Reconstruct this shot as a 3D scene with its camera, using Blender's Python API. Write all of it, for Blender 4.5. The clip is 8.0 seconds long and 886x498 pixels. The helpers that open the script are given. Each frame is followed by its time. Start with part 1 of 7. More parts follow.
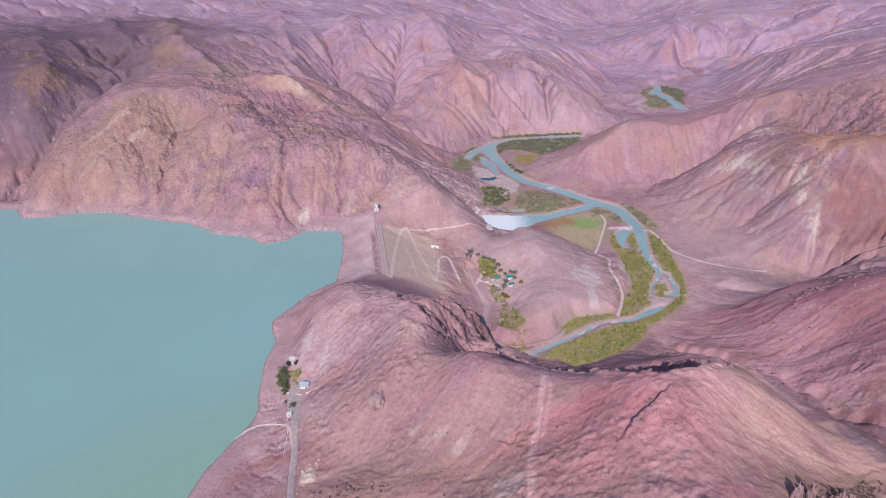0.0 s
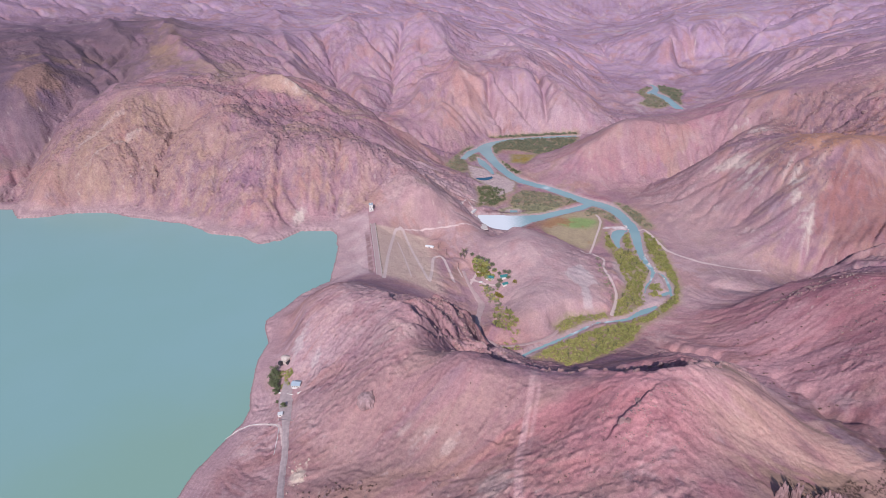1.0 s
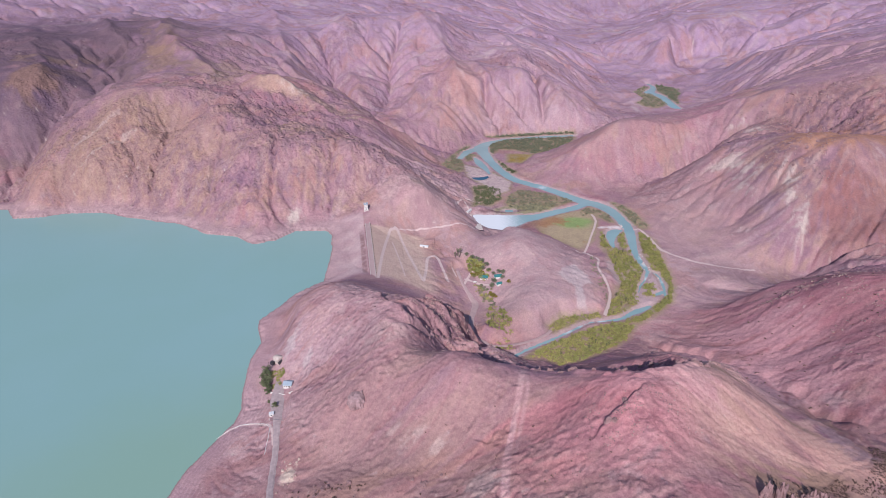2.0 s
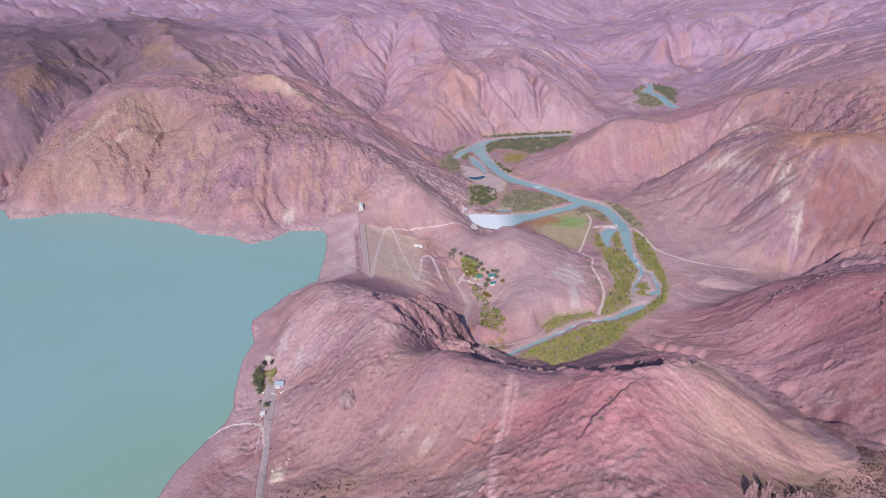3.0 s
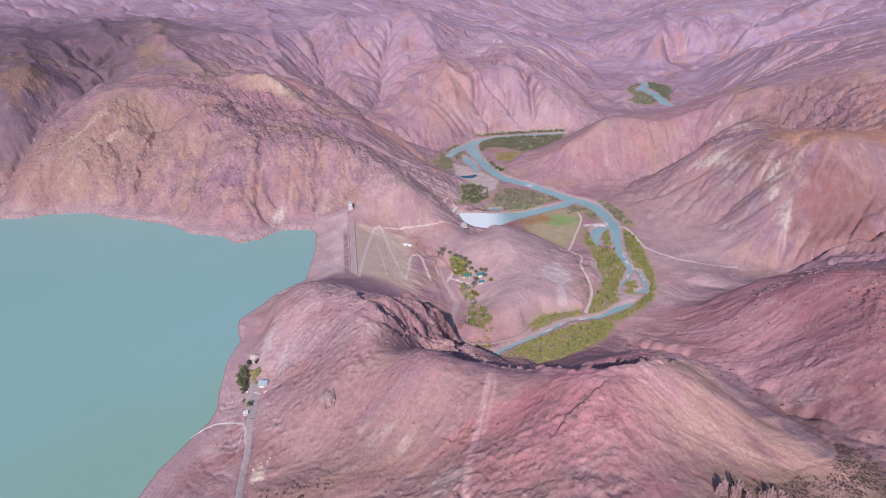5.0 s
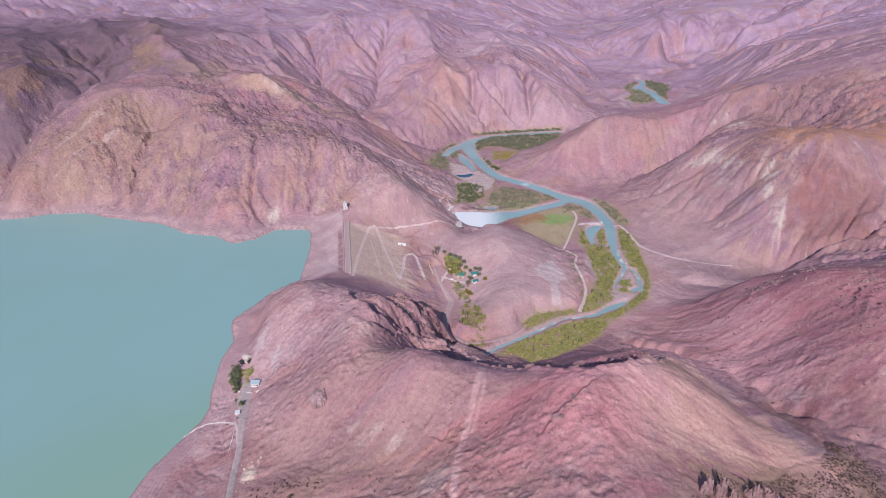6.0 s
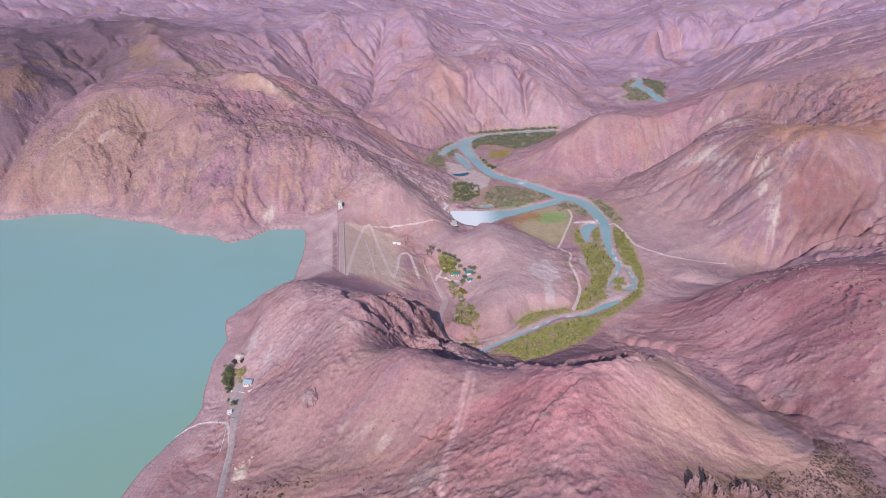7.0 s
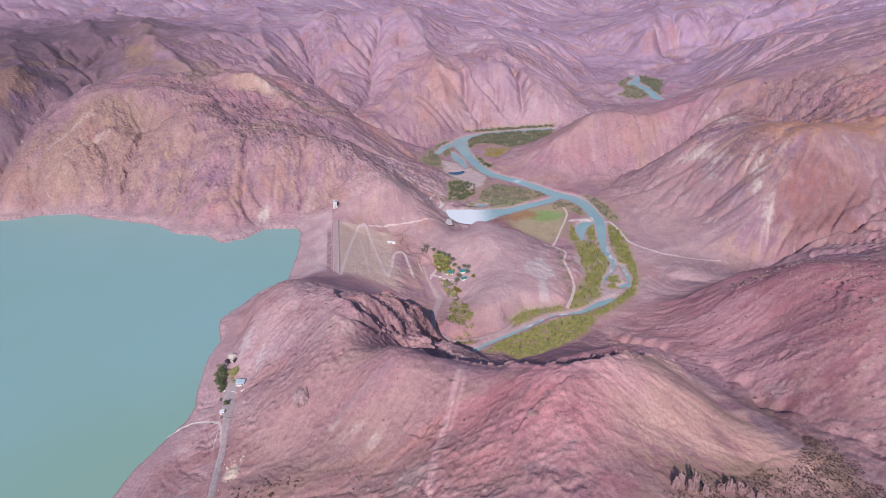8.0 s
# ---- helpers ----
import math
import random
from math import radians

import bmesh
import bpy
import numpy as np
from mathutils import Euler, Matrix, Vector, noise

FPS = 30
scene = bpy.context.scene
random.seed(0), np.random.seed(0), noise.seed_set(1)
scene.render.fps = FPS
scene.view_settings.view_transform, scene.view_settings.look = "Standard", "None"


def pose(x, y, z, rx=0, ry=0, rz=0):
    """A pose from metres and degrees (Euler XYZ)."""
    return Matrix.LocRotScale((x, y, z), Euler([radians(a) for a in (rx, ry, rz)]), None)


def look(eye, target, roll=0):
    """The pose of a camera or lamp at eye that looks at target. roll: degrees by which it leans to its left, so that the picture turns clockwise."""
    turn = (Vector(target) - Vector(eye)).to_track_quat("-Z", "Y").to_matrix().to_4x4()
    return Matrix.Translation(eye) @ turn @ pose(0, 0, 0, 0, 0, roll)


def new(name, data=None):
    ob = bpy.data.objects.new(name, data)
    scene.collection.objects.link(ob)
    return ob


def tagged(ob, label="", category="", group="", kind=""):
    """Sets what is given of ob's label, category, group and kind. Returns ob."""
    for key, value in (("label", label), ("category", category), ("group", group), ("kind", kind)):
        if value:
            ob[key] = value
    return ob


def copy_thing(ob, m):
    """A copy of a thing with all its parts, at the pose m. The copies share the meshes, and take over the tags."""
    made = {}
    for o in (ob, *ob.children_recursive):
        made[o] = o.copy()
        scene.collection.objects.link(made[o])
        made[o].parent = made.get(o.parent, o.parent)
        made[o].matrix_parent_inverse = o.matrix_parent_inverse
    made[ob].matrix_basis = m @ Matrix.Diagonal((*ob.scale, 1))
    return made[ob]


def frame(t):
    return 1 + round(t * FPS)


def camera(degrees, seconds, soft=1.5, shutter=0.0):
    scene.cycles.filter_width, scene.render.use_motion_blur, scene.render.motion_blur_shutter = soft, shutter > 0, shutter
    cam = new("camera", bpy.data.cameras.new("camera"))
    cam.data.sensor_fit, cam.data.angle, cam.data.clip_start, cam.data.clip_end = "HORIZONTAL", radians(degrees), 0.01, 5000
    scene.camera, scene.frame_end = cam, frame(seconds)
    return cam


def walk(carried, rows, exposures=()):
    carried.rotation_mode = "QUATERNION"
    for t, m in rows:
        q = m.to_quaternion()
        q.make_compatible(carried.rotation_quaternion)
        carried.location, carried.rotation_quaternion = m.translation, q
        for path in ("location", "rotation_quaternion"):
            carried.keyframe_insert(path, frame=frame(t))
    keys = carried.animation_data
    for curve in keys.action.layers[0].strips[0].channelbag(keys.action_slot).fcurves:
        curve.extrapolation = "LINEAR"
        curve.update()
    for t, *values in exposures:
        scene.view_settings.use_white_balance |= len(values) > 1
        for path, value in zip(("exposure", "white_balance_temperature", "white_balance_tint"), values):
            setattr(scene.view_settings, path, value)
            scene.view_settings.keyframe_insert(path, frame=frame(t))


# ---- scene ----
cam = camera(74.0, 8.0, soft=0.55)
# seconds, place, and yaw, pitch, roll in degrees
ROWS = [
    (0.0, -0.15, 0.11, 355.83, 2.800, -27.472, -2.177),
    (0.5, 3.84, 0.10, 355.85, 2.819, -27.486, -2.215),
    (1.0, 7.83, 0.09, 355.88, 2.839, -27.501, -2.251),
    (1.5, 11.81, 0.07, 355.92, 2.859, -27.518, -2.287),
    (3.0, 23.76, 0.03, 356.03, 2.923, -27.585, -2.408),
    (3.5, 27.73, 0.01, 356.08, 2.945, -27.614, -2.458),
    (4.0, 31.71, -0.01, 356.13, 2.969, -27.646, -2.515),
    (4.5, 35.69, -0.03, 356.18, 2.994, -27.683, -2.581),
    (6.0, 47.61, -0.14, 356.36, 3.075, -27.820, -2.850),
    (6.5, 51.59, -0.19, 356.43, 3.105, -27.876, -2.969),
    (7.0, 55.57, -0.25, 356.50, 3.136, -27.938, -3.104),
    (7.5, 59.54, -0.31, 356.57, 3.168, -28.006, -3.257),
    (8.0, 63.52, -0.38, 356.65, 3.202, -28.081, -3.431),
]
walk(cam, [(t, pose(x, y, z, 90 + pitch, 0, yaw) @ pose(0, 0, 0, 0, 0, roll)) for t, x, y, z, yaw, pitch, roll in ROWS],
     exposures=[(0.0, 0.0, 6320, 14.5), (8.0, 0.0, 6320, 14.5)])


# ---- light ----
SUN_FROM = Vector((-0.17, -0.98, 0.78)).normalized()
world = bpy.data.worlds.new("sky")
scene.world = world
world.use_nodes = True
sky = world.node_tree.nodes.new("ShaderNodeTexSky")
sky.sky_type, sky.sun_disc = "NISHITA", False
sky.sun_elevation, sky.sun_rotation = math.asin(SUN_FROM.z), math.atan2(SUN_FROM.x, SUN_FROM.y)
sky.altitude, sky.dust_density = 1700, 1.5
world.node_tree.nodes["Background"].inputs["Strength"].default_value = 0.118
world.node_tree.links.new(sky.outputs[0], world.node_tree.nodes["Background"].inputs["Color"])
sun = new("sun", bpy.data.lights.new("sun", "SUN"))
sun.data.energy, sun.data.angle, sun.data.color = 3.82, radians(0.53), (1.0, 0.93, 0.88)
sun.matrix_world = look(SUN_FROM * 1000, (0, 0, 0))


# ---- materials ----
class Graph:
    """Short ways to build a node material."""

    def __init__(self, name):
        self.mat = bpy.data.materials.new(name)
        self.mat.use_nodes = True
        self.tree = self.mat.node_tree
        self.shader = self.tree.nodes["Principled BSDF"]

    def node(self, kind, **values):
        n = self.tree.nodes.new("ShaderNode" + kind)
        for key, value in values.items():
            setattr(n, key, value)
        return n

    def set(self, n, **inputs):
        for key, value in inputs.items():
            socket = n.inputs[key.replace("_", " ")]
            if isinstance(value, bpy.types.NodeSocket):
                self.tree.links.new(value, socket)
            else:
                socket.default_value = value
        return n

    def place(self):
        return self.node("TexCoord").outputs["Object"]

    def noise(self, scale, detail=4.0, rough=0.6, vector=None):
        n = self.node("TexNoise")
        self.set(n, Vector=vector or self.place(), Scale=scale, Detail=detail, Roughness=rough)
        return n.outputs["Fac"]

    def ramp(self, fac, *stops):
        n = self.node("ValToRGB")
        for k, (at, colour) in enumerate(stops):
            e = n.color_ramp.elements[k] if k < 2 else n.color_ramp.elements.new(at)
            e.position, e.color = at, (*colour, 1) if len(colour) == 3 else colour
        self.tree.links.new(fac, n.inputs["Fac"])
        return n.outputs["Color"]

    def mix(self, fac, a, b, blend="MIX"):
        n = self.node("Mix", data_type="RGBA", blend_type=blend)
        for socket, value in ((n.inputs["Factor"], fac), (n.inputs[6], a), (n.inputs[7], b)):
            if isinstance(value, bpy.types.NodeSocket):
                self.tree.links.new(value, socket)
            else:
                socket.default_value = value if isinstance(value, float) else (*value, 1)
        return n.outputs[2]

    def bump(self, fac, strength, distance):
        n = self.node("Bump")
        self.set(n, Height=fac, Strength=strength, Distance=distance)
        self.tree.links.new(n.outputs["Normal"], self.shader.inputs["Normal"])


def plain(name, colour, rough=0.8, metal=0.0, vary=0.18, size=1.0, bump=0.3):
    """A worn, slightly blotched surface."""
    g = Graph(name)
    n = g.noise(1.3 / size, 5)
    dark, pale = [tuple(c * f for c in colour) for f in (1 - vary, 1 + vary * 0.7)]
    g.set(g.shader, Base_Color=g.ramp(n, (0.3, dark), (0.7, pale)), Roughness=rough, Metallic=metal)
    g.bump(g.noise(9 / size, 4), bump, 0.03 * size)
    return g.mat


def earth_material():
    """Bare earth and rock: the soil's colour with painted haze and shade, grit, stones and small hollows."""
    g = Graph("bare_earth")
    soil = g.node("Attribute", attribute_name="soil")
    rock = g.node("Attribute", attribute_name="rock").outputs["Fac"]
    grit = g.noise(0.42, 7, 0.78)
    patch = g.noise(0.06, 7, 0.7)
    rough = g.node("MapRange")
    g.set(rough, Value=rock, From_Min=0.1, From_Max=0.7, To_Min=0.28, To_Max=0.36)
    c = g.mix(rough.outputs["Result"], soil.outputs["Color"], g.ramp(grit, (0.3, (0.22, 0.2, 0.24)), (0.5, (0.53, 0.52, 0.52)), (0.7, (0.84, 0.81, 0.77))), "OVERLAY")
    c = g.mix(0.3, c, g.ramp(patch, (0.32, (0.36, 0.32, 0.38)), (0.68, (0.68, 0.66, 0.62))), "OVERLAY")
    gravel = g.noise(1.1, 6, 0.7)
    c = g.mix(0.3, c, g.ramp(gravel, (0.32, (0.3, 0.29, 0.31)), (0.68, (0.73, 0.72, 0.73))), "OVERLAY")
    # broken rock, darkened in sharp-edged specks
    shard = g.ramp(g.noise(0.22, 9, 0.75), (0.44, (1, 1, 1)), (0.53, (0, 0, 0)))
    dark = g.node("Math", operation="MULTIPLY")
    g.tree.links.new(shard, dark.inputs[0])
    g.tree.links.new(rock, dark.inputs[1])
    c = g.mix(dark.outputs[0], c, (0.8, 0.74, 0.8), "MULTIPLY")
    # beaten tracks, pale with dust
    track = g.node("Attribute", attribute_name="track").outputs["Fac"]
    edge = g.node("Math", operation="MULTIPLY_ADD")
    g.tree.links.new(g.noise(0.5, 3), edge.inputs[0])
    edge.inputs[1].default_value = 1.3
    g.tree.links.new(track, edge.inputs[2])
    worn = g.node("MapRange", interpolation_type="SMOOTHSTEP")
    g.set(worn, Value=edge.outputs[0], From_Min=1.35, From_Max=0.4, To_Min=0.0, To_Max=0.8)
    c = g.mix(worn.outputs["Result"], c, (0.68, 0.54, 0.52))
    g.set(g.shader, Base_Color=c, Roughness=0.95)
    g.shader.inputs["Specular IOR Level"].default_value = 0.15
    # stones and ledges stand out more where the ground is rocky
    ledge = g.node("TexNoise", noise_type="RIDGED_MULTIFRACTAL")
    g.set(ledge, Vector=g.place(), Scale=0.15, Detail=7.0, Roughness=0.62, Lacunarity=2.2)
    high = g.node("Math", operation="MULTIPLY")
    g.tree.links.new(ledge.outputs["Fac"], high.inputs[0])
    g.tree.links.new(rock, high.inputs[1])
    both = g.node("Math", operation="MULTIPLY_ADD")
    g.tree.links.new(high.outputs[0], both.inputs[0])
    both.inputs[1].default_value = 1.0
    small = g.node("Math", operation="MULTIPLY")
    g.tree.links.new(g.noise(0.33, 8, 0.72), small.inputs[0])
    g.tree.links.new(rough.outputs["Result"], small.inputs[1])
    g.tree.links.new(small.outputs[0], both.inputs[2])
    g.bump(both.outputs[0], 1.0, 3.2)
    return g.mat


def water_material(name, milk, edge, rough, wave, size, silt=None):
    """Silt-laden water: milky within, a rippled mirror on top."""
    g = Graph(name)
    n = g.noise(size * 0.02, 3, 0.5)
    c = g.ramp(n, (0.35, milk), (0.65, edge))
    if silt:
        lie = g.node("VectorMath", operation="DOT_PRODUCT")
        g.tree.links.new(g.place(), lie.inputs[0])
        lie.inputs[1].default_value = (-0.78, 1.0, 0.0)
        sway = g.node("Math", operation="MULTIPLY_ADD")
        g.tree.links.new(g.noise(0.008, 4), sway.inputs[0])
        sway.inputs[1].default_value = 160.0
        g.tree.links.new(lie.outputs["Value"], sway.inputs[2])
        near = g.node("MapRange", interpolation_type="SMOOTHSTEP")
        g.set(near, Value=sway.outputs[0], From_Min=760.0, From_Max=560.0)
        c = g.mix(near.outputs["Result"], c, silt)
    # churned white water
    foam = g.node("Math", operation="MULTIPLY_ADD")
    g.tree.links.new(g.noise(0.35, 6, 0.7), foam.inputs[0])
    foam.inputs[1].default_value = 0.55
    g.tree.links.new(g.node("Attribute", attribute_name="foam").outputs["Fac"], foam.inputs[2])
    white = g.node("MapRange", interpolation_type="SMOOTHSTEP")
    g.set(white, Value=foam.outputs[0], From_Min=0.4, From_Max=1.15)
    g.set(g.shader, Base_Color=g.mix(white.outputs["Result"], c, (0.8, 0.84, 0.88)), Roughness=rough, IOR=1.33)
    g.bump(g.noise(size, 4, 0.6), wave, 0.08)
    return g.mat


def leaf_material(name, dark, pale, fresh=True):
    g = Graph(name)
    leaf = g.node("NewGeometry").outputs["Random Per Island"]
    tint = g.node("Attribute", attribute_name="tint").outputs["Fac"]
    half = g.node("Math", operation="MULTIPLY_ADD")
    g.tree.links.new(leaf, half.inputs[0])
    half.inputs[1].default_value = 0.4
    g.tree.links.new(tint, half.inputs[2])
    c = g.ramp(half.outputs[0], (0.1, dark), (1.0, pale))
    if fresh:
        c = g.mix(0.5, c, g.ramp(g.noise(0.07, 5), (0.35, (0.4, 0.46, 0.42)), (0.65, (0.62, 0.56, 0.5))), "OVERLAY")
    g.set(g.shader, Base_Color=c, Roughness=0.75)
    g.shader.inputs["Specular IOR Level"].default_value = 0.2
    # light that comes through the leaves
    thin, both = g.node("BsdfTranslucent"), g.node("MixShader")
    g.set(thin, Color=c)
    both.inputs["Fac"].default_value = 0.3
    g.tree.links.new(g.shader.outputs[0], both.inputs[1])
    g.tree.links.new(thin.outputs[0], both.inputs[2])
    g.tree.links.new(both.outputs[0], g.tree.nodes["Material Output"].inputs["Surface"])
    return g.mat


EARTH = earth_material()
LAKE_WATER = water_material("lake_water", (0.252, 0.425, 0.405), (0.262, 0.435, 0.435), 0.3, 0.12, 0.35, (0.255, 0.415, 0.345))
RIVER_WATER = water_material("river_water", (0.25, 0.385, 0.41), (0.30, 0.44, 0.46), 0.25, 0.4, 0.8)
DEEP_WATER = water_material("pond_water", (0.03, 0.10, 0.17), (0.04, 0.13, 0.20), 0.15, 0.2, 0.8)

# ---- terrain ----
# Heights in metres over the lake. Ridge, slope and valley spots of the relief, part by part.
MASSIF_FOOT = [(-665, 870, 49), (-655, 810, 39), (-598, 815, 36), (-573, 853, 43), (-529, 907, 71), (-473, 819, 17), (-432, 843, 43), (-378, 926,
    107), (-338, 773, 23), (-313, 743, 11), (-282, 830, 62), (-219, 799, 27), (-181, 844, 64), (-134, 737, 13), (-130, 775, 20), (-110, 808, 38),
    (-98, 1136, 16), (-80, 848, 50), (-57, 1130, -17), (-42, 777, 24), (-36, 1113, -35)]
DAM_SLOPES = [(-108, 609, 11), (-78, 721, -2), (-44, 621, -7), (-40, 710, -10)]
LAKESIDE = [(-185, 313, 0), (-172, 491, 25), (-169, 417, 13), (-160, 344, 5), (-151, 368, 11), (-148, 406, 13), (-144, 490, 46), (-141, 305, 9),
    (-115, 407, 34), (-111, 449, 52), (-105, 326, 23)]
VALLEY_SPOTS = [(-118, 576, 19), (4, 542, -20), (39, 713, -9), (41, 645, -26), (43, 636, -26), (43, 598, -35), (49, 870, -32), (67, 764, -9), (74,
    554, -22), (96, 671, -6), (118, 612, -14), (192, 526, -35), (224, 571, -36)]
HILL_WEST = [(-87, 277, 27), (-80, 397, 53), (-78, 466, 66), (-75, 309, 28), (-73, 346, 50), (-66, 441, 69), (-50, 412, 73), (-48, 340, 55), (-40,
    390, 70), (-35, 267, 42), (-31, 300, 49), (-26, 347, 69), (-3, 444, 24), (3, 263, 52), (5, 348, 88), (9, 330, 84), (9, 299, 61), (30, 371, 58),
    (35, 250, 72), (40, 295, 73), (52, 358, 64), (66, 232, 88)]
HILL_EAST = [(73, 290, 88), (96, 229, 104), (104, 273, 112), (120, 209, 109), (137, 290, 117), (146, 267, 108), (150, 244, 102), (173, 222, 91), (187,
    343, 80), (189, 266, 82), (224, 260, 64), (251, 293, 53)]
SOUTH_EAST_SLOPE = [(265, 559, -29), (277, 265, 49), (282, 376, 14), (286, 412, 5), (290, 479, -1), (290, 346, 18), (302, 344, 23), (302, 675, -36),
    (305, 373, 21), (315, 330, 27), (318, 501, 17), (324, 448, 21), (325, 385, 38), (327, 569, -6), (356, 523, 35), (359, 454, 53), (371, 422, 63),
    (371, 484, 62)]
FAR_RANGES = [(-641, 1652, 171), (-499, 1674, 150), (-344, 1698, 171), (-188, 1667, 141), (-109, 2125, 124), (-55, 2157, 124), (-40, 1588, 110), (123,
    1801, 112), (207, 2549, 95), (306, 1694, 31), (365, 1960, 30), (404, 2657, 33), (405, 1705, -22), (462, 1918, -26), (517, 1768, -36), (586, 2401,
    15), (598, 2028, -5), (687, 2030, 27), (720, 1566, 13), (729, 2189, 76), (735, 1881, -36), (746, 2920, 39), (757, 1504, 52), (778, 2064, -17),
    (810, 1547, 82), (960, 1456, 129), (980, 2090, 44)]
EAST_SPUR = [(226, 1061, 5), (253, 1011, -18), (296, 1067, 39), (302, 1111, 46), (336, 1009, -20), (399, 1075, 32), (426, 1026, -1), (514, 1074, 58),
    (534, 1131, 75), (551, 1491, -36), (568, 1079, 92), (580, 978, 50), (591, 1038, 86), (619, 994, 77), (671, 955, 103)]
MASSIF_CREST = [(-801, 1134, 161), (-775, 1025, 91), (-747, 1189, 126), (-702, 987, 86), (-684, 1069, 112), (-625, 974, 101), (-576, 1019, 139),
    (-552, 1167, 146), (-501, 1194, 134), (-491, 965, 86), (-488, 1043, 144), (-391, 1046, 118), (-370, 1123, 139), (-331, 1124, 139), (-330, 1008,
    102), (-327, 957, 101), (-288, 1112, 112), (-269, 1162, 91), (-231, 1002, 81), (-204, 1043, 78), (-165, 974, 58), (-143, 1113, 47)]
NORTH_RIDGES = [(-1031, 1497, 193), (-901, 1553, 208), (-706, 1522, 197), (-697, 1451, 187), (-689, 1255, 146), (-590, 1346, 161), (-497, 1295, 119),
    (-445, 1292, 118), (-290, 1515, 69), (-191, 1253, 26), (-181, 1343, 22), (-175, 1554, 86), (-156, 1472, 61)]
VALLEY_HEAD_SPURS = [(-127, 1279, 13), (-94, 1387, 56), (-27, 1283, 21), (-19, 1476, 95), (25, 1420, 78), (34, 1441, 79), (89, 1378, 33), (107, 1344,
    -1), (151, 1323, -21), (161, 1435, 76), (184, 1531, 78), (187, 1354, 8), (222, 1496, 50), (236, 1316, -2), (300, 1477, 14)]
EAST_FACE = [(317, 772, -36), (327, 648, -28), (363, 879, -11), (371, 695, -36), (389, 674, -36), (398, 783, -17), (417, 930, 36), (433, 673, -35),
    (434, 691, -15), (459, 760, 37), (464, 844, 63), (467, 669, -11), (490, 702, 11), (492, 657, -1), (507, 632, 6), (516, 781, 74), (523, 651, 10),
    (558, 738, 49)]
CREST = [(30, 368, 61), (47, 360, 67), (63, 350, 69), (81, 333, 81), (90, 322, 92), (110, 292, 113), (125, 290, 115), (148, 297, 115), (160, 316, 100), (205, 340, 74), (228, 346, 53), (262, 345, 33)]
LEE = [(33, 395, 33), (50, 388, 36), (68, 378, 39), (92, 362, 47), (122, 322, 79), (140, 320, 82), (165, 345, 64), (205, 374, 48), (222, 380, 36)]
BENCH = [(117, 385, 36), (161, 384, 46), (211, 366, 58), (95, 400, 18), (-50, 510, 30), (-75, 545, 22), (62, 785, -29), (58, 765, -22), (80, 790, -34), (40, 812, -27), (100, 805, -35)]
CLIFF_SLOPE = [(-47, 488, 48), (-20, 490, 40), (0, 522, 11), (-13, 467, 36), (2, 477, 18), (20, 449, 22), (-32, 433, 63), (-56, 432, 70), (-30, 393, 64), (-13, 426, 36), (23, 372, 65), (36, 372, 51),
    (-126, 511, 52), (-81, 464, 67), (-125, 457, 48), (190, 340, 83), (235, 362, 43), (261, 327, 41), (138, 291, 114), (298, 570, -22), (164, 283, 102), (201, 337, 74), (207, 302, 80),
    (238, 312, 53), (184, 392, 49)]
MASSIF_FACE = [(-506, 1215, 135), (-503, 1078, 142), (-398, 1101, 125), (-572, 987, 135), (-412, 915, 103), (-382, 945, 120), (-279, 1042, 92), (-509, 934, 90), (-283, 842, 76), (-219, 876, 90), (-162, 846, 80),
    (-529, 851, 32), (-243, 802, 36), (-197, 830, 52), (-146, 828, 41), (-160, 1039, 59), (-269, 1178, 96), (-738, 1093, 104), (-789, 1278, 145)]
FAR_SPURS = [(-1035, 1586, 182), (-810, 1630, 196), (-536, 1527, 172), (-126, 1651, 141), (-146, 1515, 80), (-35, 1597, 109), (323, 2366, 29), (365, 1956, 31), (696, 2032, -28), (812, 1701, 57), (709, 1532, 6),
    (757, 1422, 53), (821, 1517, 86), (892, 1381, 129), (770, 2129, 46), (607, 2165, 47), (-3, 1417, 79)]
EAST_TERRACE = [(474, 1003, 31), (537, 798, 93), (605, 998, 67), (658, 958, 95), (460, 1114, 50), (406, 888, 14), (459, 787, 41), (533, 750, 62), (600, 870, 78), (68, 695, -1), (89, 587, -13), (-58, 754, -1), (-43, 813, 35), (-19, 858, 2), (-29, 781, 17), (-8, 883, -19), (3, 761, 3), (-45, 786, 37), (-32, 981, -16),
    (-82, 961, 15), (-10, 820, 10)]
HINTERLAND = [(-800, 950, 45), (-830, 885, 12), (-770, 985, 52), (-740, 1080, 92), (-690, 1190, 122), (100, 100, 104), (150, 0, 100), (120, -200, 90), (-60, 100, 40), (-140, 150, 8), (-130, 0, 10), (400, 150, 60), (520, 320, 80), (600, 0, 110),
              (0, -500, 80), (900, -300, 170), (800, 480, 95), (900, 800, 160), (1300, 1000, 230), (1500, 400, 210), (1500, 1700, 170), (1300, 2500, 150)]
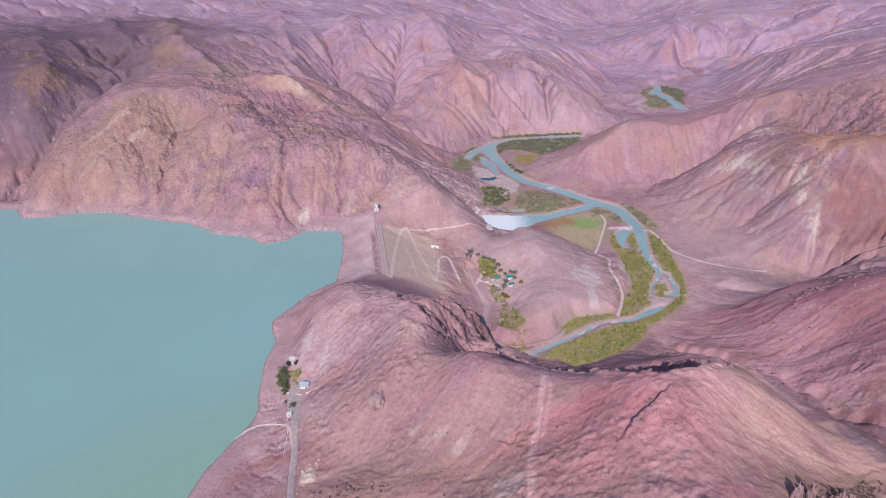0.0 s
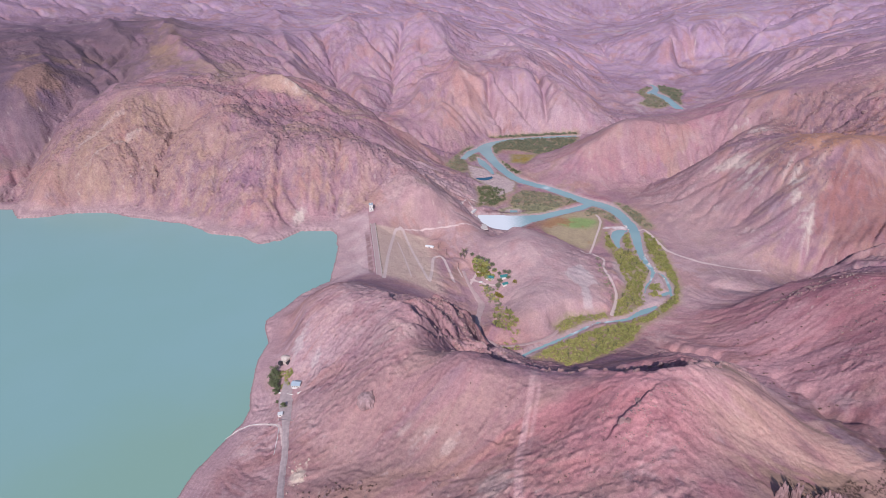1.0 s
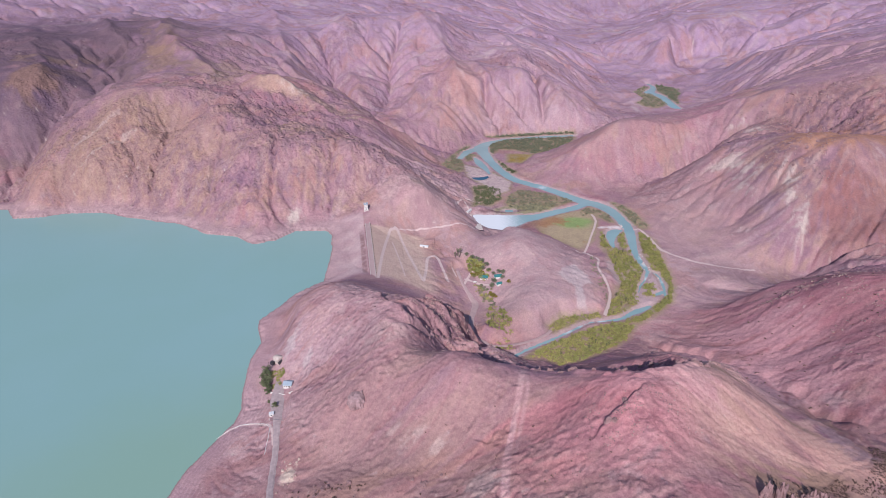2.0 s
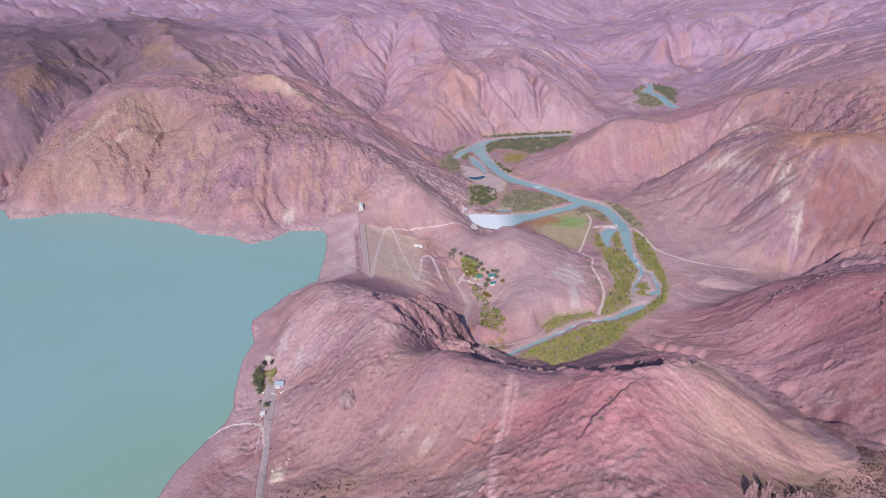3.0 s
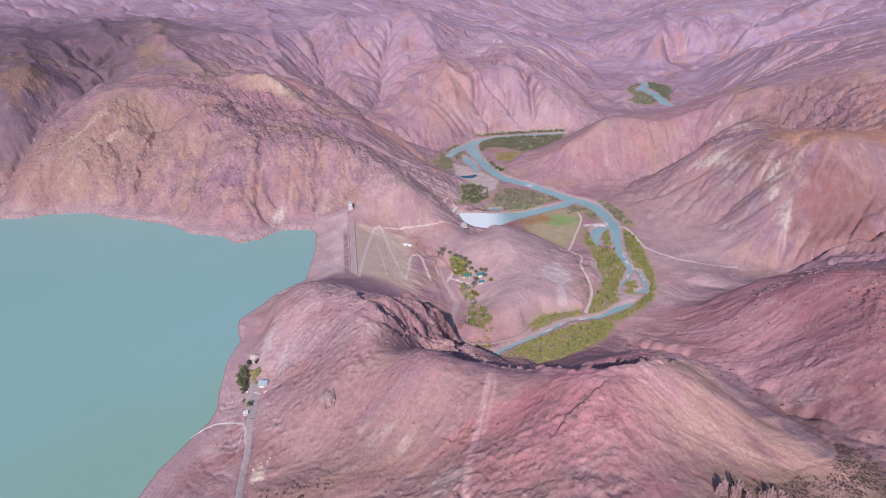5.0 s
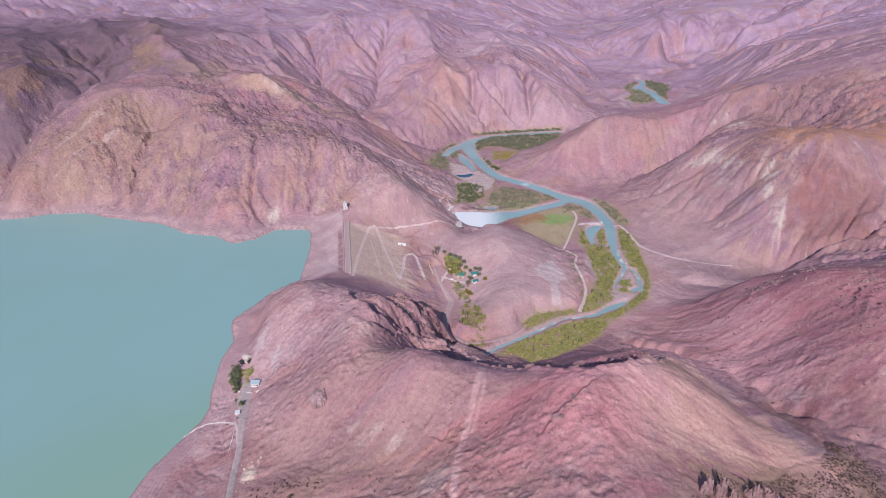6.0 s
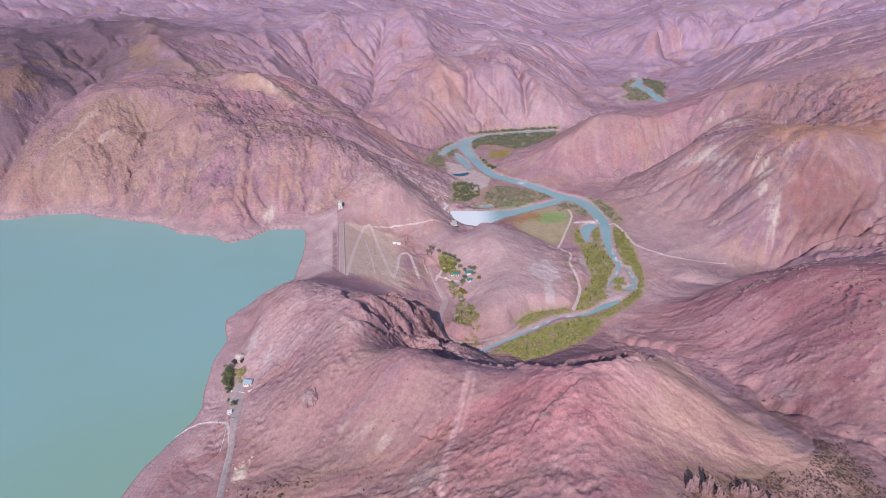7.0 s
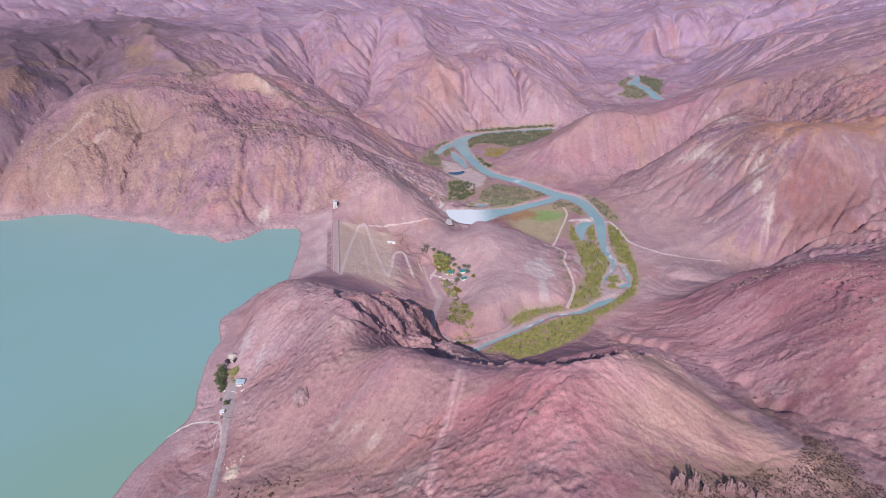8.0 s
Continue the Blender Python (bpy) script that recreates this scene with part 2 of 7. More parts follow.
OUTER = [(-1250, 950, 170), (-1500, 700, 210), (-1600, 1300, 270), (-1500, 2000, 290), (-1000, 2300, 240), (-400, 2500, 200), (200, 3200, 170),
         (900, 3600, 200), (-900, 3400, 310), (1800, 3200, 270), (2300, 2000, 300), (2200, 0, 220), (-2300, 200, 220), (0, -1500, 170),
         (-1500, -1500, 120), (1800, -1500, 230), (0, 4600, 340), (-2500, 2500, 360), (2600, 3800, 360), (-2600, 4500, 400), (4500, 0, 300),
         (4500, 4500, 420), (-4500, 0, 320), (-4500, 4500, 450), (0, -4500, 260), (4500, -4500, 320), (-4500, -4500, 300)]
SHORE = [(-723, 845), (-690, 808), (-645, 812), (-608, 825), (-563, 827), (-511, 807), (-453, 788), (-413, 776), (-356, 741), (-311, 731), (-279, 707),
         (-251, 718), (-230, 746), (-186, 745), (-174, 730), (-167, 688), (-162, 641), (-159, 604), (-188, 576), (-198, 548), (-212, 522), (-206, 499),
         (-198, 482), (-199, 454), (-195, 421), (-185, 385), (-186, 369), (-196, 351), (-206, 319), (-211, 292)]
LAKE = SHORE + [(-222, 200), (-235, 60), (-260, -150), (-330, -400), (-1400, -400), (-1500, 500), (-1150, 780), (-850, 850)]
RIVER_Z = -38.0
# river courses: x, y and width
RIVER = [(252, 1290, 12), (190, 1288, 12), (120, 1278, 12), (75, 1262, 16), (45, 1225, 30), (54, 1164, 22), (67, 1112, 19), (84, 1062, 18), (105, 1022, 18), (148, 985, 18), (174, 957, 20),
         (195, 931, 21), (211, 915, 22), (232, 899, 22), (245, 876, 20), (252, 847, 18), (256, 816, 17), (255, 792, 15), (251, 765, 13), (247, 741, 11), (247, 725, 10), (248, 705, 8.5),
         (249, 689, 7.5), (250, 677, 5)]
CHANNEL_WEST = [(249, 679, 4), (244, 666, 3.4), (239, 656, 3), (230, 642, 2.6), (222, 620, 2.2)]
CHANNEL_EAST = [(250, 680, 4), (256, 677, 3.6), (260, 667, 3.6), (260, 652, 4), (258, 635, 4), (255, 620, 4)]
SIDE_POOL = [(243, 622, 4), (248, 625, 7), (254, 629, 5)]
REACH = [(231, 598, 3), (226, 595, 6), (216, 589, 7.5), (205, 583, 7.5), (197, 576, 6), (186, 571, 4), (172, 568, 3), (159, 566, 2.6), (149, 563, 3), (131, 550, 3.4), (114, 539, 4)]
RIVER_END = [(114, 539, 4), (100, 530, 4.5), (84, 520, 5), (74, 514, 5), (60, 503, 4), (35, 488, 3)]
LOBE = [(-1, 1152, 12), (16, 1195, 20), (46, 1223, 22)]
SIDE_ARM = [(30, 1156, 6), (36, 1135, 14), (43, 1110, 16), (53, 1078, 10), (57, 1060, 5)]
DARK_POND = [(24, 1041, 5), (34, 1037, 13), (44, 1037, 16), (54, 1046, 6)]
SMALL_POND = [(76, 885, 9), (88, 885, 9)]
LAGOON = [(222, 750, 5), (222, 765, 9), (224, 780, 13), (229, 793, 18), (235, 802, 15), (244, 806, 8)]
OUTLET = [(24, 872, 4), (36, 861, 24), (50, 850, 44), (65, 843, 56), (80, 845, 46), (97, 853, 32), (121, 858, 20), (150, 873, 17), (188, 891, 16), (212, 908, 14)]
FAR_RIVER = [(550, 1787, 8), (557, 1755, 12), (546, 1713, 19), (527, 1680, 28), (537, 1658, 22), (546, 1623, 22), (546, 1572, 22), (545, 1530, 22), (548, 1495, 19)]
# woods and thickets on the valley floor, as outlines
THICKETS = {
    "far_wood": [(59, 1246), (97, 1271), (252, 1273), (226, 1218), (185, 1176), (150, 1168), (117, 1197), (82, 1204), (63, 1169), (53, 1195)],
    "bank_strip": [(60, 1165), (84, 1108), (108, 1056), (97, 1056), (73, 1100), (56, 1150)],
    "bend_thicket": [(-34, 1114), (-13, 1175), (4, 1211), (19, 1229), (-1, 1152), (9, 1094), (0, 1069), (-17, 1086)],
    "pond_wood": [(24, 989), (47, 995), (70, 972), (72, 933), (50, 905), (32, 911), (24, 900), (30, 949)],
    "delta_scrub": [(85, 945), (107, 970), (145, 954), (184, 926), (193, 919), (162, 899), (132, 878), (96, 884), (79, 909)]}
THICKETS.update({
    "east_bank": [(253, 906), (267, 893), (279, 854), (285, 816), (277, 805), (266, 828), (259, 862)], "far_bank": [(60, 1287), (116, 1299), (190, 1307), (255, 1308), (255, 1299), (190, 1297), (116, 1288)],
    "bar_scrub": [(195, 873), (211, 889), (235, 864), (241, 836), (233, 831), (216, 860), (197, 856)], "bend_islet": [(10, 1160), (24, 1176), (34, 1162), (28, 1140), (16, 1132)],
    "east_strip": [(262, 788), (273, 791), (282, 763), (276, 712), (275, 681), (270, 639), (261, 619), (258, 646), (258, 674), (257, 690), (258, 721), (262, 755)],
    "west_bank": [(214, 798), (214, 765), (225, 739), (242, 730), (244, 682), (230, 647), (219, 607), (201, 585), (176, 575), (188, 608), (209, 647), (209, 691), (210, 723), (205, 758)],
    "path_scrub": [(183, 724), (187, 692), (184, 648), (183, 608), (178, 596), (175, 635), (175, 677)]})
THICKETS.update({
    "islet": [(234, 642), (247, 648), (245, 628), (239, 615), (230, 615), (230, 629)], "peninsula": [(231, 770), (238, 787), (247, 794), (250, 770), (245, 742), (232, 745)],
    "near_wood": [(73, 501), (96, 518), (126, 535), (156, 552), (187, 561), (216, 577), (255, 613), (264, 625), (257, 606), (234, 582), (202, 558), (183, 528), (155, 509), (129, 495), (110, 486), (94, 499)],
    "north_bank": [(106, 557), (124, 574), (165, 581), (167, 572), (139, 566), (121, 554), (107, 546)],
    "gully_wood": [(36, 576), (43, 594), (52, 581), (61, 552), (63, 531), (47, 521), (38, 532), (34, 553)], "road_scrub": [(44, 517), (59, 520), (65, 515), (53, 510)]})
THICKETS.update({
    "far_grove": [(565, 1754), (583, 1737), (610, 1696), (597, 1643), (575, 1600), (562, 1540), (552, 1565), (562, 1628), (554, 1662), (550, 1705)],
    "far_scrub": [(479, 1673), (529, 1745), (537, 1729), (505, 1676), (524, 1639), (534, 1593), (531, 1532), (496, 1507), (478, 1521), (463, 1559), (495, 1604)]})
FIELD = [(115, 835), (138, 851), (172, 873), (208, 873), (213, 834), (196, 776), (175, 745), (157, 760), (131, 789)]
CUTTING = [(152, 670), (161, 652), (167, 631), (153, 625), (153, 587), (142, 585), (144, 617), (125, 636), (135, 652)]
ISLET_GRAVEL = [(236, 652), (218, 612), (213, 590), (228, 598), (240, 602), (249, 620), (256, 660), (250, 676)]
MEADOW = [(100, 1170), (150, 1165), (120, 1110), (95, 1120)]
GRAVEL = [(8, 1111), (55, 1075), (94, 1012), (87, 971), (61, 947), (52, 987), (17, 1041)]
NEAR_ROAD = [(-100, 150, 5, 24), (-120, 250, 5, 17), (-127, 279, 5, 15), (-133, 304, 5, 11), (-137, 327, 5, 10.5), (-142, 348, 5, 11.5), (-146, 364, 8, 11.5), (-152, 384, 12, 10.5), (-156, 412, 8, 11)]
VALLEY_ROAD = [(0, 664, 4, -23), (8, 634, 4, -27), (19, 609, 7, -33), (22, 597, 8, -34), (17, 566, 6, -31.5), (19, 535, 5, -31), (32, 522, 5, -33.5), (44, 519, 4, -35.5), (66, 523, 4, -36),
               (85, 530, 4, -36), (101, 541, 4, -36), (109, 553, 4, -36)]
# dirt tracks: x, y and width
TRACKS = [
    [(-91, 589, 3), (-94, 651, 3), (-94, 728, 3), (-89, 737, 3), (-84, 739, 3), (-66, 684, 3), (-44, 622, 3), (-40, 621, 3), (-39, 650, 3), (-39, 675, 3), (-34, 683, 3), (-27, 682, 3), (-20, 662, 3), (-11, 633, 3)],
    [(-87, 700, 1.4), (-73, 655, 1.4), (-62, 612, 1.4)], [(-94, 733, 2.4), (-55, 751, 2.4), (-13, 750, 2.4), (30, 768, 2.4)], [(8, 634, 2.5), (12, 645, 2.5), (19, 663, 2.5)],
    [(10, 646, 2.5), (22, 642, 3), (40, 634, 2.5)], [(-7, 669, 1.2), (-1, 651, 1.2)]]
TRACKS += [
    [(150, 739, 2.5), (165, 735, 2.5), (176, 731, 2.5), (196, 785, 2.5), (213, 836, 3), (211, 861, 3)],
    [(176, 731, 2.5), (189, 712, 2.5), (190, 701, 2.5), (183, 676, 2.5), (186, 648, 3), (188, 622, 3), (181, 598, 3), (173, 578, 4)],
    [(258, 805, 3), (271, 803, 3), (278, 776, 4), (284, 736, 4), (302, 716, 4), (328, 696, 4), (352, 683, 3), (385, 676, 3)]]
TRACKS += [
    [(-196, 350, 1.7), (-192, 354, 1.7), (-185, 361, 1.7), (-176, 364, 1.7), (-163, 361, 1.7), (-150, 355, 1.7), (-145, 346, 1.7), (-141, 334, 1.7)],
    [(-3, 822, 2.5), (-4, 874, 2.5), (4, 907, 2.5), (11, 901, 2.5), (17, 878, 2.5)], [(11, 923, 2.5), (22, 922, 2.5), (37, 918, 2.5)]]
HILL_TRACKS = [[(53, 352, 3), (53, 337, 3), (49, 314, 3), (43, 290, 3), (37, 266, 4), (34, 237, 4), (30, 200, 4)], [(56, 345, 1.5), (54, 313, 1.5), (48, 289, 1.5), (42, 266, 1.5)]]
# rock steps that drop away to the north-east: height of the step, then its line
SCARPS = [
    (4.5, (-95, 505), (-73, 474), (-57, 453), (-44, 436)), (3.5, (-62, 450), (-50, 438), (-38, 434)), (5, (-36, 540), (-24, 512), (-14, 502), (-8, 492)),
    (7, (-31, 465), (-20, 464), (-10, 463), (-1, 455), (7, 449)), (6, (-24, 441), (-14, 445), (-4, 446)), (5.5, (-48, 405), (-39, 408), (-29, 411), (-19, 424)),
    (5, (-36, 428), (-24, 431), (-15, 437)), (4.5, (0, 548), (9, 518), (16, 495), (22, 458)), (3.5, (-6, 502), (6, 496), (15, 452)), (6, (18, 441), (27, 430), (36, 414)),
    (11, (16, 382), (34, 374), (50, 367), (66, 357), (84, 341), (95, 327)), (10, (99, 314), (112, 300), (126, 297), (141, 298), (153, 310), (166, 326))]
SCARPS += [
    (3.7, (131, 300), (140, 308), (150, 322)), (8, (130, 387), (143, 388), (152, 382), (164, 373)), (3.0, (192, 478), (204, 484), (211, 480)), (3.2, (93, 256), (98, 260), (106, 266), (113, 272)),
    (3.7, (159, 312), (185, 340)), (1.3, (345, 520), (362, 516), (385, 488)),
    (1.0, (300, 505), (325, 512), (345, 522)), (1.5, (380, 440), (395, 448), (415, 445)), (5, (-340, 1140), (-300, 1125), (-268, 1160)),
    (5.6, (-262, 1080), (-225, 1050), (-190, 1030)), (5, (-205, 1010), (-175, 990), (-160, 970))]
# crest and valley lines that sharpen the relief: height, half-width, then the line
RIDGES = [
    (14, 40, (-700, 985), (-660, 1040), (-576, 1030), (-488, 1045), (-391, 1046), (-330, 1008), (-231, 1002), (-165, 974), (-110, 930)),
    (18, 32, (-420, 1180), (-370, 1130), (-331, 1126), (-288, 1112), (-260, 1090), (-204, 1043), (-165, 985)),
    (12, 25, (-165, 1090), (-143, 1113), (-98, 1136), (-57, 1130)), (24, 50, (-760, 1600), (-697, 1451), (-590, 1346), (-500, 1230), (-480, 1150)),
    (28, 60, (-100, 2125), (-60, 1800), (-40, 1588), (-19, 1476), (-94, 1387), (-140, 1310)), (16, 40, (-19, 1476), (25, 1420), (89, 1378), (125, 1335))]
RIDGES += [
    (20, 45, (123, 1801), (160, 1620), (184, 1531), (222, 1496), (300, 1477)), (28, 60, (250, 2400), (365, 1960), (462, 1918), (515, 1830)),
    (14, 40, (226, 1061), (296, 1080), (399, 1085), (534, 1131), (568, 1079), (671, 955)), (20, 55, (720, 1566), (757, 1504), (810, 1547), (960, 1456), (1150, 1500)),
    (28, 60, (640, 1960), (687, 2030), (729, 2189), (830, 2500)), (24, 60, (-344, 1698), (-290, 1600), (-270, 1480), (-230, 1380)),
    (26, 60, (-560, 1900), (-500, 1700), (-440, 1560), (-400, 1400)), (14, 45, (-980, 1380), (-860, 1230), (-801, 1134), (-790, 1050))]
RIDGES += [
    (12, 35, (480, 640), (430, 600), (370, 560), (300, 560))]
RIDGES += [
    (14, 28, (-117, 1773), (-65, 1641), (-32, 1586), (-9, 1424), (16, 1354)), (10, 22, (-32, 1586), (-62, 1509), (-103, 1370)), (14, 26, (93, 1647), (139, 1563), (179, 1529), (215, 1473), (255, 1412), (295, 1407)),
    (9, 20, (45, 1569), (68, 1408), (86, 1367)), (20, 40, (203, 2242), (266, 2082), (330, 1960), (406, 1880), (435, 1684)), (22, 35, (690, 2233), (717, 2106), (757, 1942)),
    (16, 30, (810, 2152), (833, 2072), (817, 1985)), (16, 35, (941, 2255), (942, 2142), (955, 2034)), (22, 45, (1249, 2157), (1128, 2080), (1043, 2042), (955, 2034))]
RIDGES += [
    (14, 26, (-701, 1491), (-633, 1368), (-583, 1312), (-533, 1257)), (18, 40, (-1037, 1770), (-827, 1459), (-776, 1403)), (14, 28, (-903, 1366), (-807, 1277), (-752, 1236), (-651, 1088)),
    (10, 20, (-472, 1316), (-351, 1129), (-313, 1124), (-268, 1070), (-205, 950)), (12, 28, (-428, 1679), (-375, 1626), (-317, 1537)), (12, 30, (-384, 1944), (-267, 1628), (-216, 1557)),
    (18, 40, (892, 1381), (821, 1517), (812, 1701), (790, 1850))]
HOLLOWS = [
    (14, 28, (-277, 1714), (-237, 1624), (-200, 1577), (-180, 1506), (-158, 1460), (-170, 1306)), (10, 18, (180, 1540), (177, 1412), (179, 1357)), (10, 18, (-303, 1180), (-273, 1168), (-238, 1127), (-180, 1024)),
    (8, 16, (-395, 1055), (-330, 968), (-292, 947), (-261, 971)), (9, 18, (-560, 930), (-505, 890), (-480, 850)), (9, 18, (-400, 900), (-372, 850), (-360, 800)),
    (22, 40, (-175, 1650), (-175, 1554), (-181, 1343), (-191, 1253), (-140, 1205), (-70, 1195), (-10, 1190)),
    (16, 30, (560, 1040), (514, 1055), (426, 1026), (360, 1000), (290, 965)), (14, 25, (175, 1500), (187, 1420), (187, 1354), (185, 1310)),
    (14, 60, (-690, 1190), (-747, 1080), (-770, 985), (-750, 920), (-740, 860)), (12, 28, (60, 1470), (58, 1400), (66, 1345)),
    (16, 35, (300, 1720), (340, 1600), (390, 1540), (460, 1500)), (5, 24, (-300, 1000), (-290, 930), (-268, 860), (-255, 790)),
    (2.5, 24, (-480, 1000), (-445, 920), (-425, 850), (-405, 790))]
HOLLOWS += [
    (9, 22, (430, 520), (390, 560), (350, 600), (322, 640)), (20, 50, (-420, 1900), (-380, 1700), (-340, 1550), (-300, 1430), (-230, 1330)),
    (24, 60, (778, 2300), (778, 2064), (720, 1900), (620, 1830)), (2.5, 20, (-560, 980), (-530, 900), (-510, 840)), (2, 20, (-370, 960), (-345, 880), (-335, 790)),
    (5, 22, (-200, 940), (-185, 880), (-190, 810)), (5, 22, (640, 900), (560, 850), (480, 800), (400, 780)), (12, 30, (-40, 1560), (-70, 1480), (-120, 1420))]


def curved(line):
    """The line rounded off, with one more point between each two."""
    out = []
    for k in range(len(line) - 1):
        a, b, c, d = line[max(k - 1, 0)], line[k], line[k + 1], line[min(k + 2, len(line) - 1)]
        out += [b, tuple((9 * (q + r) - p - s) / 16 for p, q, r, s in zip(a, b, c, d))]
    return out + [line[-1]]


VALLEY_ROAD, NEAR_ROAD, RIVER, OUTLET, FAR_RIVER = curved(curved(VALLEY_ROAD)), curved(NEAR_ROAD), curved(RIVER), curved(OUTLET), curved(FAR_RIVER)
REACH, CHANNEL_EAST, CHANNEL_WEST = curved(REACH), curved(CHANNEL_EAST), curved(CHANNEL_WEST)
LAGOON, DARK_POND, SIDE_ARM = curved(LAGOON), curved(DARK_POND), curved(SIDE_ARM)
TRACKS = [curved(line) for line in TRACKS]
COURSES = [RIVER, RIVER_END, LOBE, SIDE_ARM, DARK_POND, SMALL_POND, LAGOON, OUTLET, FAR_RIVER, REACH, CHANNEL_EAST, CHANNEL_WEST, SIDE_POOL]
DAM_A, DAM_B, DAM_Z = (-130.5, 766.0), (-96.0, 588.0), 12.5


def lattice(ix, iy, seed):
    """A random number in 0..1 for each whole-numbered place."""
    h = (ix.astype(np.int64) * 374761393 + iy.astype(np.int64) * 668265263 + seed * 974711) & 0xFFFFFFFF
    h = ((h ^ (h >> 13)) * 1274126177) & 0xFFFFFFFF
    h = ((h ^ (h >> 16)) * 2246822519) & 0xFFFFFFFF
    return ((h ^ (h >> 15)) & 0xFFFF) / 65535.0


def grain(x, y, size, seed):
    """Smooth noise in -1..1, of that size in metres."""
    x, y = x / size + 0.37 * seed, y / size - 0.61 * seed
    ix, iy = np.floor(x), np.floor(y)
    fx, fy = x - ix, y - iy
    total = 0.0
    ux, uy = fx * fx * fx * (fx * (fx * 6 - 15) + 10), fy * fy * fy * (fy * (fy * 6 - 15) + 10)
    for dx in (0, 1):
        for dy in (0, 1):
            a = lattice(ix + dx, iy + dy, seed) * 6.2832
            w = (ux if dx else 1 - ux) * (uy if dy else 1 - uy)
            total = total + w * (np.cos(a) * (fx - dx) + np.sin(a) * (fy - dy))
    return total * 1.5


def layers(x, y, size, seed, octaves=4, gain=0.5):
    total, amp = 0.0, 1.0
    for k in range(octaves):
        total = total + amp * grain(x, y, size / 2.03 ** k, seed + 17 * k)
        amp *= gain
    return total


def ridged(x, y, size, seed, octaves=4, gain=0.5):
    """Sharp-crested noise, about 0..1."""
    total, amp, norm = 0.0, 1.0, 0.0
    for k in range(octaves):
        total = total + amp * (1 - np.abs(grain(x, y, size / 2.1 ** k, seed + 13 * k)) * 1.6)
        norm += amp
        amp *= gain
    return total / norm


def ease(v, a, b):
    u = np.clip((v - a) / (b - a), 0, 1)
    return u * u * (3 - 2 * u)


def spot(x, y, cx, cy, rx, ry=None, turn=0.0):
    """1 in the middle of an oval patch, 0 outside."""
    ry = ry or rx
    c, s = math.cos(radians(turn)), math.sin(radians(turn))
    u, v = (x - cx) * c + (y - cy) * s, -(x - cx) * s + (y - cy) * c
    return np.exp(-((u / rx) ** 2 + (v / ry) ** 2))


def outline_distance(x, y, poly):
    """Distance to an outline, negative inside it."""
    d = np.full(x.shape, 1e9)
    inside = np.zeros(x.shape, bool)
    for (ax, ay), (bx, by) in zip(poly, poly[1:] + poly[:1]):
        vx, vy = bx - ax, by - ay
        t = np.clip(((x - ax) * vx + (y - ay) * vy) / (vx * vx + vy * vy), 0, 1)
        d = np.minimum(d, (x - ax - t * vx) ** 2 + (y - ay - t * vy) ** 2)
        if vy:
            inside ^= ((ay > y) != (by > y)) & (x < ax + (y - ay) * vx / vy)
    d = np.sqrt(d)
    return np.where(inside, -d, d)


def course_distance(x, y, line):
    """Distance to the edge of a strip with a width at each point, negative within it."""
    d = np.full(x.shape, 1e9)
    for (ax, ay, aw), (bx, by, bw) in zip(line, line[1:]):
        vx, vy = bx - ax, by - ay
        t = np.clip(((x - ax) * vx + (y - ay) * vy) / (vx * vx + vy * vy), 0, 1)
        d = np.minimum(d, np.hypot(x - ax - t * vx, y - ay - t * vy) - 0.5 * (aw + t * (bw - aw)))
    return d


def near_only(fn, x, y, points, reach, far=1e3):
    """fn(x, y) for the places within reach of the points' box, far elsewhere."""
    xs, ys = [p[0] for p in points], [p[1] for p in points]
    m = (x > min(xs) - reach) & (x < max(xs) + reach) & (y > min(ys) - reach) & (y < max(ys) + reach)
    out = np.full(x.shape, float(far))
    if m.any():
        out[m] = fn(x[m], y[m])
    return out


def road_profile(x, y, line):
    """Distance to a road's edge, and the road's height there."""
    d, z = np.full(x.shape, 1e9), np.zeros(x.shape)
    for (ax, ay, aw, az), (bx, by, bw, bz) in zip(line, line[1:]):
        vx, vy = bx - ax, by - ay
        t = np.clip(((x - ax) * vx + (y - ay) * vy) / (vx * vx + vy * vy), 0, 1)
        e = np.hypot(x - ax - t * vx, y - ay - t * vy) - 0.5 * (aw + t * (bw - aw))
        z = np.where(e < d, az + t * (bz - az), z)
        d = np.minimum(d, e)
    return d, z


def scarps(x, y):
    """What the rock steps take from the ground."""
    total = np.zeros(x.shape)
    u, v = x + 4 * grain(x, y, 16, 301) + 1.5 * grain(x, y, 5, 302), y + 4 * grain(x, y, 16, 303) + 1.5 * grain(x, y, 5, 304)
    for drop, *line in SCARPS:
        xs, ys = [p[0] for p in line], [p[1] for p in line]
        m = (x > min(xs) - 60) & (x < max(xs) + 60) & (y > min(ys) - 60) & (y < max(ys) + 60)
        if not m.any():
            continue
        px, py, best, take = u[m], v[m], np.full(m.sum(), 1e9), np.zeros(m.sum())
        for k, ((ax, ay), (bx, by)) in enumerate(zip(line, line[1:])):
            vx, vy = bx - ax, by - ay
            n = math.hypot(vx, vy)
            t = ((px - ax) * vx + (py - ay) * vy) / (n * n)
            c = np.clip(t, 0, 1)
            d = np.hypot(px - ax - c * vx, py - ay - c * vy)
            side = (-(px - ax) * vy + (py - ay) * vx) / n
            if -vy * 0.5 + vx * 0.85 < 0:
                side = -side
            fade = np.exp(-(np.maximum(np.abs(c - t) * n, 0) / 8) ** 2)
            s = drop * fade * (ease(side, -0.4, 1.3) * (1 - ease(side, 2.5, 24)) - 0.45 * ease(side, -12, -0.4) * (1 - ease(side, -0.4, 1.3)))
            take = np.where(d < best, s, take)
            best = np.minimum(best, d)
        total[m] += take
    return total


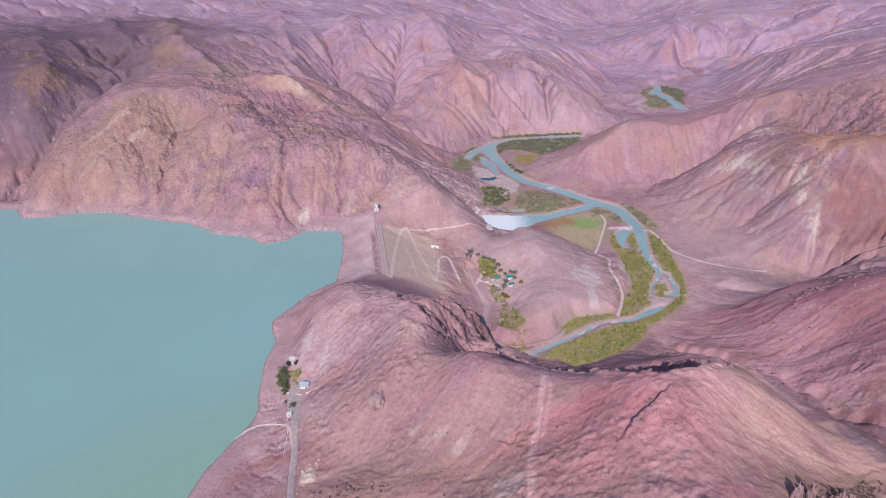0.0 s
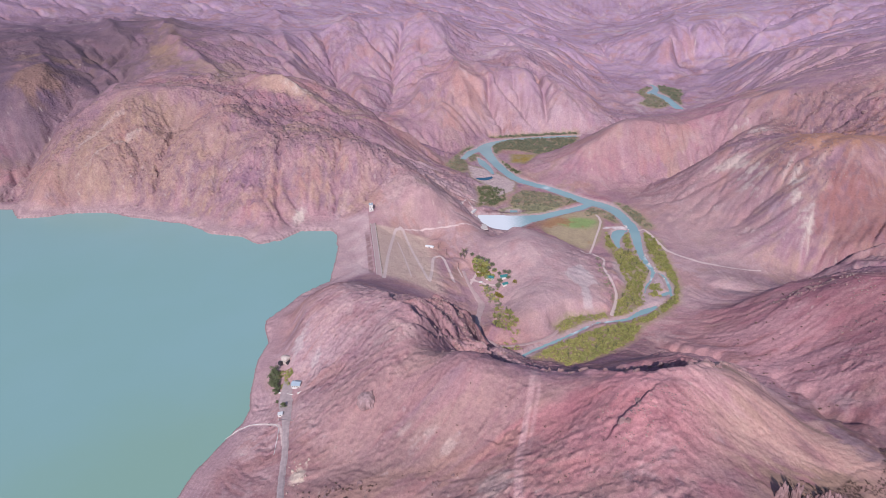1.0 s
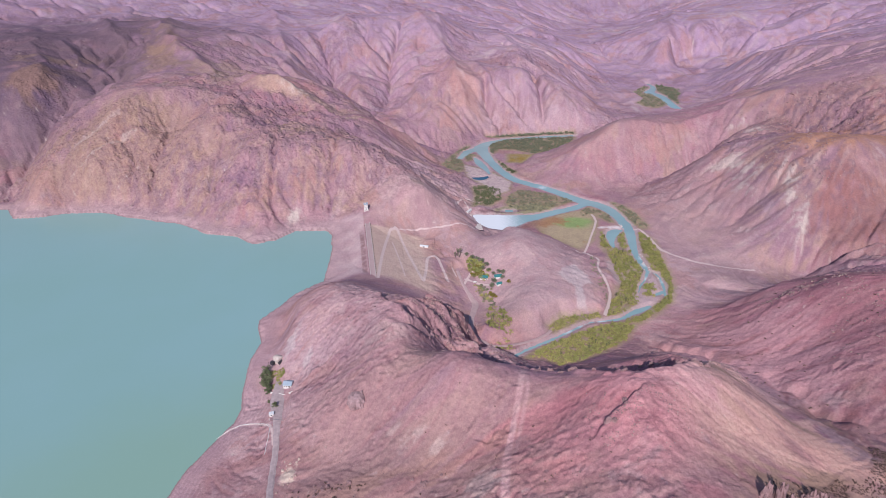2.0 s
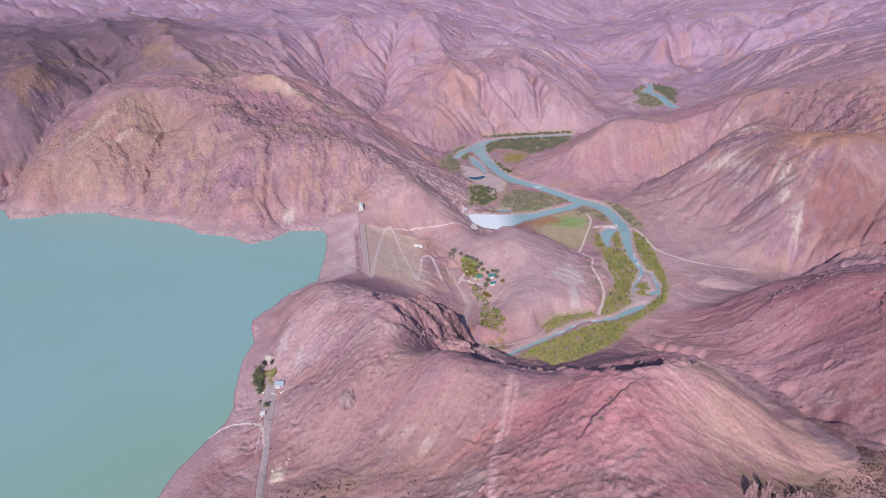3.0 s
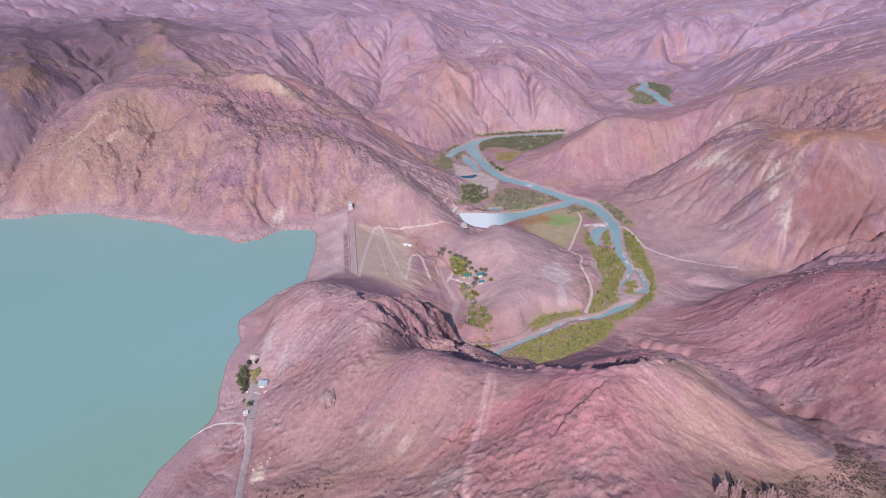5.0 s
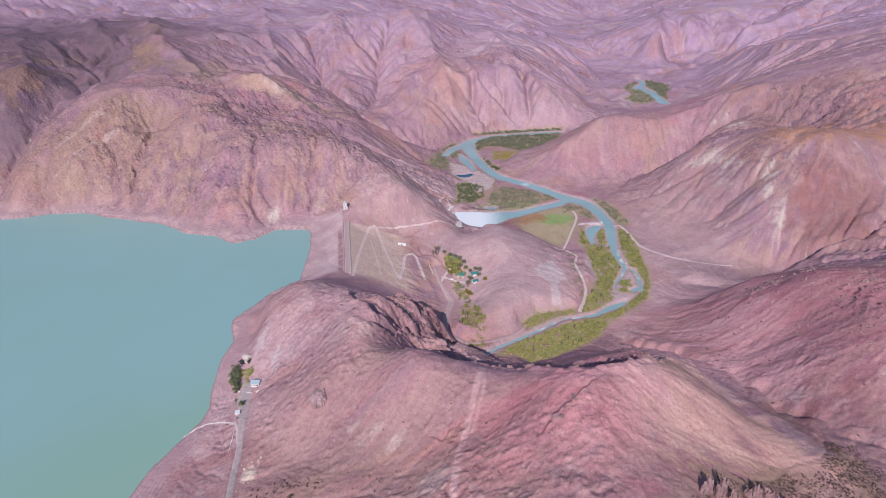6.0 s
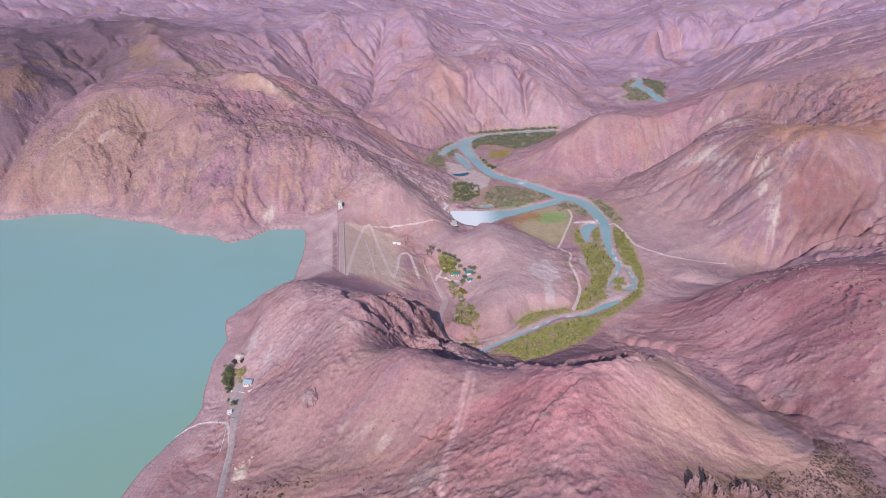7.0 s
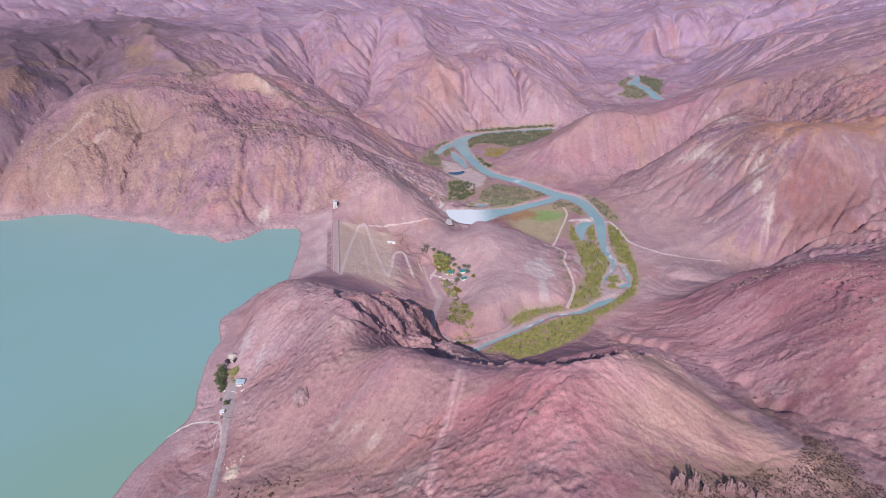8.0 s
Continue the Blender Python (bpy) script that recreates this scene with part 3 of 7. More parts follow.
def creases(x, y):
    """Sharp crests and hollows along the lines."""
    total = np.zeros(x.shape)
    wx, wy = x + 14 * grain(x, y, 70, 311) + 5 * grain(x, y, 22, 312), y + 14 * grain(x, y, 70, 313) + 5 * grain(x, y, 22, 314)
    for sign, lines in ((1, RIDGES), (-1, HOLLOWS)):
        for rise, half, *line in lines:
            d = near_only(lambda u, v: course_distance(u, v, [(p[0], p[1], 0) for p in line]), wx, wy, line, half * 3, 1e4)
            total += sign * rise * np.exp(-d / half)
    return total


class Sheet:
    """Values on an even grid, read smoothly between."""

    def __init__(self, x0, y0, x1, y1, step):
        self.x0, self.y0, self.step = x0, y0, step
        self.nx, self.ny = int((x1 - x0) / step) + 1, int((y1 - y0) / step) + 1
        self.x, self.y = np.meshgrid(x0 + step * np.arange(self.nx), y0 + step * np.arange(self.ny))

    def read(self, v, x, y):
        fx, fy = np.clip((x - self.x0) / self.step, 1, self.nx - 2.001), np.clip((y - self.y0) / self.step, 1, self.ny - 2.001)
        ix, iy = np.floor(fx).astype(int), np.floor(fy).astype(int)
        fx, fy = fx - ix, fy - iy
        wx = [-0.5 * fx + fx ** 2 - 0.5 * fx ** 3, 1 - 2.5 * fx ** 2 + 1.5 * fx ** 3, 0.5 * fx + 2 * fx ** 2 - 1.5 * fx ** 3, -0.5 * fx ** 2 + 0.5 * fx ** 3]
        wy = [-0.5 * fy + fy ** 2 - 0.5 * fy ** 3, 1 - 2.5 * fy ** 2 + 1.5 * fy ** 3, 0.5 * fy + 2 * fy ** 2 - 1.5 * fy ** 3, -0.5 * fy ** 2 + 0.5 * fy ** 3]
        total = 0.0
        for j in range(4):
            row = 0.0
            for i in range(4):
                row = row + wx[i] * v[np.clip(iy + j - 1, 0, self.ny - 1), np.clip(ix + i - 1, 0, self.nx - 1)]
            total = total + wy[j] * row
        return total

    def inside(self, x, y, rim):
        """1 well within the grid, 0 at its rim."""
        e = np.minimum(np.minimum(x - self.x0, self.x0 + (self.nx - 1) * self.step - x), np.minimum(y - self.y0, self.y0 + (self.ny - 1) * self.step - y))
        return ease(e, 0, rim)

    def blur(self, v, times=1):
        for _ in range(times):
            p = np.pad(v, 1, mode="edge")
            v = 0.25 * p[1:-1, 1:-1] + 0.125 * (p[:-2, 1:-1] + p[2:, 1:-1] + p[1:-1, :-2] + p[1:-1, 2:]) + 0.0625 * (p[:-2, :-2] + p[2:, 2:] + p[:-2, 2:] + p[2:, :-2])
        return v

    def downhill(self, h, bias=(0.0, 0.0)):
        gy, gx = np.gradient(self.blur(h, 2), self.step)
        gx, gy = gx - bias[0], gy - bias[1]
        n = np.hypot(gx, gy) + 1e-4
        return -gx / n, -gy / n

    def combed(self, h, seed, steps, bias=(0.0, 0.0), size=1):
        """Streaks that run straight downhill, about -1..1."""
        v = self.blur(np.random.default_rng(seed).normal(0, 1, h.shape), size)
        dx, dy = self.downhill(h, bias)
        total = v.copy()
        for way in (-0.9, 0.9):
            px, py = np.meshgrid(np.arange(self.nx, dtype=float), np.arange(self.ny, dtype=float))
            for k in range(steps):
                ix, iy = (px + 0.5).astype(int), (py + 0.5).astype(int)
                px, py = np.clip(px + way * dx[iy, ix], 0, self.nx - 1), np.clip(py + way * dy[iy, ix], 0, self.ny - 1)
                total += v[(py + 0.5).astype(int), (px + 0.5).astype(int)]
        return np.clip(total / (2.2 * total.std()), -1.3, 1.3)

    def drained(self, h, outlet):
        """The heights with every closed hollow filled to its brim."""
        nx, ny = self.nx, self.ny
        out = outlet.copy()
        out[0], out[-1], out[:, 0], out[:, -1] = True, True, True, True
        flat, done = h.ravel().tolist(), out.ravel().tolist()
        low = min(flat)
        rows = [[] for _ in range(int((max(flat) - low) * 10) + 3)]
        for k in np.flatnonzero(out).tolist():
            rows[int((flat[k] - low) * 10)].append(k)
        steps = (-nx - 1, -nx, -nx + 1, -1, 1, nx - 1, nx, nx + 1)
        for row in rows:
            for k in row:
                z = flat[k]
                for d in steps:
                    j = k + d
                    if 0 <= j < nx * ny and not done[j]:
                        done[j] = True
                        if flat[j] <= z:
                            flat[j] = z + 0.002
                        rows[int((flat[j] - low) * 10)].append(j)
        return np.array(flat).reshape(ny, nx)

    def erode(self, h, outlet, power, turns, reach, limit):
        """Running water cuts its valleys; the mean height around each place stays. Gives the change and the flow, 0..1.3."""
        first, nx, ny = h, self.nx, self.ny
        for turn in range(turns):
            h = self.drained(h, outlet)
            p = np.pad(h, 1, constant_values=1e6)
            best, rec, gap = np.zeros(h.shape), np.arange(nx * ny).reshape(ny, nx), np.ones(h.shape)
            home = rec.copy()
            for dy in (-1, 0, 1):
                for dx in (-1, 0, 1):
                    if dx or dy:
                        n = math.hypot(dx, dy)
                        fall = (h - p[1 + dy:1 + dy + ny, 1 + dx:1 + dx + nx]) / n
                        better = (fall > best) & ~outlet
                        best, gap = np.where(better, fall, best), np.where(better, n, gap)
                        rec = np.where(better, home + dy * nx + dx, rec)
            order = np.argsort(h.ravel(), kind="stable")
            up, to = order.tolist(), rec.ravel().tolist()
            area = [1.0] * (nx * ny)
            for k in reversed(up):
                j = to[k]
                if j != k:
                    area[j] += area[k]
            area = np.array(area).reshape(ny, nx)
            bite = (power * np.sqrt(np.minimum(area, 4000)) / gap).ravel().tolist()
            z = h.ravel().tolist()
            for k in up:
                j = to[k]
                if j != k:
                    z[k] = (z[k] + bite[k] * z[j]) / (1 + bite[k])
            h = np.array(z).reshape(ny, nx)
            h = h + self.even(self.even(first - h, reach), reach)
        cut = h - first
        return np.where(cut < 0, -limit * np.tanh(-cut / limit), cut), self.blur(np.clip(np.log(area) / 7.0, 0, 1.3), 1)

    def even(self, v, reach):
        """The mean within so many steps."""
        for axis in (0, 1):
            pad = [(0, 0), (0, 0)]
            pad[axis] = (reach + 1, reach)
            c = np.cumsum(np.pad(v, pad, mode="edge"), axis=axis)
            n = v.shape[axis]
            v = (np.take(c, np.arange(2 * reach + 1, 2 * reach + 1 + n), axis) - np.take(c, np.arange(n), axis)) / (2 * reach + 1)
        return v


# the smooth shape through the spots
SPOTS = np.array(sum((MASSIF_FOOT, DAM_SLOPES, LAKESIDE, VALLEY_SPOTS, HILL_WEST, HILL_EAST, SOUTH_EAST_SLOPE, FAR_RANGES, EAST_SPUR, MASSIF_CREST, NORTH_RIDGES, VALLEY_HEAD_SPURS, EAST_FACE, CREST, LEE, BENCH, CLIFF_SLOPE, MASSIF_FACE, FAR_SPURS, EAST_TERRACE, HINTERLAND, OUTER), []) + [(x, y, 1) for x, y in SHORE]
                 + [(x, y, -37) for x, y, w in RIVER[::2] + RIVER_END[::2] + FAR_RIVER[::2]] + [(x, y, -36) for x, y in FIELD[::3]], float)


def swell(r2):
    return 0.5 * r2 * np.log(np.maximum(r2, 1e-9))


def fit_swell():
    p = SPOTS[:, :2] / 1000
    n = len(p)
    k = swell(((p[:, None] - p[None]) ** 2).sum(-1)) + 3e-5 * np.eye(n)
    q = np.c_[np.ones(n), p]
    return p, np.linalg.solve(np.block([[k, q], [q.T, np.zeros((3, 3))]]), np.r_[SPOTS[:, 2], 0, 0, 0])


SW_P, SW_W = fit_swell()


def smooth_shape(x, y):
    shape, x, y = x.shape, x.ravel() / 1000, y.ravel() / 1000
    total = SW_W[-3] + SW_W[-2] * x + SW_W[-1] * y
    for (px, py), w in zip(SW_P, SW_W):
        total += w * swell((x - px) ** 2 + (y - py) ** 2)
    return total.reshape(shape)


WIDE = Sheet(-2200, -700, 2400, 4000, 10)
WIDE_H = smooth_shape(WIDE.x, WIDE.y)
CREASE = Sheet(-1150, 120, 1300, 2600, 5)
CREASE_H = creases(CREASE.x, CREASE.y)
NEAR = Sheet(-340, 120, 520, 760, 2.5)
MID = Sheet(-1150, 400, 1200, 2300, 4.5)


def shape(x, y):
    """The smooth relief, out to the far ranges."""
    h = WIDE.read(WIDE_H, x, y)
    r = np.hypot(x - 100, y - 1500)
    far = ease(r, 1700, 2700)
    if far.max() > 0:
        h = h * (1 - far) + far * (150 + 0.045 * (r - 1700) + 90 * layers(x, y, 900, 5, 3))
    return h


def crag(x, y):
    """How rocky the ground is, 0..1."""
    k = 0.35 + 0.5 * layers(x, y, 170, 31, 3)
    k = k + 0.6 * spot(x, y, -380, 900, 330, 140) + 0.25 * spot(x, y, -250, 1080, 160) - 0.35 * spot(x, y, -100, 650, 60, 110)
    k = k + 0.2 * spot(x, y, 20, 435, 90, 45, -18) + 0.9 * spot(x, y, 160, 365, 60, 30) - 0.5 * spot(x, y, 0, 300, 160, 60) + 0.45 * spot(x, y, 112, 252, 28, 28) + 0.7 * spot(x, y, 395, 440, 25, 35) + 0.6 * spot(x, y, 355, 517, 40, 10) - 0.7 * spot(x, y, 230, 290, 100, 80) - 0.8 * spot(x, y, 335, 470, 130, 130)
    k = k + 0.5 * spot(x, y, 600, 930, 130, 100) - 0.5 * spot(x, y, 360, 830, 110, 130) - 0.5 * spot(x, y, 90, 650, 70, 90) - 0.3 * spot(x, y, 280, 900, 60, 100)
    k = k + 0.4 * ease(layers(x, y, 42, 37, 3), 0.38, 0.7) * ease(700 - y, 0, 200)
    return np.clip(k, 0, 1)


def broad(x, y):
    """Smooth relief with its larger swells."""
    far = ease(y, 1150, 1900)
    return shape(x, y) + (3.0 + 2 * far) * layers(x, y, 170, 3, 2) + (16 - 8 * ease(x, 350, 800)) * far * (ridged(x + 50 * grain(x, y, 350, 73), y, 420, 71, 2) - 0.6) + CREASE.read(CREASE_H, x, y) * CREASE.inside(x, y, 60)


# three orders of drainage, each cut into the one before
def outlets(x, y, base):
    """Where the running water ends: lake, river and valley floor."""
    lake = near_only(lambda u, v: outline_distance(u, v, LAKE), x, y, LAKE, 10) < 0
    return lake | (base < -35)


WIDE_BASE = broad(WIDE.x, WIDE.y)
WIDE_BASE = np.maximum(WIDE_BASE, -36 + 0.002 * np.hypot(WIDE.x - 250, WIDE.y - 700))
WIDE_CUT, WIDE_WET = WIDE.erode(WIDE_BASE + 6 * layers(WIDE.x, WIDE.y, 90, 47, 4), outlets(WIDE.x, WIDE.y, WIDE_BASE), 0.05 * (0.15 + 0.85 * ease(WIDE.y, 1050, 1500)), 4, 14, 12)
MID_BASE = broad(MID.x, MID.y) + WIDE.read(WIDE_CUT, MID.x, MID.y)
MID_END = outlets(MID.x, MID.y, MID_BASE)
MID_CUT, MID_WET = MID.erode(MID_BASE + 4 * layers(MID.x, MID.y, 45, 43, 4), MID_END, 0.085 * (0.6 + 0.4 * ease(MID.y, 1000, 1250)) * (1 - 0.75 * spot(MID.x, MID.y, -820, 1080, 170, 220)), 3, 15, 6)
NEAR_BASE = broad(NEAR.x, NEAR.y) + WIDE.read(WIDE_CUT, NEAR.x, NEAR.y) - scarps(NEAR.x, NEAR.y)
NEAR_CUT, NEAR_WET = NEAR.erode(NEAR_BASE + 0.5 * layers(NEAR.x, NEAR.y, 12, 41, 3), outlets(NEAR.x, NEAR.y, NEAR_BASE), 0.022 - 0.014 * spot(NEAR.x, NEAR.y, 300, 420, 160, 170) - 0.008 * spot(NEAR.x, NEAR.y, 150, 275, 90, 50), 2, 14, 4)
# streaks that the slopes carry, fine and broad
FINE = Sheet(-340, 120, 560, 760, 1.4)
FINE_BASE = NEAR.read(NEAR_BASE + NEAR_CUT, FINE.x, FINE.y)
FINE_TONE, FINE_BAND = FINE.combed(FINE_BASE, 5, 16), FINE.combed(FINE_BASE, 6, 34, size=16)
SLOPE = Sheet(-950, 560, 950, 1750, 2.2)
SLOPE_BASE = MID.read(MID_BASE + MID_CUT, SLOPE.x, SLOPE.y)
SLOPE_TONE, SLOPE_BAND = SLOPE.combed(SLOPE_BASE, 7, 14), SLOPE.combed(SLOPE_BASE, 8, 30, size=16)
WIDE_TONE, WIDE_BAND = WIDE.combed(WIDE_BASE + WIDE_CUT, 9, 8), WIDE.combed(WIDE_BASE + WIDE_CUT, 10, 14, size=6)


def wetness(x, y):
    a, b = NEAR.inside(x, y, 60), MID.inside(x, y, 150)
    return NEAR.read(NEAR_WET, x, y), MID.read(MID_WET, x, y), WIDE.read(WIDE_WET, x, y), a, b


def streaks(x, y):
    """Fine and broad streaks that run straight downhill, -1..1."""
    a, b = FINE.inside(x, y, 60), SLOPE.inside(x, y, 120)
    return [FINE.read(f, x, y) * a + (SLOPE.read(m, x, y) * b + WIDE.read(w, x, y) * (1 - b)) * (1 - a)
            for f, m, w in ((FINE_TONE, SLOPE_TONE, WIDE_TONE), (FINE_BAND, SLOPE_BAND, WIDE_BAND))]


def ribs(x, y):
    """Slanting beds of harder rock across the massif's front."""
    u, v = 0.65 * x - 0.76 * y, 0.76 * x + 0.65 * y
    u = u + 9 * grain(x, y, 60, 331) + 3 * grain(x, y, 17, 332)
    f = spot(x, y, -520, 930, 240, 150) + 0.7 * spot(x, y, -260, 1000, 150, 120) + 0.8 * spot(x, y, -820, 1120, 160, 160)
    return f * (6.0 * (ridged(u, v * 0.18, 34, 333, 2) - 0.6) + 2.6 * (ridged(u, v * 0.2, 13, 334, 3, 0.6) - 0.6))


def lake_distance(x, y):
    wave = 3.0 * layers(x, y, 45, 61, 3)
    return near_only(lambda u, v: outline_distance(u, v, LAKE), x, y, LAKE, 300) + wave * 0.7


def river_distance(x, y):
    d = np.full(x.shape, 1e3)
    for line in COURSES:
        d = np.minimum(d, near_only(lambda u, v: course_distance(u, v, line), x, y, line, 120))
    return d + 1.2 * grain(x, y, 14, 63) + 0.8 * grain(x, y, 5, 64)


def floor_distance(x, y):
    d = np.full(x.shape, 1e3)
    for poly in [THICKETS[k] for k in THICKETS if k not in ("path_scrub", "gully_wood", "road_scrub")] + [FIELD, MEADOW, GRAVEL]:
        d = np.minimum(d, near_only(lambda u, v: outline_distance(u, v, poly), x, y, poly, 60))
    return d


def dam_place(x, y):
    """Metres along the dam's crest and across it (plus: down-river)."""
    vx, vy = DAM_B[0] - DAM_A[0], DAM_B[1] - DAM_A[1]
    n = math.hypot(vx, vy)
    return ((x - DAM_A[0]) * vx + (y - DAM_A[1]) * vy) / n, -((x - DAM_A[0]) * vy - (y - DAM_A[1]) * vx) / n, n


def relief(x, y, k, tone, band, a, b):
    """The slopes with their drainage, ledges and broken rock."""
    h = broad(x, y) - scarps(x, y) + WIDE.read(WIDE_CUT, x, y) + MID.read(MID_CUT, x, y) * b * (1 - 0.6 * a) * (1 - 0.4 * ease(y, 1080, 1300)) + NEAR.read(NEAR_CUT, x, y) * a
    far, fade = ease(y, 500, 1000), 1 - 0.65 * ease(y, 1150, 1600)
    k = k * fade
    h = h + (8.0 - 1.0 * far) * k * (ridged(x + 9 * grain(x, y, 60, 8), y, 55, 11, 3) - 0.6) + (0.3 * fade + (3.0 - 0.4 * far) * k) * (ridged(x + 5 * grain(x, y, 20, 85), y, 19, 83, 3, 0.6) - 0.55) + (0.2 + 1.3 * k) * (ridged(x, y, 9, 86, 2, 0.6) - 0.55)
    h = h + (0.24 + 0.3 * spot(x, y, 340, 480, 130, 150) + 0.2 * far) * tone + (0.15 + 0.45 * far) * fade * band
    h = h + 0.6 * ribs(x, y) + strata(x, y) + (0.15 + 0.5 * k) * layers(x, y, 6, 87, 3, 0.65)
    return h


def strata(x, y):
    """Ribs of upturned rock on the cliff above the valley road and along the hill's lee."""
    u, v = 0.42 * x + 0.91 * y, 0.91 * x - 0.42 * y
    u = u + 4 * grain(x, y, 30, 371) + 1.5 * grain(x, y, 9, 372)
    f = ease(spot(x, y, -2, 478, 44, 48, -25) + 0.8 * spot(x, y, 150, 375, 60, 26), 0.12, 0.5)
    return f * (4.2 * (ridged(u, v * 0.22, 15, 373, 2) - 0.62) + 2.2 * (ridged(u, v * 0.35, 6.5, 374, 3, 0.6) - 0.6))


def knobs(x, y, k):
    """Clumps of harder rock that stand out of the slope."""
    u, v = x + 6 * grain(x, y, 25, 361), y + 6 * grain(x, y, 25, 362)
    far = ease(y, 600, 900)
    f = ease(k, 0.35, 0.75) * (0.35 + 0.65 * far)
    return f * (3.4 * ease(layers(u, v, 26, 363, 3), 0.30, 0.46) * (0.4 + 0.6 * ridged(x, y, 11, 364, 2)) + 1.6 * ease(layers(u, v, 11, 365, 2), 0.36, 0.5))


def settle():
    """What the slopes must gain to pass through the spots, wide first and then close by."""
    p = np.array(sum((MASSIF_FOOT, LAKESIDE, HILL_WEST, HILL_EAST, SOUTH_EAST_SLOPE, FAR_RANGES, EAST_SPUR, MASSIF_CREST, NORTH_RIDGES, VALLEY_HEAD_SPURS, EAST_FACE, CREST, CLIFF_SLOPE, MASSIF_FACE, FAR_SPURS, EAST_TERRACE), []), float)
    x, y = p[:, 0], p[:, 1]
    tone, band = streaks(x, y)
    wet = wetness(x, y)
    left = p[:, 2] - relief(x, y, crag(x, y), tone, band, wet[3], wet[4])
    gain = np.zeros(CREASE.x.shape)
    reach = np.where(y > 1250, 1.6, 1.0)
    d = np.hypot(x[:, None] - x, y[:, None] - y)
    for size in (110, 36):
        m = np.exp(-(d / (size * reach)) ** 2)
        w = np.linalg.solve(m + 0.35 * np.eye(len(p)), left)
        left = left - m @ w
        for px, py, r, f in zip(x, y, reach, w):
            s = size * r
            i0, i1 = np.searchsorted(CREASE.x[0], (px - 3 * s, px + 3 * s))
            j0, j1 = np.searchsorted(CREASE.y[:, 0], (py - 3 * s, py + 3 * s))
            gain[j0:j1, i0:i1] += f * np.exp(-((CREASE.x[j0:j1, i0:i1] - px) ** 2 + (CREASE.y[j0:j1, i0:i1] - py) ** 2) / s ** 2)
    return gain


GAIN = settle()


def ground(x, y):
    """The finished height of the ground, with what was found on the way."""
    x, y = np.asarray(x, float), np.asarray(y, float)
    wn, wm, ww, a, b = wetness(x, y)
    k = crag(x, y)
    tone, band = streaks(x, y)
    lump = knobs(x, y, k)
    h = relief(x, y, k, tone, band, a, b) + lump + CREASE.read(GAIN, x, y) * CREASE.inside(x, y, 60)
    dl, dr, df = lake_distance(x, y), river_distance(x, y), floor_distance(x, y)
    s = shape(x, y)
    # the dam and its smooth faces
    u, v, n = dam_place(x, y)
    on = ease(u, -14, 2) * ease(n + 90 - u, 0, 40)
    face = DAM_Z - np.where(v > 0, 0.40 * np.maximum(v - 4, 0) + 25 * ease(v, 40, 72), 0.36 * np.maximum(-v - 4, 0))
    soft = on * ease(v, -60, -40) * ease(75 - v, 0, 30)
    h = h + (s + 0.4 * grain(x, y, 14, 91) - h) * soft
    h = np.where((u > -4) & (u < n + 60) & (v > -60) & (v < 60), np.maximum(h, face), h)
    for line, wide in ((NEAR_ROAD, 7), (VALLEY_ROAD, 15)):
        xs, ys = [p[0] for p in line], [p[1] for p in line]
        m = (x > min(xs) - 20) & (x < max(xs) + 20) & (y > min(ys) - 20) & (y < max(ys) + 20)
        if m.any():
            d, z = road_profile(x[m], y[m], line)
            h[m] = h[m] + (z - h[m]) * (1 - ease(d, 0.5, wide))
    yard = spot(x, y, -153, 412, 22, 30)
    h = h + (s - h) * ease(yard, 0.3, 0.7)
    # the valley floor, river beds and the lake's shore
    flat = -36.3 + 0.25 * layers(x, y, 12, 93, 2)
    h = h + (flat - h) * (1 - ease(df, 0, 14))
    h = h + (np.minimum(h, flat - 0.3 + 0.35 * np.maximum(dr, 0)) - h) * (1 - ease(dr, 10, 34))
    low = (y > 440) & (x > -60) | (y > 900) & (x > -100)
    h = np.where(low, np.maximum(h, -37.0 + 0.3 * grain(x, y, 10, 95)), h)
    h = np.where(dr < 4, np.minimum(h, RIVER_Z + 0.3 * dr + 0.2), h)
    beach = np.maximum(dl, 0) * 0.16
    h = np.where(dl > 0, h + (np.maximum(beach + 0.15 * grain(x, y, 7, 97), np.minimum(h, beach + 3)) - h) * (1 - ease(dl, 14, 46)), h)
    h = np.where((dl > 0) & (dl < 30) & ~low, np.maximum(h, np.minimum(beach, 1.5)), h)
    h = np.where(dl <= 0, np.maximum(dl * 0.3, -14) - 0.05, h)
    return h, dict(wn=wn, wm=wm, ww=ww, a=a, b=b, k=k, dl=dl, dr=dr, df=df, u=u, v=v, on=on, dam=n, tone=tone, band=band, knob=lump, spur=MID.read(MID_CUT, x, y) * b + WIDE.read(WIDE_CUT, x, y))


def track_distance(x, y):
    d = np.full(x.shape, 1e3)
    for line in TRACKS:
        d = np.minimum(d, near_only(lambda u, v: course_distance(u, v, line), x, y, line, 12))
    return np.clip(d, -6, 6)


def height(x, y):
    return float(ground(np.array([float(x)]), np.array([float(y)]))[0][0])


# ---- the ground, one sheet out to the horizon ----
def blend(c, to, f):
    return c + (np.asarray(to) - c) * np.clip(f, 0, 1)[..., None]


PINK, MAUVE, RED, TAN = (0.41, 0.245, 0.265), (0.32, 0.19, 0.24), (0.41, 0.18, 0.20), (0.43, 0.295, 0.235)
OCHRE, PALE, VIOLET, SAND = (0.46, 0.265, 0.18), (0.55, 0.45, 0.44), (0.245, 0.16, 0.225), (0.45, 0.32, 0.32)
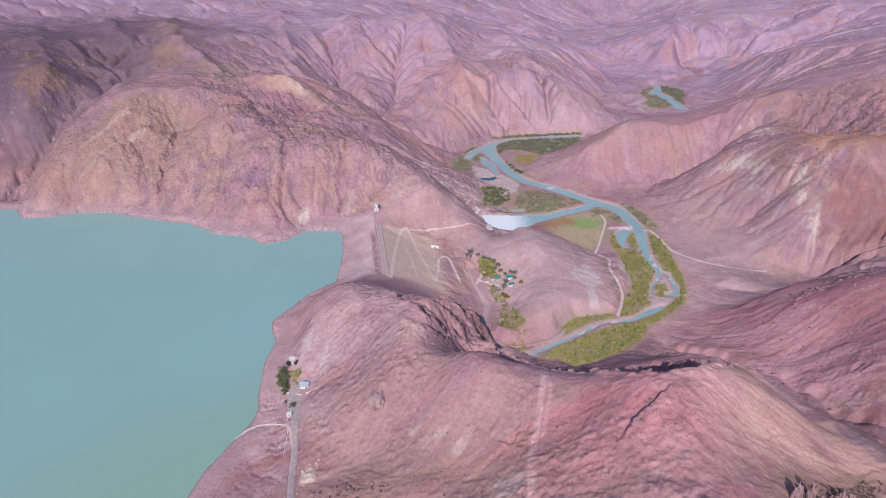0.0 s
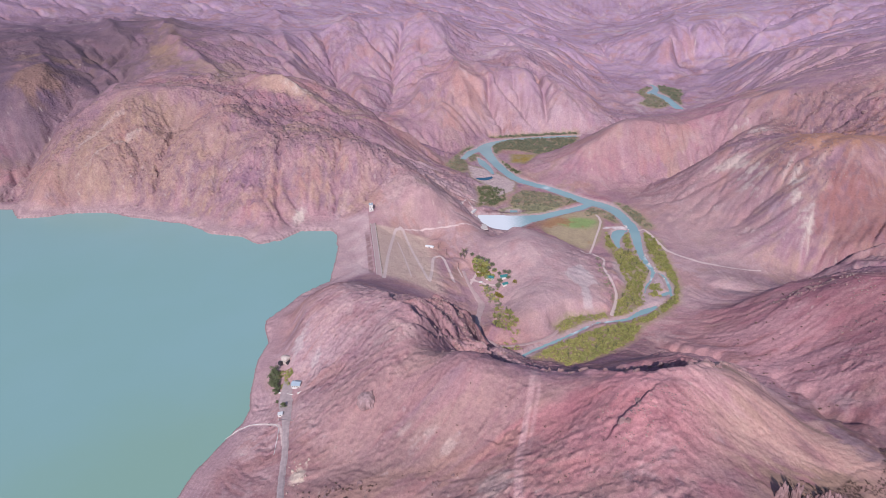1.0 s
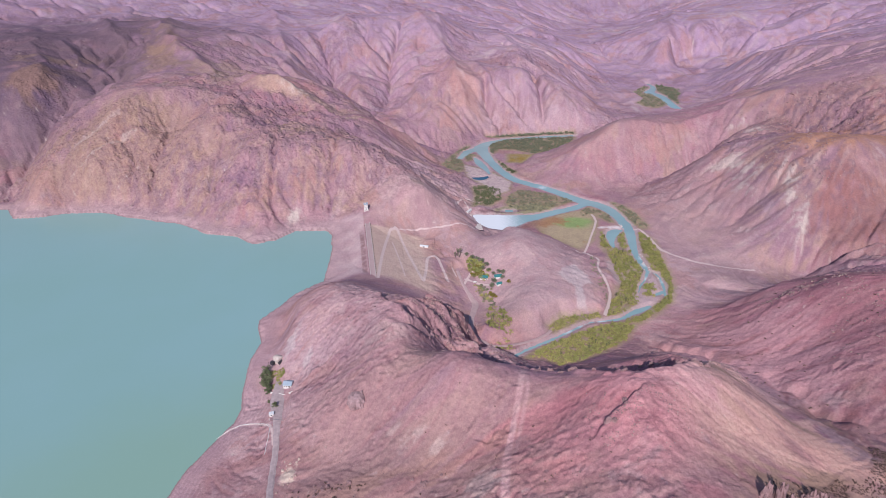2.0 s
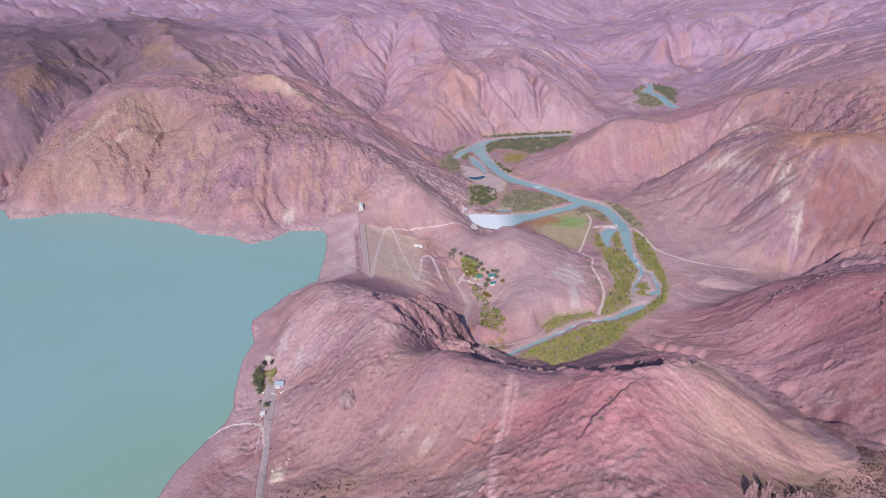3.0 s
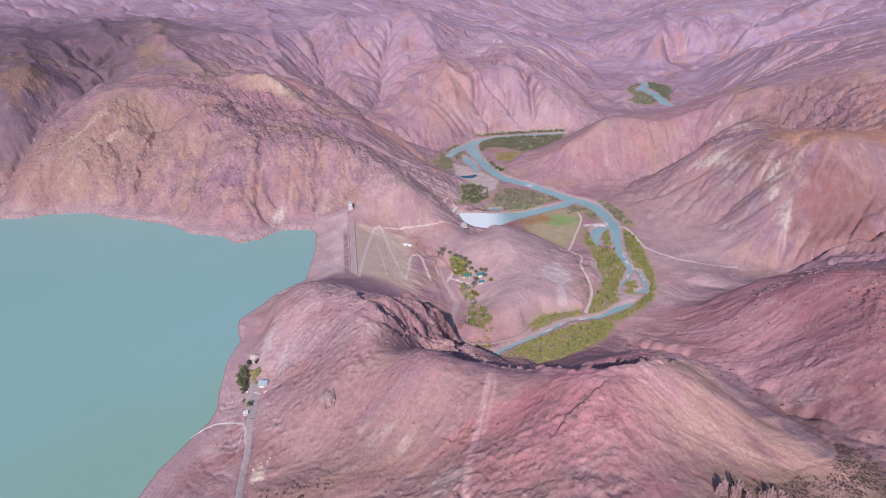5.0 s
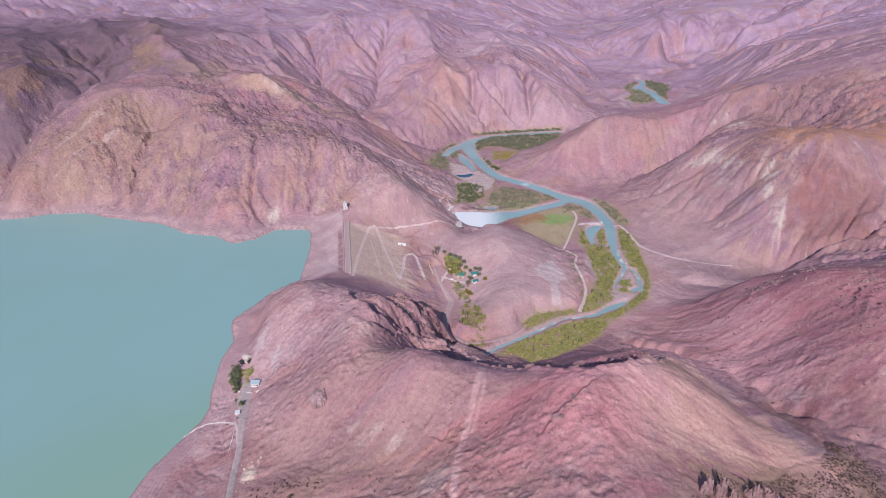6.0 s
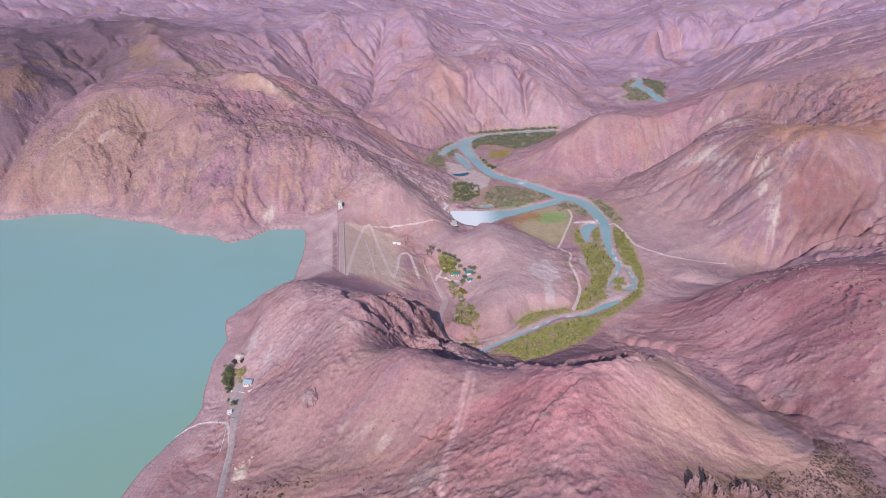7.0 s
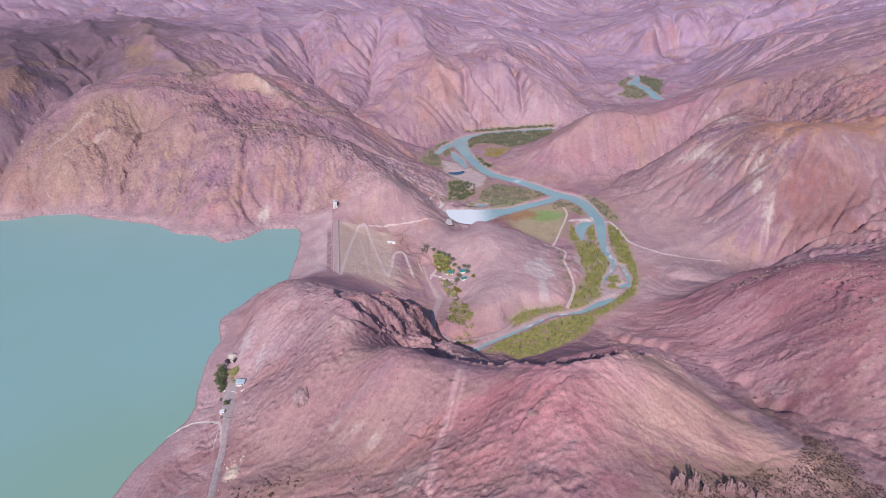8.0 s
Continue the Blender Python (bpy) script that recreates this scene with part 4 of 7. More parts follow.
# patches of different soil and painted shade: colour, place, half-lengths, turn, strength
BELTS = [
    ((0.42, 0.275, 0.235), -60, 310, 90, 60, 0, 0.5), ((0.43, 0.285, 0.235), 30, 320, 60, 30, 20, 0.5),
    ((0.35, 0.235, 0.225), -40, 280, 100, 40, 0, 0.7), ((0.36, 0.235, 0.245), -150, 290, 40, 60, 0, 0.6), ((0.31, 0.165, 0.165), 565, 715, 90, 80, 0, 0.7),
    ((0.52, 0.205, 0.215), 35, 282, 52, 10, 10, 0.95), ((0.52, 0.23, 0.235), 95, 292, 40, 12, 10, 0.8), ((0.41, 0.275, 0.28), -50, 370, 120, 110, 0, 0.65),
    ((0.41, 0.285, 0.25), -90, 320, 40, 30, 0, 0.4), ((0.36, 0.25, 0.28), 10, 330, 30, 70, 40, 0.5), ((0.44, 0.29, 0.235), 40, 235, 110, 25, 0, 0.7)]
BELTS += [
    # pale belts at (-50, 930) and (300, 630) brighten slopes turned from the sun
    ((0.43, 0.27, 0.25), -60, 290, 60, 35, 0, 0.5), ((0.54, 0.385, 0.40), -50, 930, 55, 120, 20, 0.85), ((0.53, 0.395, 0.395), -150, 400, 55, 120, 0, 0.75),
    ((0.52, 0.38, 0.385), -10, 880, 70, 130, 0, 0.8), ((0.55, 0.385, 0.39), 300, 630, 110, 110, 0, 0.85), ((0.50, 0.335, 0.34), -60, 470, 90, 60, -20, 0.6),
    ((0.52, 0.38, 0.385), 120, 1330, 200, 60, 0, 0.5), ((0.41, 0.225, 0.155), 540, 830, 90, 36, -5, 0.9), ((0.36, 0.20, 0.145), 610, 900, 60, 40, 0, 0.9)]
BELTS += [
    ((0.28, 0.165, 0.165), 590, 1010, 120, 70, 0, 0.9), ((0.27, 0.155, 0.17), 478, 835, 24, 48, 0, 0.95), ((0.32, 0.145, 0.14), 500, 725, 30, 70, -22, 0.85),
    ((0.36, 0.215, 0.17), 545, 715, 18, 60, -22, 0.8), ((0.36, 0.19, 0.20), 390, 830, 50, 110, -15, 0.7), ((0.52, 0.24, 0.245), 85, 278, 85, 42, 15, 0.9),
    # the dark belts at (-1000, 1500) and (-850, 1150) paint shade in the folds
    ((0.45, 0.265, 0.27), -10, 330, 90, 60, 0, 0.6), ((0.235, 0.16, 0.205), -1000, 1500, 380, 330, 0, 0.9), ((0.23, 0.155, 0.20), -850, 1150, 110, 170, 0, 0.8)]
BELTS += [
    ((0.36, 0.245, 0.175), -860, 1330, 90, 60, 20, 0.7), ((0.37, 0.25, 0.17), -700, 1420, 50, 120, 30, 0.6), ((0.49, 0.34, 0.335), -30, 780, 110, 90, 0, 0.8),
    ((0.47, 0.325, 0.315), -120, 850, 120, 60, -20, 0.35), ((0.48, 0.34, 0.345), 30, 950, 50, 120, 0, 0.8), ((0.33, 0.205, 0.205), -560, 1000, 250, 120, 0, 0.7),
    ((0.39, 0.26, 0.20), -500, 890, 240, 110, 0, 0.8), ((0.36, 0.25, 0.18), -590, 960, 130, 60, 20, 0.6), ((0.27, 0.175, 0.22), -900, 1250, 260, 330, 0, 0.85)]
BELTS += [
    ((0.32, 0.21, 0.17), -800, 1100, 130, 150, 0, 0.6), ((0.42, 0.30, 0.20), -480, 1230, 60, 110, 30, 0.85), ((0.34, 0.20, 0.23), -380, 960, 120, 60, 0, 0.6),
    ((0.43, 0.29, 0.265), -150, 900, 120, 60, -25, 0.35), ((0.48, 0.35, 0.27), -280, 1110, 90, 45, -25, 0.8), ((0.345, 0.20, 0.21), 340, 870, 60, 130, 30, 0.75),
    ((0.42, 0.19, 0.215), 340, 480, 140, 130, 0, 0.9), ((0.26, 0.13, 0.14), 318, 348, 42, 28, 20, 0.85), ((0.48, 0.26, 0.29), 330, 520, 70, 22, 25, 0.6), ((0.34, 0.175, 0.20), 330, 395, 60, 50, 0, 0.6), ((0.50, 0.235, 0.245), 110, 262, 35, 50, 0, 0.6)]
BELTS += [
    ((0.37, 0.23, 0.24), 20, 330, 90, 50, 0, 0.4), ((0.60, 0.385, 0.32), 195, 285, 60, 75, 30, 0.9), ((0.66, 0.425, 0.34), 228, 292, 24, 75, 38, 0.9),
    ((0.31, 0.215, 0.165), 215, 232, 70, 22, 20, 0.9), ((0.38, 0.265, 0.21), 278, 335, 16, 70, -5, 0.7),
    ((0.47, 0.26, 0.2), 0, 1420, 60, 150, 0, 0.6), ((0.42, 0.29, 0.33), 200, 1650, 400, 250, 0, 0.4), ((0.38, 0.25, 0.235), 300, 1100, 150, 60, 0, 0.5)]
BELTS += [
    ((0.46, 0.29, 0.28), 245, 490, 60, 70, 0, 0.7), ((0.27, 0.18, 0.16), -700, 935, 110, 80, 0, 0.55),
    ((0.33, 0.215, 0.20), -45, 278, 75, 22, 0, 0.75), ((0.33, 0.225, 0.275), -20, 328, 52, 8, 22, 0.35), ((0.34, 0.23, 0.28), -45, 318, 40, 6, 24, 0.3), ((0.45, 0.31, 0.27), -25, 306, 50, 7, 24, 0.6),
    # (-785, 1040): the shaded left valley, put into the colour
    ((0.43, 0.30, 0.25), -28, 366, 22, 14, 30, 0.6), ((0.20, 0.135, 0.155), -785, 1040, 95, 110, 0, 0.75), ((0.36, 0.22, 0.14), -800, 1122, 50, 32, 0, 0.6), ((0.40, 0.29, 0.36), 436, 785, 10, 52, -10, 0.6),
    ((0.29, 0.15, 0.145), 510, 690, 55, 60, 0, 0.8), ((0.33, 0.20, 0.19), 585, 790, 60, 60, 0, 0.7), ((0.46, 0.31, 0.24), -355, 1118, 60, 28, 10, 0.7),
    ((0.40, 0.215, 0.14), 560, 850, 110, 50, 0, 0.9), ((0.36, 0.19, 0.13), 640, 930, 80, 40, 0, 0.7)]
# drifts of soil on the near hill and its neighbours, some painted for light and shade
DRIFTS = [
    # pale patches at (240, 400) and (285, 440) brighten slopes lying in shade
    ((0.68, 0.43, 0.355), 205, 295, 80, 66, 30, 0.85), ((0.66, 0.405, 0.33), 245, 280, 50, 16, -23, 0.7), ((0.35, 0.245, 0.17), 205, 244, 52, 13, 18, 0.75), ((0.36, 0.25, 0.175), 290, 290, 13, 75, 0, 0.7),
    ((0.38, 0.265, 0.185), 205, 318, 62, 6, -22, 0.6), ((0.40, 0.27, 0.20), 175, 286, 50, 5, -25, 0.5), ((0.60, 0.345, 0.37), 62, 342, 48, 17, -32, 0.7), ((0.64, 0.385, 0.375), 132, 292, 44, 18, 0, 0.8), ((0.58, 0.395, 0.39), 240, 400, 45, 70, 0, 0.7), ((0.37, 0.25, 0.225), -10, 290, 76, 40, 0, 0.55), ((0.40, 0.265, 0.245), -75, 335, 70, 60, 0, 0.45),
    ((0.56, 0.25, 0.265), 55, 285, 62, 12, 8, 0.7), ((0.58, 0.29, 0.30), 108, 264, 38, 34, 0, 0.6), ((0.40, 0.255, 0.205), -30, 272, 90, 14, 5, 0.6), ((0.42, 0.27, 0.24), 0, 245, 60, 14, 0, 0.5),
    ((0.39, 0.18, 0.20), 350, 470, 110, 90, 0, 0.45), ((0.44, 0.225, 0.15), 570, 850, 100, 45, 0, 0.6), ((0.36, 0.24, 0.18), -570, 935, 160, 90, 0, 0.45), ((0.44, 0.30, 0.235), -345, 1115, 60, 24, 5, 0.45),
    # (-930, 1330): shade painted over the far left mountains
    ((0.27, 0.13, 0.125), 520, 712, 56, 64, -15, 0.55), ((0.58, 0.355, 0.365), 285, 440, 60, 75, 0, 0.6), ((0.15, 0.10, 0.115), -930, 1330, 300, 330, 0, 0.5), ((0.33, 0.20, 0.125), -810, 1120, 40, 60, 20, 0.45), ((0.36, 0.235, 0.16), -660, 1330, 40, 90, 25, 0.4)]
# fans of pale wash below the ledges: place, half-lengths, turn, strength
WASH = [(460, 760, 13, 62, -10, 1.0), (438, 850, 13, 36, 14, 0.9), (425, 815, 6, 40, 10, 0.7), (505, 1060, 18, 14, 0, 0.8), (515, 1012, 18, 22, 20, 0.7), (-8, 291, 8, 4, 40, 0.5), (-41, 312, 6, 4, 20, 0.4), (420, 900, 24, 10, -20, 0.8), (-237, 768, 9, 16, 0, 1.0), (-215, 772, 8, 8, 0, 0.6), (-500, 1205, 22, 26, 0, 0.6), (-310, 1115, 35, 14, -25, 0.6), (-565, 915, 4, 70, -52, 0.42), (-610, 940, 4, 60, -50, 0.36),
        (20, 250, 12, 10, 30, 0.5), (-28, 298, 14, 7, 50, 0.5), (-60, 400, 20, 12, 0, 0.3)]


def soil_haze_shade(x, y, h, i):
    wet = i["wn"] * i["a"] + i["wm"] * i["b"] * (1 - i["a"]) + i["ww"] * (1 - i["b"])
    n1, n2, n3, n4 = layers(x, y, 140, 201, 4), layers(x, y, 60, 211, 4), layers(x, y, 24, 221, 4), layers(x, y, 7, 231, 3)
    st, band = i["tone"], i["band"]
    n5, n6 = layers(x, y, 320, 251, 5, 0.6), layers(x, y, 95, 261, 5, 0.65)
    near = ease(620 - y, 0, 120)
    c = np.ones((*x.shape, 3)) * PINK + near[..., None] * (0.0, 0.005, -0.015)
    c = blend(c, MAUVE, 0.85 * ease(n1 + 0.4 * n3 + 0.5 * band, -0.25, 0.4))
    c = blend(c, TAN, (0.75 - 0.35 * near) * ease(n6 - 0.6 * band, 0.1, 0.6))
    c = blend(c, RED, 0.6 * ease(n5 + 0.5 * band, 0.15, 0.6))
    # lilac haze over the far ranges, put into the colour by distance
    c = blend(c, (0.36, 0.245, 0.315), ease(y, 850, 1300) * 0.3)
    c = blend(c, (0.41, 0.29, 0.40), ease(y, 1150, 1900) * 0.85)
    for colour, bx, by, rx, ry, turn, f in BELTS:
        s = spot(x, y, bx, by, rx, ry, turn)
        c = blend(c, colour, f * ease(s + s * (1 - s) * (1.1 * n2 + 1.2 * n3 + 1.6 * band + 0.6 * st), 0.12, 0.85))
    # streaks down the slopes, dark broken rock, and scree that the runoff has washed pale
    run = np.clip(0.3 + 0.25 * near + 0.7 * spot(x, y, 350, 470, 150, 140) + 0.7 * spot(x, y, 420, 810, 90, 130) + 0.5 * spot(x, y, 560, 740, 110, 80) + 0.25 * ease(y, 1200, 1500), 0, 1)
    bare = run * (1 - 0.3 * spot(x, y, 0, 430, 150, 160))
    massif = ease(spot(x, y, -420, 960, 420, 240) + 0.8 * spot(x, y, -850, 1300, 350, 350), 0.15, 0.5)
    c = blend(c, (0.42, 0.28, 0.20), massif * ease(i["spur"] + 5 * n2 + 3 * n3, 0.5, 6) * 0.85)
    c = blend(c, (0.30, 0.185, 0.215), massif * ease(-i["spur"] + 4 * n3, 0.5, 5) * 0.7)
    # soft drifts of paler and darker earth
    c = blend(c, (0.47, 0.31, 0.29), ease(layers(x + 0.6 * y, y - 0.2 * x, 34, 271, 4, 0.6), 0.05, 0.6) * 0.4)
    c = blend(c, (0.33, 0.20, 0.215), ease(layers(x + 0.6 * y, y - 0.2 * x, 48, 272, 5, 0.62), 0.1, 0.6) * 0.45)
    pale, deep = np.array(PALE) * 0.95 + near[..., None] * (0.04, -0.04, -0.07), np.array(MAUVE) * 0.8 + near[..., None] * (0.06, -0.005, -0.045)
    c = blend(c, pale, 0.45 * ease(band + 0.35 * n3, 0.35, 1.0) * np.maximum(bare, 0.45 * near) + 0.6 * ease(st + 0.3 * n3, 0.15, 0.9) * bare)
    c = blend(c, deep, (0.6 * ease(-band + 0.4 * n3, 0.3, 1.0) * np.maximum(bare, 0.25 * near) + 0.7 * ease(-st, 0.1, 0.9) * bare) * (1 - 0.3 * near - 0.55 * spot(x, y, 205, 285, 60, 70, 30)))
    c = blend(c, (0.40, 0.20, 0.19), ease(st * 0.6 + n6, 0.35, 0.8) * 0.45)
    # shade in the folds of the far left mountains, put into the colour
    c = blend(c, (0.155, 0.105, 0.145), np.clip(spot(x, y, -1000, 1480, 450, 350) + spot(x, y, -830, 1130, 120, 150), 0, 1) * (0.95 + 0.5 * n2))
    c = blend(c, (0.36, 0.24, 0.15), (spot(x, y, -860, 1250, 130, 60, 25) + spot(x, y, -700, 1430, 60, 130, 30)) * ease(n2 + 0.5 * n3, -0.1, 0.5) * 0.7)
    c = blend(c, (0.27, 0.18, 0.20), ease(n6 + 0.3 * n4, 0.42, 0.75) * near * 0.3)
    c = blend(c, (0.49, 0.37, 0.36), ease(-n6 + 0.3 * n4, 0.5, 0.8) * near * 0.5)
    rock = ease(i["k"] * (0.7 + 0.6 * n3 + 0.5 * n4), 0.42, 0.85)
    c = blend(c, np.array(VIOLET) * 0.95, rock * 0.38)
    c = blend(c, (0.27, 0.165, 0.195), ease(i["knob"], 0.8, 2.4) * 0.5)
    c = blend(c, PALE, ease(wet, 0.5, 0.95) * (0.3 + 0.4 * n2) * (1 - 0.75 * near))
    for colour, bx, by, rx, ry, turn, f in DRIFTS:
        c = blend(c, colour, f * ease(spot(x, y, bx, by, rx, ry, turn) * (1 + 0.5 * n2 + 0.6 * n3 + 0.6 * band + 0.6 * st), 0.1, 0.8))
    for line, f in zip(HILL_TRACKS, (0.95, 0.6)):
        d = near_only(lambda u, v: course_distance(u, v, line), x, y, line, 12)
        c = blend(c, (0.66, 0.44, 0.415), (1 - ease(d, -0.5, 1.8)) * f * (0.8 + 0.5 * n3))
    for wx, wy, rx, ry, turn, f in WASH:
        s = spot(x, y, wx, wy, rx, ry, turn)
        c = blend(c, (0.56, 0.47, 0.42), 0.95 * f * ease(s * (0.75 + 0.7 * n4 + 0.9 * band + 0.8 * st), 0.12, 0.7))
    # dark varnished blocks strewn over the eastern tops
    blocks = spot(x, y, 600, 1015, 110, 60) + 0.9 * spot(x, y, 475, 835, 30, 45) + 0.5 * spot(x, y, 640, 900, 80, 60) + 0.7 * spot(x, y, 510, 780, 70, 80)
    c = blend(c, (0.21, 0.135, 0.165), np.clip(blocks, 0, 1) * ease(n4 + 0.5 * n3, 0.15, 0.5) * 0.75)
    # bare hill in the valley, with its pale cutting
    c = blend(c, (0.495, 0.35, 0.352), ease(spot(x, y, 95, 650, 75, 115), 0.1, 0.6) * (0.8 + 0.3 * n3))
    cut = near_only(lambda u, v: outline_distance(u, v, CUTTING), x, y, CUTTING, 30)
    c = blend(c, (0.56, 0.49, 0.49), (1 - ease(cut + 2.5 * n4 + 2 * n3, -1.5, 3.0)) * 0.6)
    c = blend(c, (0.40, 0.29, 0.31), ease(layers(x - 0.7 * y, y + 0.3 * x, 22, 281, 4), 0.1, 0.55) * spot(x, y, 95, 650, 70, 110) * 0.5)
    c = blend(c, SAND, spot(x, y, 340, 780, 70, 130) * 0.6)
    scree = spot(x, y, -152, 445, 8, 17, -10) + spot(x, y, -131, 421, 6, 7)
    c = blend(c, (0.53, 0.45, 0.44), ease(scree + 0.35 * n4 + 0.2 * n3, 0.3, 0.7) * 0.85)
    c = blend(c, (0.66, 0.56, 0.45), ease(spot(x, y, -119, 300, 6, 9) + 0.4 * n4, 0.3, 0.7) * 0.9)
    # the dam's gravel faces and its stone facing to the lake
    dam = i["on"] * ease(i["v"], 0, 4) * ease(85 - i["v"], 0, 25) * ease(738 - y, 0, 5) * ease(y - 590, 0, 12)
    c = blend(c, (0.60, 0.45, 0.37), dam * 0.9)
    c = blend(c, (0.55, 0.39, 0.335), dam * ease(grain(x + 0.4 * y, y * 0.2, 5, 241), 0.0, 0.5) * 0.7)
    end = 1 - ease(i["u"], i["dam"] - 22, i["dam"] - 6)
    lakeside = i["on"] * end * ease(-i["v"], 4, 6) * (1 - ease(-i["v"], 45, 65))
    c = blend(c, (0.54, 0.40, 0.405), lakeside * (0.75 + 0.4 * n3))
    c = blend(c, (0.29, 0.18, 0.185), i["on"] * end * ease(i["v"], -13, -11) * (1 - ease(i["v"], -7, -5)) * ease(i["u"], 40, 60) * (0.8 + 0.6 * n4))
    # drawn-down shore
    c = blend(c, (0.46, 0.32, 0.33), (1 - ease(i["dl"] + 6 * n3, 8, 30)) * 0.85)
    c = blend(c, (0.50, 0.37, 0.36), (1 - ease(i["dl"], 1, 4)) * 0.4)
    rings = np.sin(np.maximum(i["dl"], 0) * 1.7 + 0.5 * n2)
    shelf = (1 - ease(i["dl"], 20, 45)) * ease(i["dl"], 0.5, 3) * ease(spot(x, y, -175, 320, 55, 80), 0.1, 0.5)
    c = blend(c, (0.57, 0.45, 0.455), ease(rings, 0.7, 1.0) * shelf * (0.35 + 0.4 * n2))
    c = blend(c, (0.36, 0.235, 0.26), ease(-rings, 0.5, 1.0) * shelf * 0.3)
    c = blend(c, (0.25, 0.175, 0.18), (1 - ease(np.abs(i["dl"] - 0.3 - 0.5 * n4), 0.4, 1.5)) * 0.75)
    # valley floor
    floor = (1 - ease(i["df"], -2, 10)) * (h < -30)
    c = blend(c, (0.33, 0.29, 0.17), floor * (0.75 + 0.5 * n4))
    df = near_only(lambda u, v: outline_distance(u, v, FIELD), x, y, FIELD, 40)
    c = blend(c, (0.32, 0.32, 0.18), ease(spot(x, y, 110, 888, 62, 22, 12) + 0.3 * n3, 0.3, 0.7) * (h < -30) * 0.8)
    sown = 1 - ease(df, -10, 6)
    c = blend(c, (0.42, 0.34, 0.225), sown)
    c = blend(c, (0.26, 0.35, 0.14), sown * ease(n2 * 0.5 + 1.3 * spot(x, y, 170, 832, 30, 20), 0.2, 0.9))
    c = blend(c, (0.36, 0.20, 0.11), sown * ease(1.4 * spot(x, y, 134, 836, 40, 15, 32) + 0.4 * n3 + 0.3 * n4, 0.2, 0.8) * 0.9)
    c = blend(c, (0.27, 0.15, 0.13), 0.85 * spot(x, y, 108, 826, 24, 11, 35) * (h < -30))
    c = blend(c, (0.19, 0.125, 0.135), 0.85 * ease(spot(x, y, 70, 881, 46, 5, 2) + 0.3 * n4, 0.3, 0.7) * (h < -30))
    dm = near_only(lambda u, v: outline_distance(u, v, MEADOW), x, y, MEADOW, 40)
    c = blend(c, (0.33, 0.24, 0.07), (1 - ease(dm, -8, 4)) * (0.8 + 0.6 * n3))
    dg = near_only(lambda u, v: outline_distance(u, v, GRAVEL), x, y, GRAVEL, 40)
    c = blend(c, (0.55, 0.44, 0.43), (1 - ease(dg + 3 * n4, -4, 3)) * 0.9)
    c = blend(c, (0.46, 0.36, 0.36), (1 - ease(i["dr"] + 2 * n4, 1.5, 6)) * 0.85)
    di = near_only(lambda u, v: outline_distance(u, v, ISLET_GRAVEL), x, y, ISLET_GRAVEL, 40)
    c = blend(c, (0.50, 0.38, 0.385), (1 - ease(di + 2 * n4, -2, 2)) * 0.9)
    c = blend(c, (0.50, 0.385, 0.38), ease(spot(x, y, 206, 680, 10, 36) + 0.3 * n4, 0.3, 0.7) * 0.8)
    sill = near_only(lambda u, v: course_distance(u, v, [(213, 812, 2.5), (232, 814, 4), (249, 813, 3)]), x, y, [(213, 812), (249, 814)], 20)
    c = blend(c, (0.66, 0.60, 0.60), (1 - ease(sill + n4, 0, 2)) * 0.9)
    return np.clip(c * (1 - near[..., None] * (0.0, 0.045, 0.02)), 0.02, 0.75)


def build_ground():
    ring = np.r_[0.02, 5, np.geomspace(15, 190, 12), 200 * np.exp(np.r_[np.linspace(0, 1.33, 475, False), np.linspace(1.33, 2.72, 386, False), np.linspace(2.72, 3.155, 49)])]
    turn = np.radians(np.r_[np.arange(-44, 44.01, 0.1), np.arange(47, 315, 4.0)])
    r, a = np.meshgrid(ring, turn, indexing="ij")
    x, y = 35 + r * np.sin(a), -40 + r * np.cos(a)
    h, found = ground(x, y)
    c = soil_haze_shade(x, y, h, found)
    nr, na = x.shape
    k = np.arange(nr * na).reshape(nr, na)
    k = np.c_[k, k[:, :1]]
    quads = np.stack([k[:-1, :-1], k[:-1, 1:], k[1:, 1:], k[1:, :-1]], -1).reshape(-1, 4)[:, ::-1]
    me = bpy.data.meshes.new("ground")
    me.vertices.add(nr * na)
    me.vertices.foreach_set("co", np.stack([x, y, h], -1).astype(np.float32).ravel())
    me.loops.add(quads.size)
    me.loops.foreach_set("vertex_index", quads.astype(np.int32).ravel())
    me.polygons.add(len(quads))
    me.polygons.foreach_set("loop_start", np.arange(0, quads.size, 4, dtype=np.int32))
    me.polygons.foreach_set("use_smooth", np.ones(len(quads), bool))
    me.update(calc_edges=True)
    # soil colour, with the far haze and shade painted in
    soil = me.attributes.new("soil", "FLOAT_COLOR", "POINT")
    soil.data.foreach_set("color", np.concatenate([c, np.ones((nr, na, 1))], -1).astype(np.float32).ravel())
    track = me.attributes.new("track", "FLOAT", "POINT")
    track.data.foreach_set("value", track_distance(x, y).astype(np.float32).ravel())
    rock = me.attributes.new("rock", "FLOAT", "POINT")
    rock.data.foreach_set("value", (0.12 + 0.24 * ease(560 - y, 0, 100) * ease(found["dl"], 5, 50) * (1 - 0.8 * spot(x, y, 205, 285, 75, 85, 30)) * (1 - 0.5 * spot(x, y, 340, 460, 130, 120)) + 0.88 * found["k"] * (1 - found["on"]) * (1 - 0.8 * spot(x, y, 95, 650, 80, 120)) * (0.3 + 0.7 * ease(found["dl"], 5, 50))).astype(np.float32).ravel())
    me.materials.append(EARTH)
    return tagged(new("ground", me), "bare pinkish-red mountain slopes, ridges and gullies around the lake", "ground", kind="structure")


build_ground()


